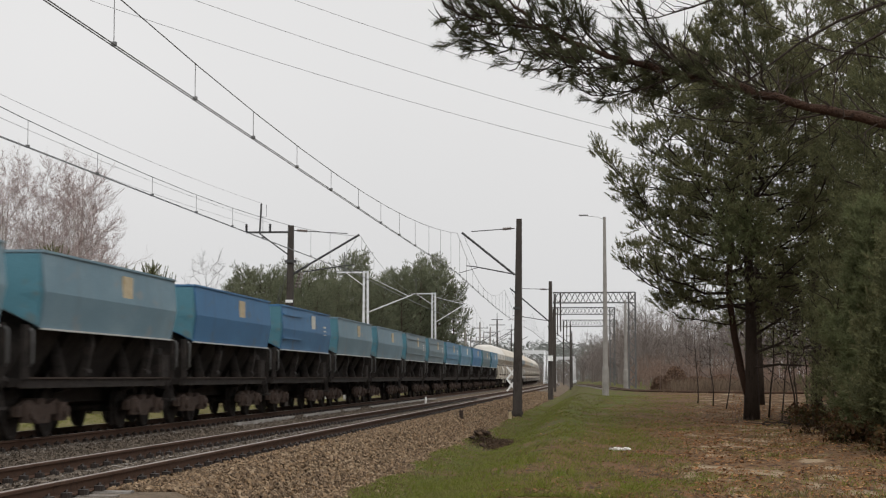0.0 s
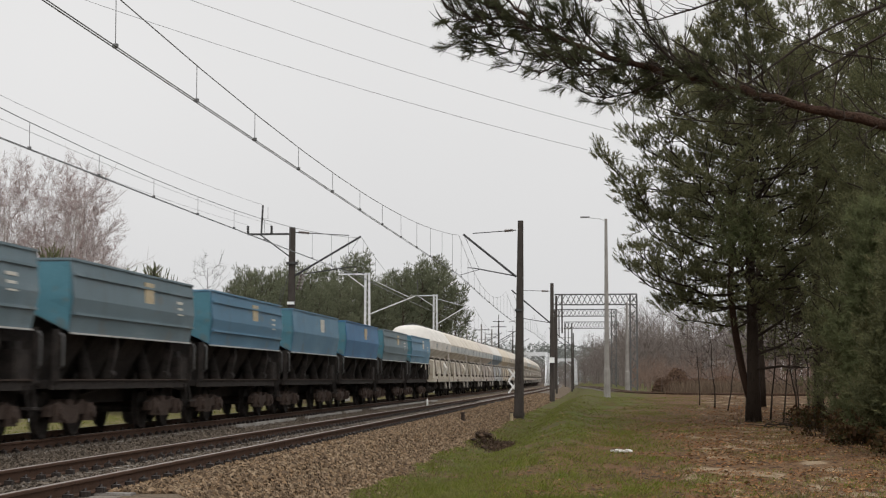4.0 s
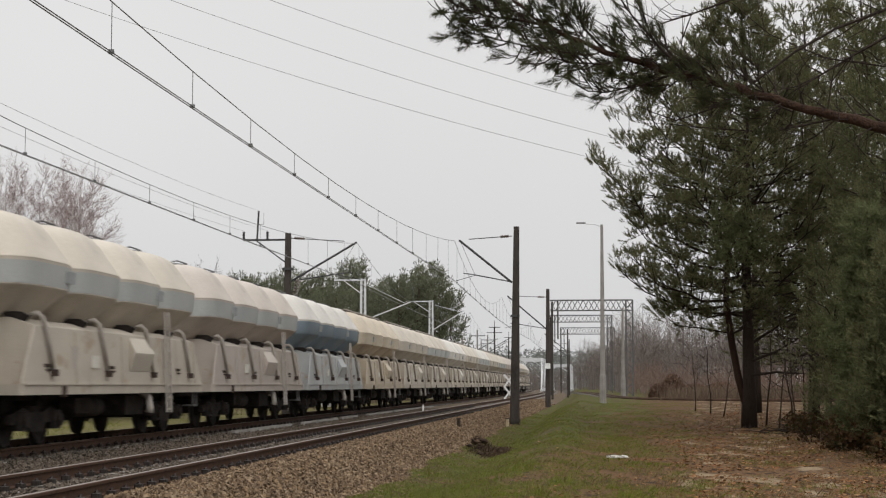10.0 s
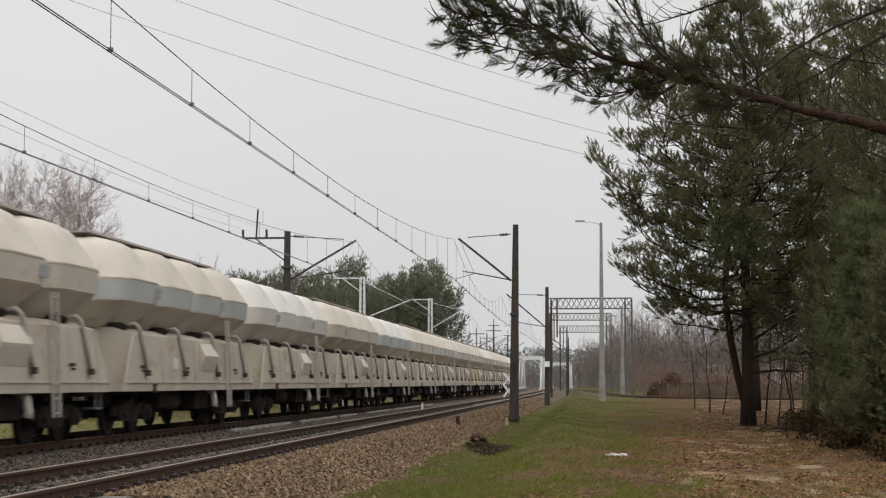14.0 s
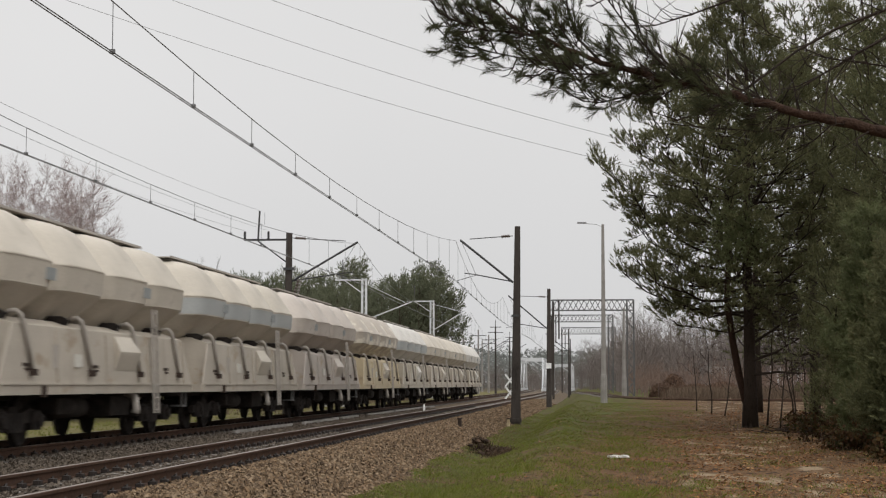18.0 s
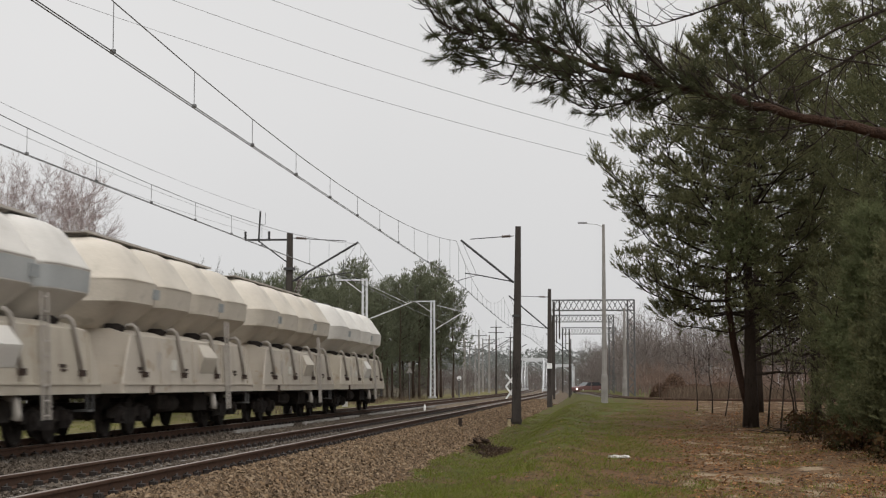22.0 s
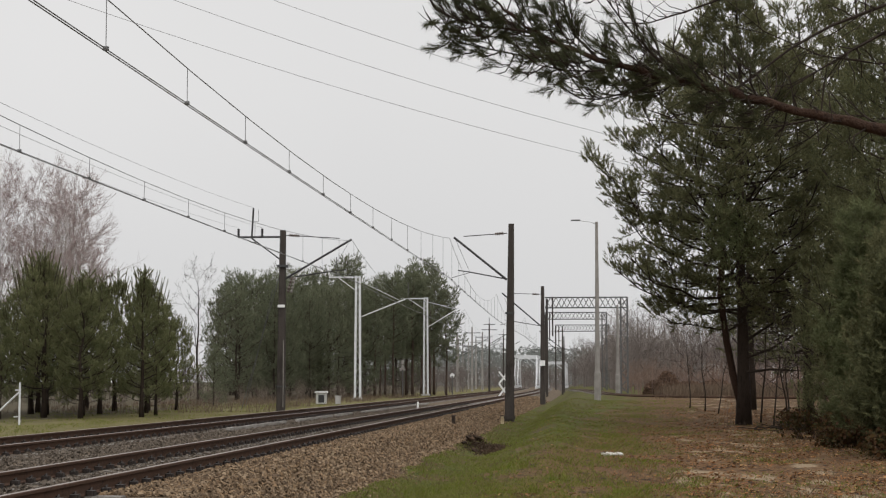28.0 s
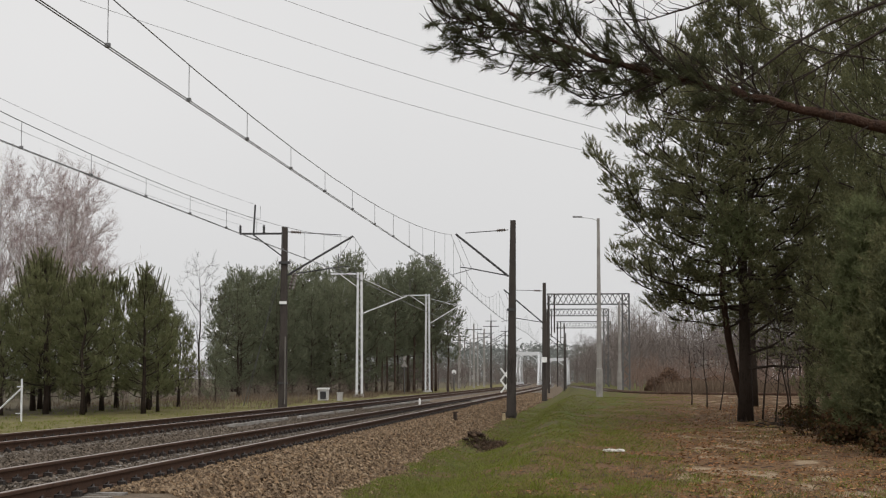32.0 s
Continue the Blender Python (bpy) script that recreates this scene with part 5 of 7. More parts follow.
def pine_parts(rng, h, base, reach, n_limbs, subs, per, shape, rise, tuft_up=0.5, trunk_r=0.16, wobble=0.15, side=None, droop=0.0, least=0.55, pad=0.22, gnarl=0.02):
    """Skeleton of a pine: trunk points and radii, a Geo of limbs, and tuft places and directions."""
    tp = [np.array([wobble * math.sin(1.3 * k + rng.uniform(0, 1)) * (k / 8), wobble * math.cos(1.7 * k) * (k / 8), h * k / 8]) for k in range(9)]
    tr = [trunk_r * (1.25 if k == 0 else 1.0) * (1 - 0.88 * (k / 8)) for k in range(9)]
    limbs, pos, dirs = Geo(), [], []

    def trunk_at(z):
        u = min(7.999, max(0, z / h * 8))
        k = int(u)
        return tp[k] + (tp[k + 1] - tp[k]) * (u - k)

    for i in range(n_limbs):
        u = (i + rng.uniform(0, 0.9)) / n_limbs
        z = base + (h - base) * u
        az = i * 2.4 + rng.uniform(-0.5, 0.5)
        ln = reach * shape(u) * rng.uniform(least, 1.0)
        if side is not None:
            ln *= 1.0 + side[1] * math.cos(az - side[0])
        el = rise(u) + rng.uniform(-0.15, 0.15)
        o = trunk_at(z)
        pts = []
        for k in range(6):
            f = k / 5
            e = el + 0.35 * f * f - droop * f
            pts.append(o + ln * f * np.array([math.cos(az + 0.25 * f) * math.cos(e), math.sin(az + 0.25 * f) * math.cos(e), math.sin(e)]) + rng.normal(0, gnarl, 3) * ln * min(1, f * 2))
        r0 = max(0.012, trunk_r * 0.32 * (ln / reach) * (1 - 0.5 * u))
        limbs.tube(pts, [r0 * (1 - 0.8 * k / 5) for k in range(6)], 5, False)
        n = max(3, int(subs * ln / reach))
        for j in range(n):
            f = 0.25 + 0.75 * (j + rng.uniform(0, 1)) / n
            k = min(4, int(f * 5))
            p = pts[k] + (pts[k + 1] - pts[k]) * (f * 5 - k)
            d0 = pts[k + 1] - pts[k]
            d0 = d0 / np.linalg.norm(d0)
            s = np.cross(d0, (0, 0, 1)) * (1 if j % 2 else -1)
            d = d0 * rng.uniform(0.3, 0.9) + s * rng.uniform(0.3, 0.9) + np.array([0, 0, rng.uniform(-0.25, 0.55)])
            d /= np.linalg.norm(d)
            sl = ln * 0.34 * rng.uniform(0.5, 1.1) * (1.15 - 0.6 * f) + 0.12
            q = p + d * sl
            limbs.tube([p, q], [r0 * 0.32, r0 * 0.12], 3, False)
            for m in range(per):
                w = rng.normal(0, 1, 3)
                w = w / np.linalg.norm(w) * rng.uniform(0.2, 1.0) * pad
                w[2] *= 0.7
                pos.append(p + (q - p) * rng.uniform(0.75, 1.08) + w)
                dirs.append(w / pad * 0.8 + d * 0.5 + rng.normal(0, 0.25, 3) + np.array([0, 0, tuft_up]))
    return tp, tr, limbs, np.array(pos), np.array(dirs)


def leading_shoots(rng, stems, tp, h, reach, count):
    """Upright candle shoots over the top of a pine, their stems added to the limbs: tuft places and directions."""
    pos, dirs = [], []
    for i in range(count):
        a = i * 2.4 + rng.uniform(-0.3, 0.3)
        if i == 0:
            o, ln, d = tp[8] - (0, 0, 0.2), min(1.2, h * 0.20), np.array([0.02, 0.0, 1.0])
        else:
            q = rng.uniform(0.05, 0.50)
            o = tp[8] + np.array([math.cos(a) * reach * q, math.sin(a) * reach * q, -h * (0.02 + 0.34 * q)])
            ln, d = min(h, 6.0) * rng.uniform(0.13, 0.22), np.array([math.cos(a) * 0.22, math.sin(a) * 0.22, 1.0])
        stems.tube([o, o + d * ln], [0.02, 0.010], 4, False)
        for f in np.arange(0.1, 1.0, 0.085 / ln):
            pos.append(o + d * ln * f)
            dirs.append(d + rng.normal(0, 0.10, 3))
        if i < 3:
            for k in range(4):
                b, e = o + d * ln * 0.5, np.array([math.cos(a + 1.6 * k) * 0.75, math.sin(a + 1.6 * k) * 0.75, 0.8])
                stems.tube([b, b + e * ln * 0.4], [0.012, 0.008], 4, False)
                for f in np.arange(0.2, 1.0, 0.1 / ln):
                    pos.append(b + e * ln * 0.4 * f)
                    dirs.append(e + rng.normal(0, 0.10, 3))
    return np.array(pos), np.array(dirs)


def pine(rng, at_pose, label, tuft, size, mats, group="", leaders=0, **kw):
    tp, tr, limbs, pos, dirs = pine_parts(rng, **kw)
    t = tagged(empty("pine_tree", at_pose), label, "tree", group)
    part("trunk", Geo().tube(tp, tr, 9), mats[0], t, "", True)
    top = leading_shoots(rng, limbs, tp, kw["h"], kw["reach"], leaders) if leaders else None
    part("branchwork", limbs, mats[1], t)
    k = len(pos)
    g = Geo().stamp(tuft[0], tuft[1], placed(rot_to(dirs, rng), rng.uniform(0.75, 1.25, k) * size, pos))
    part("crown", g, mats[2], t, "dense dark green needle crown")
    if top:
        part("crown_top", Geo().stamp(TUFT_CANDLE[0], TUFT_CANDLE[1], placed(rot_to(top[1], rng), size * 0.62, top[0])), mats[2], t, "upright candle-like shoots")
    return t


trng = np.random.default_rng(11)
TUFT_MID = needle_tuft(trng, 15, 0.085, 0.021, 0.95, 0.17)
TUFT_FAR = needle_tuft(trng, 11, 0.20, 0.048, 0.95, 0.30)
TUFT_NEAR = needle_tuft(trng, 40, 0.052, 0.0036, 0.85, 0.09)
TUFT_CANDLE = needle_tuft(trng, 12, 0.11, 0.020, 0.62, 0.10)


def round_crown(u):
    return (math.sin(math.pi * min(1.0, 0.12 + 0.80 * u)) ** 0.7) * (1.0 - 0.35 * u)


def cone_crown(u):
    return max(0.08, (1 - u) ** 0.85)


# the pine with the forked trunk
big = pine(trng, pose(5.3, 60.4, ground_z(5.3, 60.4) - 0.05), "tall Scots pine with a forked dark trunk and spreading crown", TUFT_MID, 1.42, (M_BARK, M_TWIG, M_NEEDLE),
           h=15.2, base=3.5, reach=5.15, n_limbs=122, subs=15, per=18, shape=lambda u: float(np.interp(u, [0, 0.05, 0.27, 0.45, 0.55, 0.66, 0.8, 1], [0.55, 0.85, 1.0, 0.98, 0.88, 0.56, 0.36, 0.12])), rise=lambda u: -0.08 + 0.55 * u, trunk_r=0.245, wobble=0.10, pad=0.30, side=(math.pi, 0.10), droop=0.06, least=0.74, gnarl=0.04)
part("second_stem", Geo().tube([(-0.12, 0, 0.9), (-0.34, 0.1, 1.8), (-0.55, 0.12, 3.0), (-0.75, 0.1, 4.6), (-0.62, 0.2, 6.4), (-0.5, 0.2, 8.5)], [0.14, 0.13, 0.125, 0.11, 0.09, 0.06], 9), M_BARK_RED, big, "", True)
part("root_flare", Geo().tube([(0, 0, -0.1), (0, 0, 0.12), (0.02, 0, 0.6)], [0.37, 0.29, 0.24], 12), M_BARK, big, "", True)
for pts in ([(0.1, -0.1, 2.4), (0.9, -0.4, 2.7), (1.9, -0.5, 3.3), (3.0, -0.4, 3.4)], [(0.1, -0.1, 1.9), (0.9, -0.5, 2.0), (1.7, -0.6, 1.95)], [(0.1, 0, 3.0), (1.0, -0.4, 3.6), (2.2, -0.4, 4.2)]):
    part("bare_limb", Geo().tube(pts, [0.06, 0.045, 0.03, 0.012][:len(pts)], 6), M_TWIG, big)
gp = trng.normal(0, 1, (620, 3)) * (0.50, 0.35, 0.62) + (-0.8, -4.3, 6.4)
gd = trng.normal(0, 0.5, (620, 3)) + (0, -0.4, 0.6)
part("sunlit_spray", Geo().stamp(TUFT_MID[0], TUFT_MID[1], placed(rot_to(gd, trng), trng.uniform(0.9, 1.4, 620), gp)), M_NEEDLE_LIGHT, big, "brighter green needles on a forward limb")

# the pines that close the view beside it
for x, y, h, base, reach, n, mat, lab in ((8.5, 47, 15.5, 3.4, 3.4, 46, M_NEEDLE, "dense dark Scots pine beside the clearing"), (8.3, 66.5, 16.0, 5.0, 3.5, 52, M_NEEDLE, "slender Scots pine behind the leafless saplings"),
                                          (7.2, 78, 12.5, 7.0, 3.0, 36, M_NEEDLE, "low Scots pine at the back of the thicket"), (10.2, 56, 17, 1.2, 4.0, 48, M_NEEDLE, "dense dark Scots pine in the thicket"),
                                          (9.4, 54, 12, 3.0, 3.6, 48, M_NEEDLE, "dense dark Scots pine beside the clearing"), (11.0, 70, 19, 3.0, 4.3, 58, M_NEEDLE, "tall Scots pine behind the leafless saplings"),
                                          (12.6, 84, 19, 4.0, 4.0, 40, M_NEEDLE, "tall Scots pine at the back of the thicket"), (13.2, 74, 20, 1.5, 4.6, 44, M_NEEDLE, "tall Scots pine at the back of the thicket"),
                                          (11.6, 92, 19, 2.5, 4.4, 40, M_NEEDLE, "tall Scots pine at the back of the thicket")):
    pine(trng, pose(x, y, ground_z(x, y) - 0.1), lab, TUFT_MID, 1.5, (M_BARK, M_TWIG, mat), "pines beside the clearing", h=h, base=base * 0.5, reach=reach, n_limbs=int(n * 1.4), subs=12, per=9, shape=lambda u: 0.95 * (1 - 0.45 * u), rise=lambda u: -0.10 + 0.55 * u, trunk_r=0.20, pad=0.32, gnarl=0.03)
for x, y, h, r, mat, lab in ((6.35, 35.6, 3.6, 1.15, M_NEEDLE, "small dark young pine at the edge of the thicket"), (6.75, 42, 5.4, 1.5, M_NEEDLE_LIGHT, "young pine with needles down to the ground"), (6.9, 38.2, 4.4, 1.5, M_NEEDLE, "young pine with needles down to the ground"), (7.6, 46.5, 6.0, 2.0, M_NEEDLE, "young pine with thin lower branches"), (8.0, 52, 6.4, 2.2, M_NEEDLE, "young pine with dense needles in the thicket")):
    pine(trng, pose(x, y, ground_z(x, y) - 0.05), lab, TUFT_MID, 1.25, (M_BARK_RED, M_TWIG, mat), "young pines", h=h, base=0.30, reach=r, n_limbs=56, subs=14, per=9, shape=lambda u: 0.45 + 0.65 * (1 - u), rise=lambda u: 0.10 + 0.4 * u, trunk_r=0.06, pad=0.18)

# young pines beyond the far track
yp = []
for i in range(3):
    yp.append(pine(trng, pose(-500 - 20 * i, -200, 0), "young Scots pine with candle-like upright tips beyond the track", TUFT_MID, 1.45, (M_BARK, M_TWIG, M_NEEDLE_YOUNG), "young pines beyond the track",
                   h=6.0 + 0.35 * i, base=0.75, reach=2.2, n_limbs=46, subs=11, per=6, shape=lambda u: (0.20 + 0.82 * math.sin(math.pi * (0.26 + 0.66 * u))) * (1 - 0.8 * u ** 4), rise=lambda u: 0.08 + 0.70 * u, tuft_up=0.9, trunk_r=0.12, pad=0.17, least=0.5, leaders=22))
for i, (x, y, s) in enumerate([(-21.7, 66, 0.98), (-19.9, 65, 0.80), (-18.0, 67, 0.80), (-23.9, 71, 1.0), (-20.9, 71, 0.84), (-19.4, 73, 0.84), (-25.6, 67, 0.92), (-18.2, 70, 0.60), (-22.8, 64, 0.62), (-24.6, 74, 0.95), (-20.4, 77, 0.80), (-22.9, 70, 0.86), (-24.9, 66.5, 0.80), (-21.4, 75, 0.88), (-26.8, 72, 0.95), (-19.3, 78, 0.66), (-23.6, 78, 0.92), (-20.7, 68, 0.62)]):
    ob = yp[i] if i < 3 else copy_thing(yp[i % 3], pose(0, 0, 0))
    ob.matrix_world = pose(x, y, ground_z(x, y) - 0.05, 0, 0, i * 77) @ Matrix.Scale(s, 4)

# pine wood: bushy trees in front, tall trunks at the far end
wood = []
for i in range(5):
    tall = i >= 3
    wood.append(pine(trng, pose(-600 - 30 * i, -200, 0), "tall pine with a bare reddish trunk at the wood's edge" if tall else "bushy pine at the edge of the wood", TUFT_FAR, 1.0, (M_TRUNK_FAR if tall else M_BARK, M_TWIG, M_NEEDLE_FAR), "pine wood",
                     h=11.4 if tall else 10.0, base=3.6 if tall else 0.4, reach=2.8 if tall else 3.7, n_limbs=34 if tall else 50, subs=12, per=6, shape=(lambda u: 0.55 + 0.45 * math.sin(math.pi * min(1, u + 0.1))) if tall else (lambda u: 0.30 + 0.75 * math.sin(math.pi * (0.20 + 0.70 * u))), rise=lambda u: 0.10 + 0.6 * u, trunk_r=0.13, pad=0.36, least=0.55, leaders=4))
spots = []
for k in range(13):
    f = k / 12
    spots.append((-24.3 + 10.0 * f, 118 + 46 * f, 0.84 + 0.20 * f, f > 0.55))
    spots.append((-26.5 + 10.8 * f, 123 + 48 * f, 0.90 + 0.22 * f, f > 0.45))
    if k % 2 and k > 2:
        spots.append((-31.5 + 15.5 * f, 128 + 54 * f, 1.0 + 0.16 * f, f > 0.3))
used = {}
for k, (x, y, s, tall) in enumerate(spots):
    i = (3 + k % 2) if tall else k % 3
    ob = copy_thing(wood[i], pose(0, 0, 0)) if i in used else wood[i]
    used[i] = 1
    x, y = x + trng.uniform(-0.7, 0.7), y + trng.uniform(-1.5, 1.5)
    ob.matrix_world = pose(x, y, ground_z(x, y) - 0.1, 0, 0, trng.uniform(0, 360)) @ Matrix.Scale(s * trng.uniform(0.80, 0.98), 4)
for k in range(4, 14):
    f = k / 15
    x, y = -42 + 25 * f + trng.uniform(-1, 1), 150 + 42 * f + trng.uniform(-3, 3)
    copy_thing(wood[k % 3], pose(0, 0, 0)).matrix_world = pose(x, y, -0.4, 0, 0, trng.uniform(0, 360)) @ Matrix.Scale(0.92 + 0.18 * f, 4)
for k in range(6):
    x, y = -41 + 2.0 * k + trng.uniform(-0.8, 0.8), 88 + trng.uniform(-4, 6)
    b = copy_thing(wood[k % 3], pose(0, 0, 0))
    b.matrix_world = pose(x, y, -0.4, 0, 0, trng.uniform(0, 360)) @ Matrix.Scale(trng.uniform(0.34, 0.46), 4)
    b["label"] = "low bushy pine in the thicket behind the young pines"
small = copy_thing(wood[0], pose(0, 0, 0))
small.matrix_world = pose(-19.8, 88, ground_z(-19.8, 88) - 0.1, 0, 0, 40) @ Matrix.Scale(0.28, 4)
small["label"] = "small pale green pine in front of the wood"


def bare_tree(rng, h, spread, levels, r0, upright, name, label, mat_trunk, mat_twig, group, density=1.0):
    """Leafless tree: trunk, and limbs that fork into fine twigs."""
    trunk_pts = [np.array([0.12 * h * 0.05 * math.sin(k * 1.1 + rng.uniform(0, 2)), 0.008 * h * math.cos(k * 1.5 + rng.uniform(0, 1)), h * 0.92 * k / 9]) for k in range(10)]
    t = tagged(empty(name), label, "tree", group)
    part("trunk", Geo().tube(trunk_pts, [r0 * (1 - 0.9 * k / 9) for k in range(10)], 7), mat_trunk, t, "", True)
    g, fine = Geo(), Geo()

    def grow(p, d, ln, r, lev):
        q = p + d * ln * 0.5 + rng.normal(0, 0.03 * ln, 3)
        e = q + (d + np.array([0, 0, 0.12 * upright])) * ln * 0.5
        (g if lev > 1 else fine).tube([p, q, e], [r, r * 0.75, r * 0.45], 4 if lev > 1 else 3, False)
        if lev == 0:
            return
        n = max(2, int(rng.integers(4, 7) * density))
        for j in range(n):
            f = rng.uniform(0.2, 1.0)
            b = p + (q - p) * f * 2 if f < 0.5 else q + (e - q) * (f - 0.5) * 2
            nd = d + rng.normal(0, spread, 3) + np.array([0, 0, upright * 0.3])
            nd /= np.linalg.norm(nd)
            grow(b, nd, ln * rng.uniform(0.38, 0.62), max(r * 0.5, 0.006), lev - 1)

    n = int(17 * density)
    for i in range(n):
        u = 0.22 + 0.76 * (i + rng.uniform(0, 1)) / n
        k = min(8, int(u * 9))
        p = trunk_pts[k] + (trunk_pts[k + 1] - trunk_pts[k]) * (u * 9 - k)
        az = i * 2.4
        d = np.array([math.cos(az) * spread, math.sin(az) * spread, upright])
        d /= np.linalg.norm(d)
        grow(p, d, h * 0.30 * (1.15 - 0.7 * u), r0 * 0.32 * (1.1 - u), levels)
    if g.n:
        tagged(part("branchwork", g, mat_trunk, t), kind="stuff")
    tagged(part("twig_spray", fine, mat_twig, t, "fine leafless twigs"), kind="stuff")
    return t


birch = bare_tree(trng, 15.5, 0.62, 3, 0.15, 0.95, "birch_tree", "leafless birch with a haze of purplish twigs", M_BIRCH, M_BIRCH_TWIG, "bare birches", 1.30)
for i, (x, y, s, a) in enumerate([(-37.6, 104, 0.95, 0), (-35.6, 106, 0.95, 70), (-32.6, 103, 0.88, 150), (-39.5, 110, 1.0, 200), (-34.4, 110, 0.98, 290), (-33.6, 107, 0.9, 20)]):
    ob = birch if i == 0 else copy_thing(birch, pose(0, 0, 0))
    ob.matrix_world = pose(x, y, -0.4, 0, 0, a) @ Matrix.Scale(s, 4)
slim = bare_tree(trng, 9.2, 0.75, 2, 0.09, 0.75, "bare_tree", "slender leafless tree between the pines", M_TWIG, M_TWIG, "", 1.0)
slim.matrix_world = pose(-24.9, 106, -0.3)

# saplings behind the forked pine
sap = bare_tree(trng, 4.6, 0.8, 2, 0.036, 0.7, "sapling", "thin dark leafless sapling in the litter", M_TWIG, M_TWIG, "saplings", 0.75)
for i, (x, y, s, a, ln) in enumerate([(5.95, 57, 0.9, 0, 6), (6.35, 56, 1.05, 60, -8), (6.6, 58, 0.9, 120, 10), (6.05, 62, 1.1, 200, -4), (5.4, 74, 0.9, 30, 9), (5.15, 78, 1.0, 80, -7), (7.1, 59, 1.0, 250, 5), (7.5, 55, 1.2, 310, -9), (4.7, 82, 0.9, 150, 4)]):
    ob = sap if i == 0 else copy_thing(sap, pose(0, 0, 0))
    ob.matrix_world = pose(x, y, ground_z(x, y) - 0.05, ln * 0.4, ln, a) @ Matrix.Scale(s, 4)

leaf_v = [(-0.5, -0.6, 0.02), (0.5, -0.5, 0.10), (0.6, 0.5, 0.0), (-0.45, 0.6, 0.14)]
leaf_f = [(0, 1, 2), (0, 2, 3)]

# far woods
def bare_outline(rng, h):
    """Light leafless tree for woods: a trunk and forking slivers."""
    vs, fs = [], []

    def sliver(p, q, r):
        d = q - p
        s = np.cross(d, rng.normal(size=3))
        s = s / np.linalg.norm(s) * r
        k = len(vs)
        vs.extend([p - s, p + s, q])
        fs.append((k, k + 1, k + 2))

    def fork(p, d, ln, r, lev):
        q = p + d * ln
        sliver(p, q, r)
        if lev:
            for _ in range(5):
                nd = d + rng.normal(0, 0.55, 3) + np.array([0, 0, 0.25])
                fork(p + d * ln * rng.uniform(0.2, 0.95), nd / np.linalg.norm(nd), ln * rng.uniform(0.4, 0.7), r * 0.55, lev - 1)

    for e in (0.0, 2.1, 4.2):
        k = len(vs)
        vs.extend([np.array((0.11 * math.cos(e), 0.11 * math.sin(e), 0)), np.array((0.11 * math.cos(e + 2.1), 0.11 * math.sin(e + 2.1), 0)), np.array((0.15, 0.1, h * 0.9))])
        fs.append((k, k + 1, k + 2))
    for i in range(13):
        u = rng.uniform(0.12, 0.85)
        a = i * 2.4
        d = np.array([math.cos(a) * 0.75, math.sin(a) * 0.75, 0.75])
        fork(np.array([0.15 * u, 0.1 * u, h * 0.9 * u]), d / np.linalg.norm(d), h * 0.27 * (1.2 - 0.6 * u), 0.045 * (1.2 - u), 2)
    return np.array(vs), fs


OUTLINES = [bare_outline(trng, 9.0) for _ in range(3)]


def bare_wood(name, count, xs, ys, lo, hi, mat, label):
    mats = []
    for i in range(count):
        x, y = trng.uniform(*xs), trng.uniform(*ys)
        s, a = trng.uniform(lo, hi), trng.uniform(0, 6.28)
        c, d = math.cos(a) * s, math.sin(a) * s
        mats.append([[c, -d, 0, x], [d, c, 0, y], [0, 0, s, ground_z(x, y) - 0.15]])
    g = Geo()
    for k, (sv, sf) in enumerate(OUTLINES):
        g.stamp(sv, sf, mats[k::3])
    tagged(part(name, g, mat), label, "wood", kind="stuff")


bare_wood("bare_wood", 330, (2.5, 46), (190, 260), 0.85, 1.35, M_BARE, "leafless grey-brown wood beyond the sidings")
bare_wood("russet_scrub", 420, (3.2, 32), (125, 192), 0.16, 0.42, M_BROWN_SCRUB, "low russet scrub at the edge of the bare wood")
bare_wood("undergrowth", 420, (-34, -16.5), (84, 180), 0.08, 0.22, M_DARK_SCRUB, "low brown undergrowth in front of the pine wood")
bare_wood("wood_thicket", 260, (-62, -15.5), (172, 225), 0.30, 0.55, M_BARE, "dark thicket deep in the pine wood")
bare_wood("far_bare_wood", 170, (-3.5, 16), (300, 380), 0.8, 1.25, M_BARE, "hazy leafless wood far beyond the sidings")
bare_wood("distant_wood", 300, (-46, 40), (385, 470), 0.55, 0.95, M_BARE, "distant grey wood behind the bridge")
bare_wood("far_thicket", 420, (-58, 34), (375, 440), 0.22, 0.42, M_BARE, "hazy grey thicket closing the far end of the line")
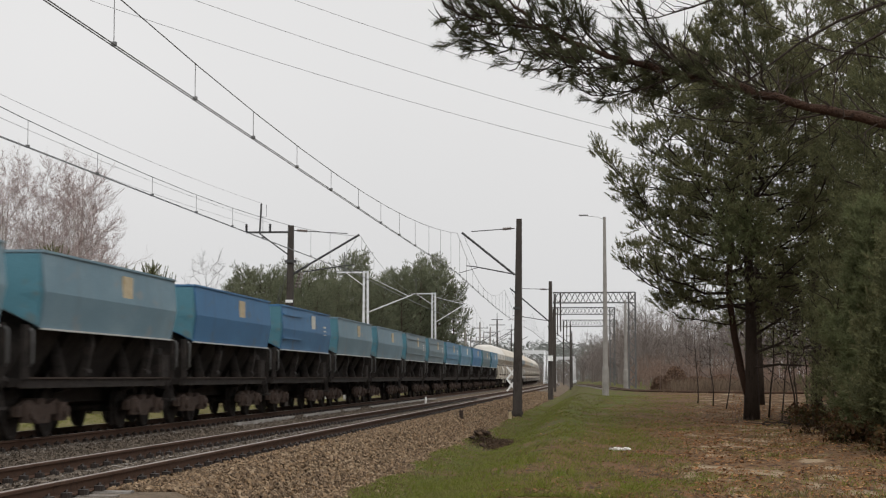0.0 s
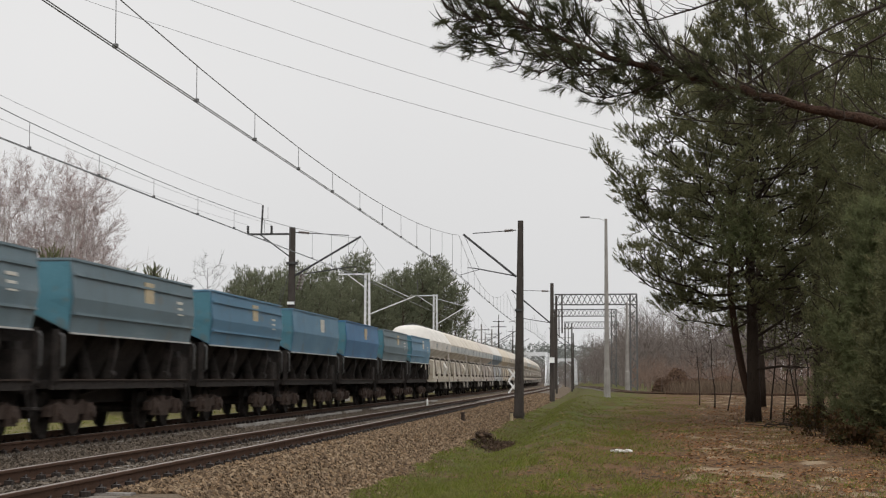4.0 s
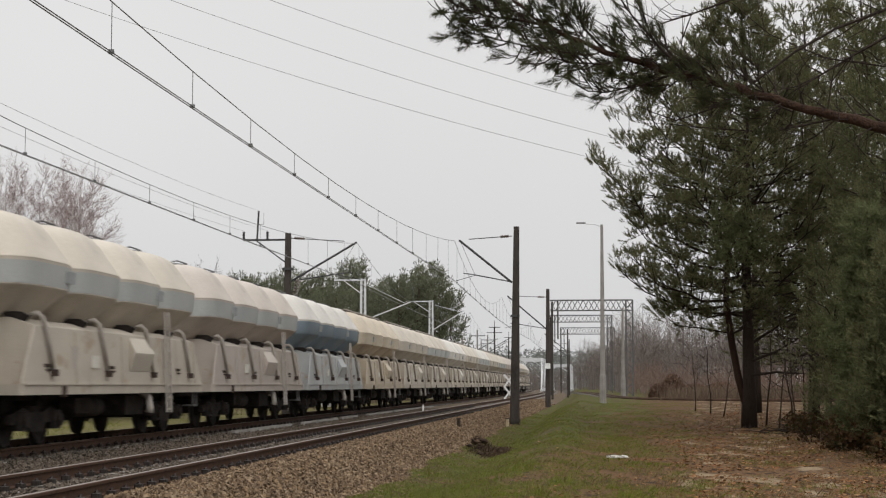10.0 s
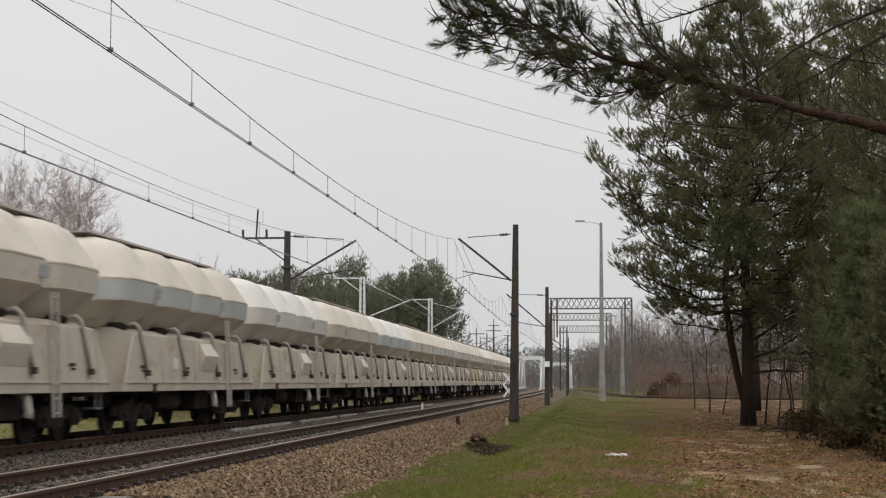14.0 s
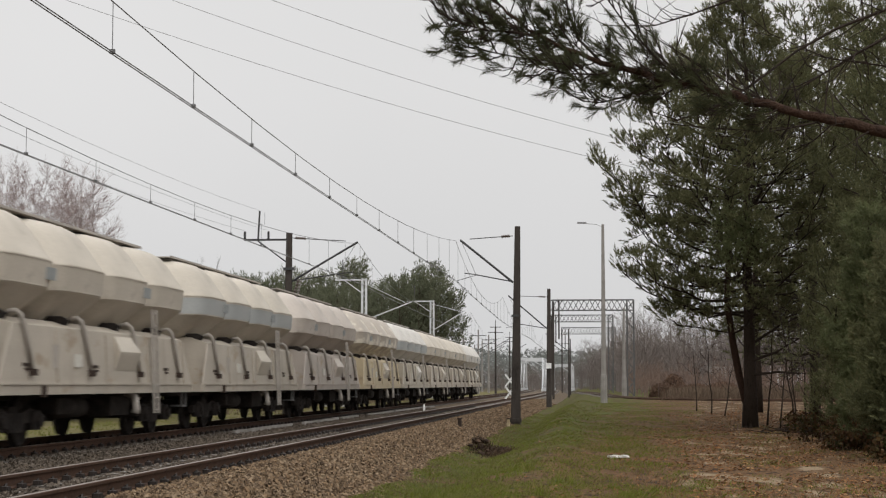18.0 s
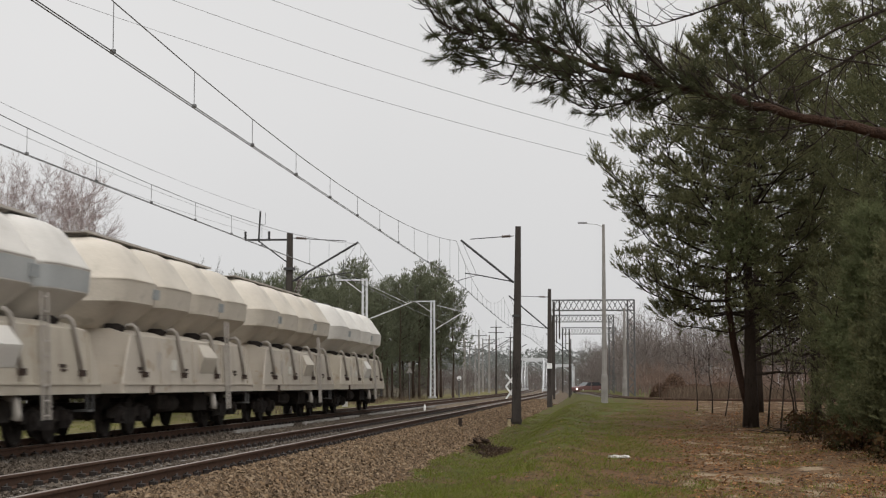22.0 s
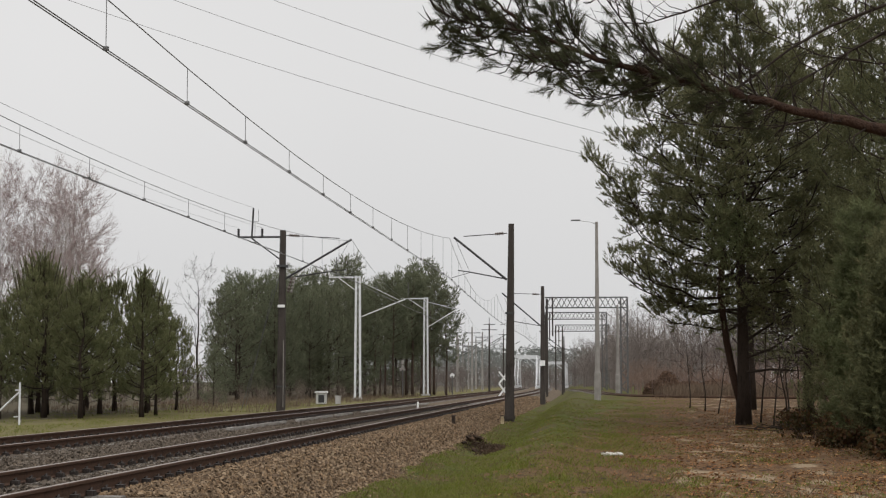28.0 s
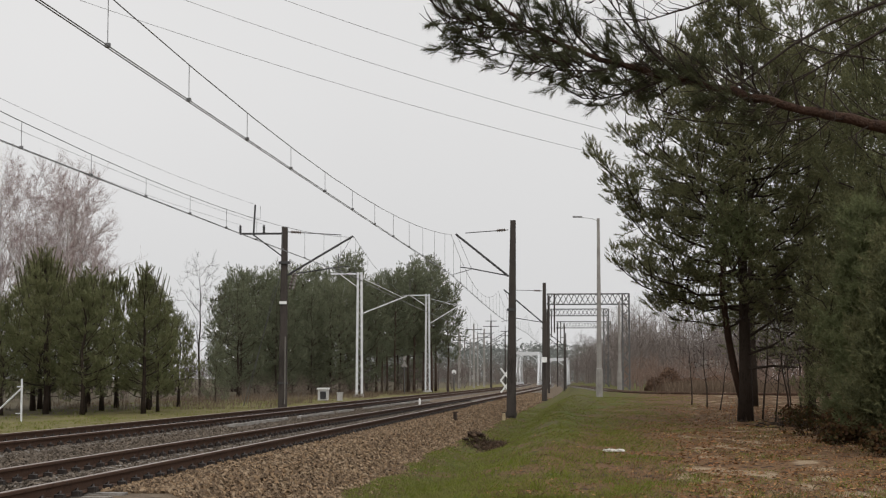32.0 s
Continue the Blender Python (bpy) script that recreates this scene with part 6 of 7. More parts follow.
for bx, by, bw, bh in ((6.1, 47.5, 0.9, 0.75), (7.0, 45, 1.0, 0.9), (5.9, 40.5, 0.6, 0.45), (6.6, 36.5, 0.9, 0.85), (6.0, 34.2, 0.6, 0.5), (7.4, 41.5, 1.0, 1.1), (6.9, 31.0, 0.9, 0.8), (6.9, 52, 1.0, 0.6)):
    bush = tagged(empty("bramble_bush", pose(bx, by, ground_z(bx, by) - 0.03)), "dark russet bramble bush in the shade of the pines", "bush", "bramble bushes")
    canes, bpos = Geo(), []
    for q in range(38):
        a, r = trng.uniform(0, 6.28), bw * math.sqrt(trng.random()) * 0.6
        o = np.array([r * math.cos(a), r * math.sin(a), 0])
        a2 = a + trng.uniform(-0.8, 0.8)
        top = o + np.array([math.cos(a2) * bw * 0.35, math.sin(a2) * bw * 0.35, bh * trng.uniform(0.5, 1.15)])
        tip = top + np.array([math.cos(a2) * bw * 0.4, math.sin(a2) * bw * 0.4, -bh * trng.uniform(0.1, 0.6)])
        canes.tube([o, (o + top) / 2 + (0, 0, 0.1), top, tip], [0.007, 0.006, 0.005, 0.003], 3, False)
        for f in trng.uniform(0.25, 1.95, 30):
            bpos.append((o + (top - o) * f if f < 1 else top + (tip - top) * (f - 1)) + trng.normal(0, 0.05, 3))
    part("cane", canes, M_TWIG, bush)
    part("foliage", Geo().stamp(leaf_v, leaf_f, placed(turns(len(bpos), trng), trng.uniform(0.035, 0.075, len(bpos)), np.array(bpos))), M_BRAMBLE, bush)
tuft_pos, tuft_dir = [], []
for i in range(400):
    x, y, h = trng.uniform(-80, 60), trng.uniform(560, 700), trng.uniform(10.0, 13.0)
    for k in range(46):
        u = trng.uniform(0, 1)
        r = (1 - u * u) * 3.4 + 0.2
        a = trng.uniform(0, 6.28)
        tuft_pos.append((x + r * math.cos(a), y + r * math.sin(a), -0.6 + u * (h + 1.6)))
        tuft_dir.append((math.cos(a), math.sin(a), 0.4))
# The haze on this forest is painted, it comes with the canopy colour.
tagged(part("distant_pines", Geo().stamp(TUFT_FAR[0], TUFT_FAR[1], placed(rot_to(np.array(tuft_dir), trng), 4.0, np.array(tuft_pos))), M_FARPINE), "distant pine forest on the horizon, haze put into its colour", "wood", kind="stuff")

M_RUSSET = island_material("russet_hedge_leaves", [(0.120, 0.072, 0.050), (0.170, 0.108, 0.074), (0.095, 0.060, 0.044), (0.190, 0.130, 0.092)], 0.85, 0.2)
for hx, hy, hw, hh in ((5.5, 125, 0.95, 1.75), (4.6, 128, 0.8, 1.1), (7.4, 131, 1.5, 1.0), (9.6, 133, 1.7, 1.15)):
    hedge = tagged(empty("russet_bush", pose(hx, hy, ground_z(hx, hy) - 0.1)), "rounded russet-leaved bush beyond the siding", "bush", "russet bushes")
    a, u = trng.uniform(0, 6.28, 2400), trng.random(2400)
    r = hw * np.sqrt(1 - u ** 2.4) * trng.uniform(0.75, 1.05, 2400)
    hp = np.stack([r * np.cos(a), r * np.sin(a), u * hh * trng.uniform(0.85, 1.05, 2400)], 1)
    stems = Geo()
    for q in range(24):
        stems.tube([(hp[q][0] * 0.2, hp[q][1] * 0.2, 0), tuple(hp[q] * 0.95 + (0, 0, 0.1))], [0.02, 0.006], 4, False)
    part("stem", stems, M_TWIG, hedge)
    part("foliage", Geo().stamp(leaf_v, leaf_f, placed(turns(2400, trng), trng.uniform(0.05, 0.10, 2400), hp)), M_RUSSET, hedge)
shed = tagged(empty("shed", pose(16.2, 226, 0, 0, 0, -12)), "small pale rendered shed behind the bare trees", "shed")
part("wall", Geo().box((0, 0, 1.7), (3.0, 2.6, 3.6)), M_CONCRETE, shed)
part("roof", Geo().loft([[(-1.7, y, 3.5), (0, y, 4.15), (1.7, y, 3.5), (1.7, y, 3.42), (0, y, 4.05), (-1.7, y, 3.42)] for y in (-1.5, 1.5)]), M_STAINED, shed)
part("door", Geo().box((0.6, -1.32, 1.0), (0.9, 0.05, 2.0)), M_GREYSTEEL, shed)

# van that turns at the far level crossing
M_CAR = material("dull_red_car_paint", [(0.085, 0.034, 0.030), (0.12, 0.050, 0.044)], 3, 0.5, 0.0, 0)
M_PANE = material("dark_car_glass", [(0.02, 0.022, 0.025), (0.03, 0.032, 0.035)], 3, 0.1, 0, 0)
M_BEAM = bpy.data.materials.new("lit_headlight")
M_BEAM.use_nodes = True
M_BEAM.node_tree.nodes["Principled BSDF"].inputs["Emission Color"].default_value = (1.0, 0.93, 0.82, 1)
M_BEAM.node_tree.nodes["Principled BSDF"].inputs["Emission Strength"].default_value = 30.0
car = tagged(empty("van", pose(-4.5, 300, 0.12, 0, 0, 84)), "dull red van with lit headlights at the far crossing", "van")
car.scale = (1.4, 1.4, 1.4)
part("body", Geo().loft([[(x * k, y, z) for x, z in ((-0.86, 0.25), (-0.88, 0.6), (-0.80, h), (0.80, h), (0.88, 0.6), (0.86, 0.25))] for y, h, k in ((-2.1, 0.66, 0.92), (-1.95, 0.80, 0.98), (-1.0, 0.94, 1.0), (1.9, 0.96, 1.0), (2.05, 0.80, 0.95))]), M_CAR, car)
part("cabin", Geo().loft([[(-0.78, -0.95, 0.92), (0.78, -0.95, 0.92), (0.80, 1.8, 0.94), (-0.80, 1.8, 0.94)], [(-0.62, -0.25, 1.42), (0.62, -0.25, 1.42), (0.62, 1.35, 1.42), (-0.62, 1.35, 1.42)]]), M_PANE, car)
part("roof", Geo().box((0, 0.55, 1.44), (1.26, 1.62, 0.05), chamfer=0.1), M_CAR, car)
for sx in (-1, 1):
    part("headlight", Geo().tube([(sx * 0.58, -2.06, 0.52), (sx * 0.58, -2.105, 0.52)], [0.11, 0.10], 12), M_BEAM, car, "glowing headlight")
    for sy in (-1.3, 1.35):
        wh = part("wheel", Geo().tube([(sx * 0.62, sy, 0.31), (sx * 0.86, sy, 0.31)], 0.31, 14), M_BLACK, car)
        part("rim", Geo().tube([(sx * 0.85, sy, 0.31), (sx * 0.875, sy, 0.31)], 0.19, 12), M_GALV, wh)

# ------------------------------------------------------------------ overhanging bough of a near pine
near_pine = tagged(empty("pine_tree", pose(3.3, 11.0, ground_z(3.3, 11))), "near Scots pine with a reddish bough hanging over the verge", "tree")
npz = ground_z(3.3, 11)
part("trunk", Geo().tube([(0, 0, -0.1), (0.02, 0, 2), (-0.03, 0, 4), (0, 0, 6.5), (0, 0, 9)], [0.24, 0.2, 0.18, 0.15, 0.1], 12), M_BARK_RED, near_pine, "", True)
PIV = Vector((2.72, 11.0, 2.49))
BOUGH = [(2.72, 0.0, 2.49), (1.88, 0.0, 2.735), (1.455, 0.02, 2.84), (1.02, 0.03, 2.945), (0.66, 0.0, 3.03), (0.30, -0.02, 3.12), (-0.025, 0.0, 3.235), (-0.314, 0.02, 3.36), (-0.52, 0.0, 3.50), (-0.66, 0.0, 3.64), (-0.80, 0.0, 3.78)]
bp = [np.array((x - PIV.x, y, z - PIV.z)) for x, y, z in BOUGH]
fine_path, fine_rad = [], []
br = [0.050, 0.039, 0.034, 0.030, 0.026, 0.021, 0.017, 0.013, 0.010, 0.007, 0.005]
brng = np.random.default_rng(8)
for i in range(10):
    for f in (0.0, 0.25, 0.5, 0.75):
        fine_path.append(tuple(bp[i] + (bp[i + 1] - bp[i]) * f + brng.normal(0, 0.008, 3)))
        fine_rad.append((br[i] + (br[i + 1] - br[i]) * f) * brng.uniform(0.80, 1.22))
bough = part("bough", Geo().tube([(0.62, 0.0, -0.35)] + fine_path + [tuple(bp[10])], [0.10] + fine_rad + [0.004], 10), M_BARK_RED, near_pine, "reddish overhanging bough", True)
bough.matrix_basis = pose(PIV.x - 3.3, 0, PIV.z - npz)
nrng = np.random.default_rng(21)
twigs, tpos, tdir = Geo(), [], []


def spray(p, d, ln, r, lev):
    """Crooked twig that forks; its last shoots are bottle-brushes of needles that turn upwards."""
    bow = nrng.normal(0, 0.13 * ln, 3)
    q = p + d * ln * 0.35 + bow * 0.7
    w = p + d * ln * 0.7 + bow + np.array([0, 0, 0.03 * ln])
    e = w + (d * 0.3 + np.array([-0.04, 0, 0.16])) * ln
    twigs.tube([p, q, w, e], [r, r * 0.85, r * 0.7, r * 0.5], 4, False)
    if lev == 0:
        if nrng.random() < 0.30:
            return
        for f in (0.2, 0.55, 0.9):
            tpos.append(q + (e - q) * f)
            tdir.append((e - q) / ln + nrng.normal(0, 0.16, 3))
        return
    for j in range(2 + lev):
        f = nrng.uniform(0.25, 1.0)
        b = p + (q - p) * f * 2 if f < 0.5 else q + (w - q) * (f - 0.5) * 2
        nd = d + nrng.normal(0, 0.60, 3) * (1, 0.8, 0.9) + np.array([-0.15, 0, 0.02])
        nd /= np.linalg.norm(nd)
        spray(b, nd, ln * nrng.uniform(0.42, 0.72), r * 0.62, lev - 1)


def shoots_along(spine, first, last, count, reach, keep, forks=2):
    """Sprays along a branch, above and below it in turn."""
    for k in range(count):
        u = first + (last - first) * (k + nrng.uniform(0, 1)) / count
        i = min(len(spine) - 2, int(u))
        p = spine[i] + (spine[i + 1] - spine[i]) * (u - i)
        ahead = spine[i + 1] - spine[i]
        ahead = ahead / np.linalg.norm(ahead)
        up = (-0.5, 0.95, 0.45, -0.75, 0.7)[k % 5] * nrng.uniform(0.6, 1.2)
        if nrng.random() > keep(u, up):
            continue
        d = ahead * nrng.uniform(0.5, 1.0) + np.array([0, nrng.uniform(-0.6, 0.6), up])
        spray(p, d / np.linalg.norm(d), reach * nrng.uniform(0.7, 1.25) * (0.9 if up < 0 else 1.25), 0.0055, forks)


shoots_along(bp, 2.4, 5.2, 28, 0.24, lambda u, up: 0.8 if up < 0 else 0.5)
shoots_along(bp, 5.2, 9.6, 24, 0.20, lambda u, up: 0.85)
# side branches that droop from the bough's outer end and turn up at their tips
for rows, n_side, r_side in (([(-0.35, 0.0, 3.375), (-0.52, -0.05, 3.40), (-0.69, -0.06, 3.41), (-0.86, -0.05, 3.46), (-1.02, -0.04, 3.54)], 22, 0.011), ([(-0.12, 0.03, 3.27), (-0.30, 0.10, 3.25), (-0.48, 0.12, 3.26), (-0.76, 0.12, 3.32), (-0.98, 0.10, 3.38)], 20, 0.009),
                             ([(0.20, 0.0, 3.15), (0.02, -0.12, 3.10), (-0.16, -0.16, 3.10), (-0.34, -0.16, 3.14)], 15, 0.008), ([(0.42, 0.0, 3.08), (0.22, 0.15, 3.00), (0.06, 0.2, 2.97), (-0.06, 0.22, 2.98)], 13, 0.008),
                             ([(0.05, 0.0, 3.21), (-0.10, 0.08, 3.38), (-0.16, 0.1, 3.56), (-0.20, 0.1, 3.75)], 16, 0.010), ([(0.60, 0.0, 3.04), (0.40, -0.1, 3.22), (0.22, -0.1, 3.42), (0.08, -0.1, 3.62)], 14, 0.010)):
    spine = [np.array((x - PIV.x, y, z - PIV.z)) for x, y, z in rows]
    part("side_branch", Geo().tube([tuple(q) for q in spine], [r_side * (1 - 0.18 * k) for k in range(len(spine))], 6), M_TWIG, bough)
    shoots_along(spine, 0.5, len(spine) - 1.02, n_side, 0.15, lambda u, up: 0.8, 1)
for k in range(58):
    u = nrng.uniform(0.3, 5.5)
    i = int(u)
    o = bp[i] + (bp[i + 1] - bp[i]) * (u - i)
    d = np.array([nrng.uniform(-0.9, 0.35), nrng.uniform(-0.5, 0.5), nrng.choice([-0.5, 0.8, 1.0]) * nrng.uniform(0.3, 1.0)]) * nrng.uniform(0.18, 0.50)
    m = o + d * 0.5 + nrng.normal(0, 0.03, 3)
    e = o + d + nrng.normal(0, 0.03, 3)
    twigs.tube([o, m, e], [0.006, 0.0045, 0.002], 4, False)
    for q in range(3):
        twigs.tube([m, m + (d * 0.4 + nrng.normal(0, 0.08, 3))], [0.003, 0.0015], 3, False)
part("twig_spray", twigs, M_TWIG, bough)
tpos, tdir = np.array(tpos), np.array(tdir)
part("foliage", Geo().stamp(TUFT_NEAR[0], TUFT_NEAR[1], placed(rot_to(tdir, nrng), nrng.uniform(0.8, 1.2, len(tpos)), tpos)), M_NEEDLE_NEAR, bough, "dark green paired needles")
# bare dead branches crossing behind it
for pts, r in (([(2.75, 11.5, 3.92), (1.996, 11.5, 3.661), (1.626, 11.5, 3.525), (1.36, 11.5, 3.374), (1.016, 11.5, 3.128), (0.787, 11.5, 2.985), (0.519, 11.5, 2.895)], 0.014), ([(2.7, 11.8, 3.80), (2.044, 11.8, 3.529), (1.82, 11.8, 3.426), (1.586, 11.8, 3.271), (1.352, 11.8, 3.136)], 0.016),
               ([(1.60, 11.2, 2.86), (1.439, 11.3, 2.859), (1.143, 11.3, 2.799), (0.771, 11.3, 2.812), (0.398, 11.3, 2.866)], 0.009), ([(1.9, 11.4, 4.1), (0.864, 11.4, 3.711), (0.655, 11.4, 3.61), (0.408, 11.4, 3.545), (0.046, 11.4, 3.533)], 0.010),
               ([(1.35, 11.6, 2.98), (0.956, 11.7, 3.164), (0.726, 11.7, 3.326), (0.379, 11.7, 3.55), (0.2, 11.7, 3.75)], 0.009), ([(2.7, 11.7, 3.35), (2.0, 11.7, 3.30), (1.6, 11.7, 3.36), (1.2, 11.7, 3.52), (0.95, 11.7, 3.75)], 0.008)):
    g = Geo()
    pts = [np.array((x - 3.3, y - 11.0, z - npz)) for x, y, z in pts]
    g.tube([tuple(q + nrng.normal(0, 0.008, 3)) for q in pts], [r * (1 - 0.75 * k / (len(pts) - 1)) for k in range(len(pts))], 6)
    for q in range(16):
        i = int(nrng.integers(1, len(pts) - 1))
        o = pts[i] + (pts[i + 1] - pts[i]) * nrng.random()
        d = (pts[i + 1] - pts[i]) * nrng.uniform(0.3, 0.9) + nrng.normal(0, 0.16, 3)
        g.tube([tuple(o), tuple(o + d * 0.5 + nrng.normal(0, 0.02, 3)), tuple(o + d + (0, 0, 0.04))], [r * 0.35, r * 0.25, r * 0.12], 4, False)
    part("dead_branch", g, M_TWIG, near_pine, "bare grey dead branch with twigs")

# ------------------------------------------------------------------ ground cover
blade_v = [(-0.5, 0, 0), (0.5, 0, 0), (0.25, 0.25, 0.6), (0.1, 0.7, 1.0)]
blade_f = [(0, 1, 2), (0, 2, 3)]


def on_ground(n, x0, x1, y0, y1, mask=None, power=1.5):
    y = y0 + (y1 - y0) * trng.random(n) ** power
    x = trng.uniform(x0, x1, n)
    if mask is not None:
        k = np.array([mask(a, b) for a, b in zip(x, y)])
        x, y = x[k], y[k]
    return np.stack([x, y, [ground_z(a, b) for a, b in zip(x, y)]], 1)


def patchy(a, b, cut, seed):
    return noise.noise(Vector((a * 0.55, b * 0.3, seed))) + 0.35 * noise.noise(Vector((a * 2.2, b * 1.1, seed + 3))) > cut


def blades(name, pts, mat, hmin, hmax, wide, label, flop=1.0):
    k = len(pts)
    a = trng.uniform(0, 6.28, k)
    h, w = trng.uniform(hmin, hmax, k), trng.uniform(0.6, 1.2, k) * wide
    lean = trng.uniform(0.5, 1.6, k) * flop
    c, s, o = np.cos(a), np.sin(a), np.zeros(k)
    rot = np.stack([np.stack([c * w, -s * h * lean, o], 1), np.stack([s * w, c * h * lean, o], 1), np.stack([o, o, h], 1)], 1)
    tagged(part(name, Geo().stamp(blade_v, blade_f, np.concatenate([rot, pts[:, :, None]], 2)), mat), label, "grass", kind="stuff")


def verge(a, b):
    """How far inside the grass a place lies."""
    return 0.5 + 0.06 * (b - 22) - a + 1.8 * noise.noise(Vector((a * 0.5, b * 0.25, 3))) + 0.9 * noise.noise(Vector((a * 1.7, b * 0.9, 8)))


blades("grass", on_ground(150000, -4.2, 6.0, 22.5, 100, lambda a, b: verge(a, b) > trng.uniform(-0.6, 0.8) and patchy(a * 1.5, b, -0.15 + trng.uniform(-0.18, 0.18), 1), 2.0), M_GRASS, 0.02, 0.055, 0.009, "short green grass on the verge")
blades("swale_grass", on_ground(80000, -3.75, -0.6, 22.5, 95, lambda a, b: a < -1.9 + 1.1 * noise.noise(Vector((a * 0.8, b * 0.35, 71))) + trng.normal(0, 0.25) and patchy(a * 1.5, b, -0.12 + trng.uniform(-0.3, 0.1), 51), 2.0), M_SWALE, 0.02, 0.05, 0.010, "smooth mossy grass in the shallow ditch")
blades("ditch_weeds", on_ground(9000, -3.6, -0.4, 24, 85, lambda a, b: patchy(a * 3.0, b * 1.6, 0.52, 61)), M_GRASS, 0.07, 0.17, 0.016, "dark weeds standing in the ditch grass", 0.6)
blades("grass_tussocks", on_ground(60000, -4.2, 5.0, 22.5, 80, lambda a, b: verge(a, b) > -0.5 and patchy(a * 1.6, b * 1.6, 0.30, 21)), M_GRASS, 0.03, 0.085, 0.009, "longer grass tussocks on the verge")
blades("dry_grass", on_ground(20000, -3.9, 9.0, 22.5, 100, lambda a, b: patchy(a, b, 0.10, 7)), M_DRYGRASS, 0.03, 0.11, 0.006, "dry straw-coloured grass among the leaves")
blades("leaf_stalks", on_ground(10000, 0.2, 8.5, 22.5, 60, lambda a, b: patchy(a, b, -0.05, 12)), M_LEAF, 0.02, 0.05, 0.016, "upturned dead leaves and stalks")
blades("far_verge_grass", on_ground(22000, -24, -14.2, 40, 100, lambda a, b: patchy(a, b, 0.02, 4)), M_GRASS, 0.03, 0.09, 0.014, "grass strip beyond the far track")
blades("tall_dry_grass", on_ground(8000, 3.6, 16, 103, 122, lambda a, b: patchy(a, b, 0.0, 31) and a > 4.6 + 2.5 * noise.noise(Vector((a * 0.7, b * 0.4, 5))), 1.0), M_TALLGRASS, 0.30, 0.95, 0.03, "tall russet dry grass beyond the siding", 0.3)
blades("litter_grass", on_ground(32000, -0.5, 8.0, 22.5, 62, lambda a, b: patchy(a * 1.3, b * 1.2, 0.16 + trng.uniform(-0.1, 0.1), 41), 1.6), M_GRASS, 0.02, 0.06, 0.008, "thin grass growing through the leaf litter")
blades("pine_wood_fringe", on_ground(16000, -26, -14.6, 72, 150, lambda a, b: patchy(a, b, 0.0, 33), 1.0), M_TALLGRASS, 0.10, 0.36, 0.022, "dry brown grass at the foot of the pines", 0.3)
lp = on_ground(32000, -1.8, 9.5, 22.5, 80, lambda a, b: (verge(a, b) < trng.uniform(-0.4, 1.0) and patchy(a, b, -0.22, 14)) or trng.random() < 0.07, 1.4)
k = len(lp)
lrot = turns(k, trng)
flat = np.tile(np.eye(3), (k, 1, 1))
a = trng.uniform(0, 6.28, k)
flat[:, 0, 0], flat[:, 0, 1], flat[:, 1, 0], flat[:, 1, 1] = np.cos(a), -np.sin(a), np.sin(a), np.cos(a)
mixr = flat * 0.8 + lrot * 0.35
lp[:, 2] += 0.012
tagged(part("fallen_leaves", Geo().stamp(leaf_v, leaf_f, placed(mixr, trng.uniform(0.02, 0.065, k), lp)), M_LEAF), "scattered brown and tan fallen leaves", "leaves", kind="stuff")

# dark clods, litter, brush heap
stray = on_ground(3800, -3.9, -2.6, 22.5, 75, lambda a, b: trng.random() < (-2.6 - a) ** 2 * 0.6)
tagged(part("stray_stones", Geo().stamp(stone_v, stone_f, placed(turns(len(stray), trng), trng.uniform(0.02, 0.045, len(stray)), stray)), M_STONE), "stray ballast stones lying in the grass", "gravel", kind="stuff")
clod = tagged(empty("soil_heap", pose(-2.95, 47, ground_z(-2.95, 47))), "dark overturned heap of soil and dead roots in the grass", "heap")
M_SOIL = material("dark_wet_soil", [(0.018, 0.013, 0.010), (0.055, 0.036, 0.026)], 12, 0.95, 0, 0.8, 50)
M_ROOT = material("brown_dead_roots", [(0.045, 0.030, 0.020), (0.11, 0.072, 0.046)], 9, 0.95, 0, 0.3)


def heap(x, y):
    return 0.50 * math.exp(-((x + 0.35) / 0.34) ** 2 - (y / 0.9) ** 2) + 0.10 * math.exp(-((x - 0.3) / 0.5) ** 2 - (y / 1.6) ** 2)


for i in range(46):
    x, y = trng.normal(-0.1, 0.5), trng.normal(0, 1.3)
    q = trng.uniform(0.04, 0.13)
    vv = stone_v * (q, q * 1.2, q * 0.9) * trng.uniform(0.7, 1.3, (8, 1))
    part("clod", Geo().raw(vv + (x, y, q * 0.25 + heap(x, y) * 0.8), stone_f), M_SOIL if i % 2 else M_ROOT, clod)
for mat, n_roots in ((M_SOIL, 900), (M_ROOT, 1100)):
    g = Geo()
    for i in range(n_roots):
        x, y = trng.normal(-0.15 if mat == M_SOIL else 0.3, 0.45), trng.normal(0, 1.4)
        z = heap(x, y) * trng.random()
        d = trng.normal(0, 1, 3) * (1, 1, 0.6) + (0, 0, 0.5)
        g.tube([(x, y, z), tuple(np.array((x, y, z + 0.04)) + d * 0.08)], [0.008, 0.003], 3, False)
    tagged(part("root_mat", g, mat, clod), kind="stuff")
M_SHEET = material("dirty_white_plastic", [(0.34, 0.32, 0.28), (0.50, 0.48, 0.44)], 6, 0.5, 0, 0.1)
lit = tagged(empty("plastic_sheet", pose(0.42, 37.4, ground_z(0.42, 37.4) + 0.02, 0, 0, 8)), "crumpled white plastic sheet lying on the grass", "litter")
rows = []
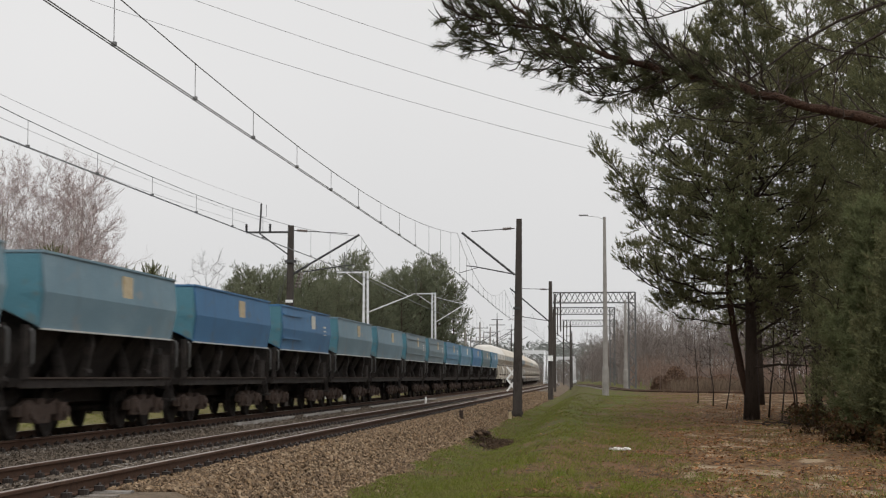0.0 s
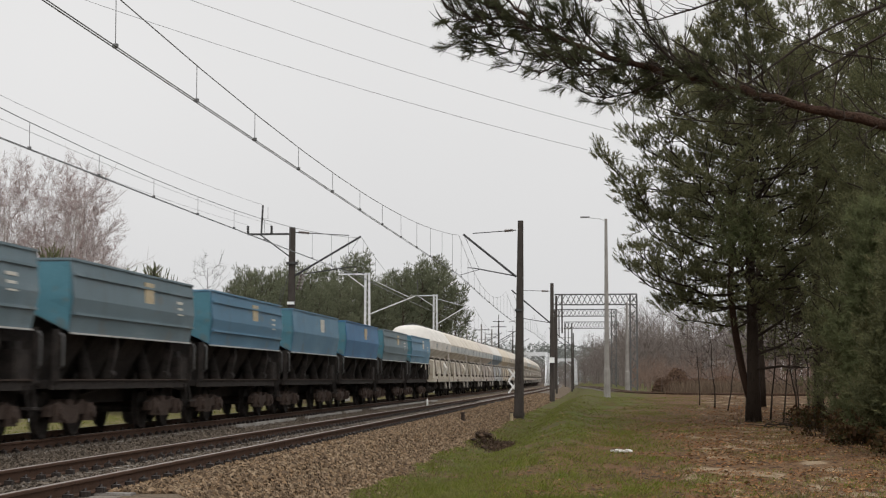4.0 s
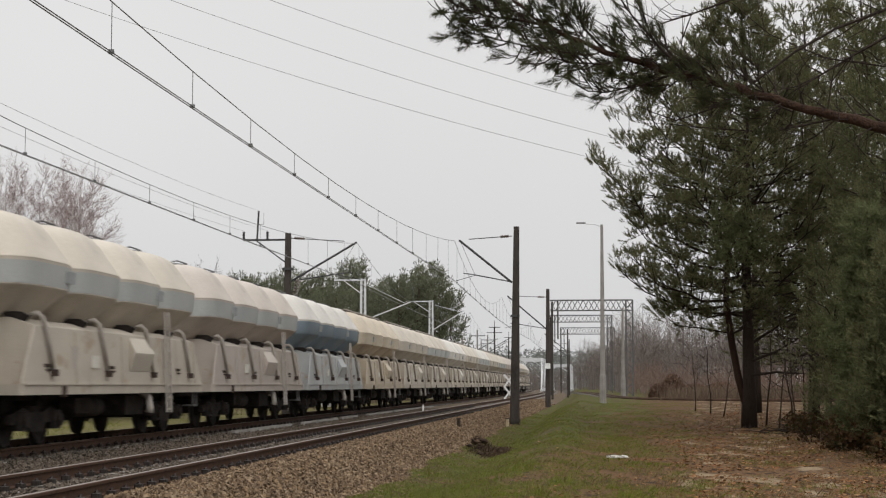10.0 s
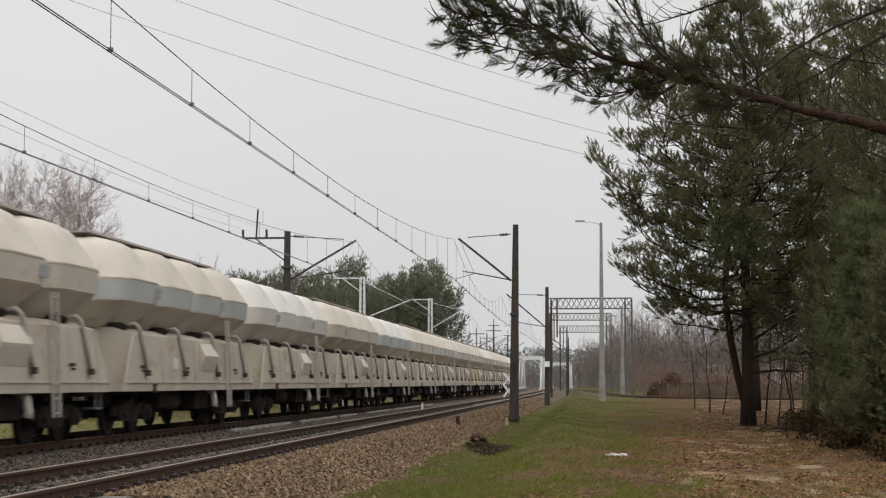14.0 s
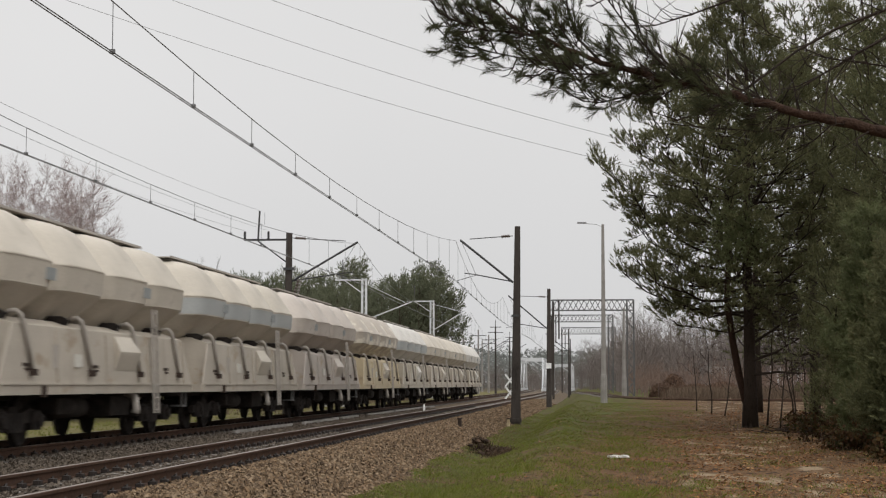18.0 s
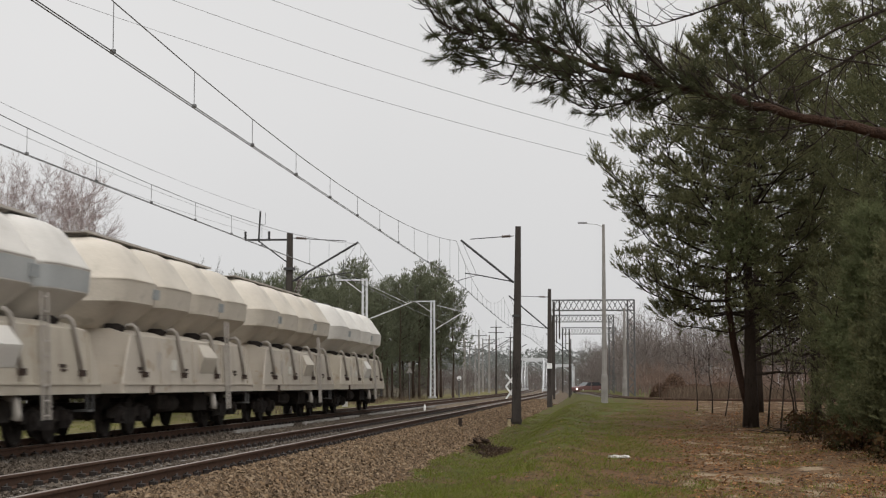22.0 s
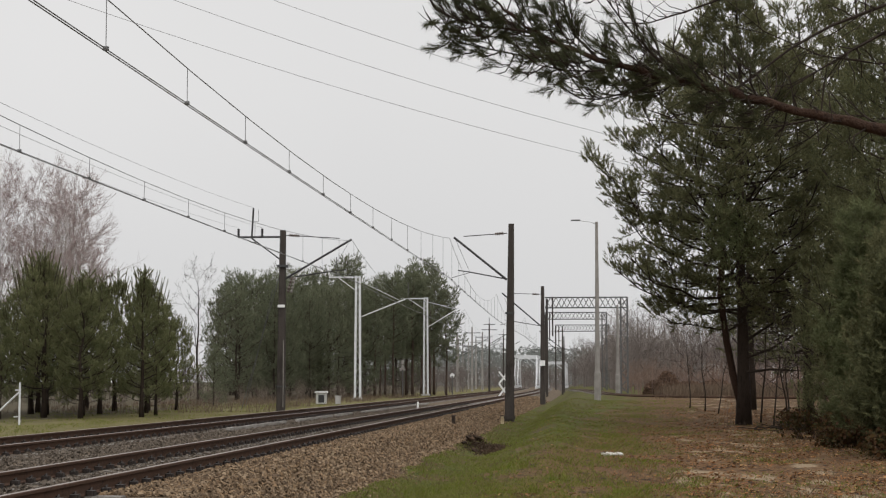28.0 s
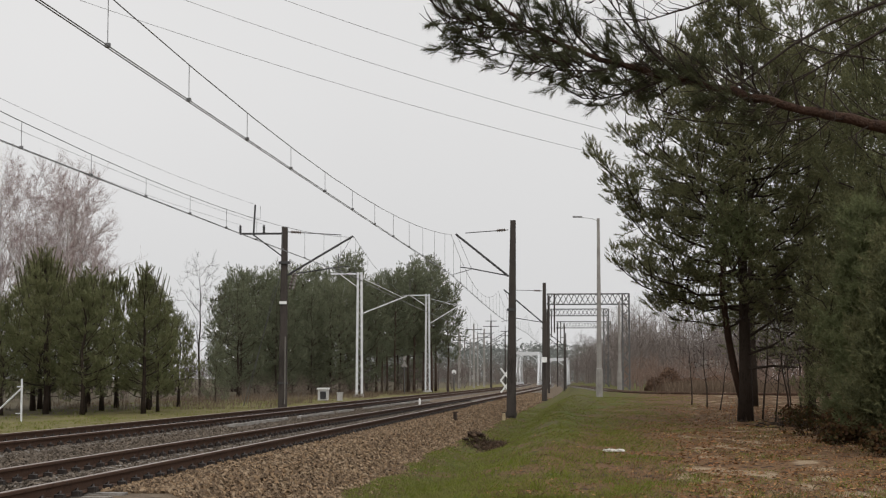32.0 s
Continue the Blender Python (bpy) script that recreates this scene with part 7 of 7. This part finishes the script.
for j in range(4):
    rows.append([(-0.21 + 0.07 * i + 0.02 * (j % 2), -0.30 + 0.2 * j, 0.022 * math.sin(i * 1.9 + j * 1.3) + 0.03) for i in range(7)] + [(-0.21 + 0.07 * i, -0.30 + 0.2 * j, 0.0) for i in range(6, -1, -1)])
part("sheet", Geo().loft(rows), M_SHEET, lit)
brush = tagged(empty("brush_heap", pose(6.9, 54, ground_z(6.9, 54))), "dark heap of dead brushwood under the pines", "brushwood")
g = Geo()
for i in range(420):
    x, y = trng.normal(0.3, 0.75), trng.normal(0, 0.8)
    z = abs(trng.normal(0, 0.22)) * max(0.1, 1.3 - abs(x))
    a = trng.uniform(0, 6.28)
    ln = trng.uniform(0.3, 1.0)
    g.tube([(x, y, z), (x + math.cos(a) * ln, y + math.sin(a) * ln, max(0.02, z + trng.uniform(-0.15, 0.25)))], [0.016, 0.006], 4, False)
tagged(part("brushwood", g, M_TWIG, brush), kind="stuff")
dry = bare_tree(trng, 0.7, 0.8, 1, 0.010, 0.6, "dry_weed", "dry russet weed standing in the leaf litter", M_BROWN_SCRUB, M_LEAF, "dry weeds", 0.5)
for i, (x, y, s) in enumerate([(4.55, 58, 1.5), (4.7, 58.6, 1.2), (4.4, 57.5, 1.0), (3.4, 43, 0.5), (4.9, 44, 0.6), (1.6, 30.5, 0.35), (5.9, 46, 0.8), (6.4, 43, 0.9)]):
    ob = dry if i == 0 else copy_thing(dry, pose(0, 0, 0))
    ob.matrix_world = pose(x, y, ground_z(x, y), 0, 0, i * 50) @ Matrix.Scale(s, 4)


# ------------------------------------------------------------------ what moves
# wind on the overhanging bough: seconds, sideways and downward steps at the twig ends
WIND = [(0, 9, -3), (1, 8, -4), (2, 8, -4), (3, 6, -5), (4, 5, -4), (5.5, 4, -4), (6.5, 6, -10), (7.5, 5, -14), (8, -1, -15), (8.5, -6, -18), (9, -4, -14), (9.5, 3, -11), (10, -3, -29), (10.5, -16, -61), (11, -14, -42),
        (11.5, 3, -14), (12, 10, -8), (12.5, -4, -35), (13, -15, -37), (13.5, -12, -17), (14, 0, -15), (14.5, 6, -20), (15.5, -8, -22), (16.5, -20, -24), (17, -3, -31), (17.5, -2, -21), (18, -14, -6), (18.5, -17, 3), (19, -12, -3),
        (19.5, -12, -14), (20, -11, -101), (20.5, -17, -82), (21, -24, -9), (21.5, -22, 16), (22, -12, 8), (22.5, -4, -26), (23, 1, -28), (23.5, 12, -22), (24, 22, -33), (24.5, 18, -20), (25, 2, 33), (25.5, -9, 46),
        (26.5, 6, 4), (27.5, 5, 3), (28, -3, -7), (28.5, -7, -50), (29, -6, -68), (29.5, -17, -29), (30, -3, -7), (30.5, -4, -16), (31, -6, -22), (31.5, 0, -10), (32, 0, 0)]


def motions():
    for wg, y0 in TRAIN:
        rows = []
        for k in range(33):
            t = k * 1.0
            y = y0 - travelled(t)
            rows.append((t, pose(LT + bend(y), y, 0, 0, 0, -swing(y))))
        walk(wg, rows)
    z = ground_z(-4.2, 300) + 0.02
    walk(car, [(0, pose(22, 306, z, 0, 0, -97)), (19.0, pose(22, 306, z, 0, 0, -97)), (21.6, pose(1.2, 305.5, z, 0, 0, -82)), (22.5, pose(-3.9, 302.5, z, 0, 0, -12)), (24.9, pose(-4.2, 297, z, 0, 0, 2)), (25.25, pose(-3.9, 296, z, 0, 0, 62)),
               (26.2, pose(0.5, 294.5, z, 0, 0, 88)), (27.4, pose(12, 294.5, z, 0, 0, 96)), (32, pose(24, 295.5, z, 0, 0, 96))])
    rest = bough.matrix_basis.translation.copy()
    walk(bough, [(t, pose(rest.x + 0.0018 * a, rest.y, rest.z, 0, -b / 900 * 57.3, 0)) for t, a, b in WIND])


motions()
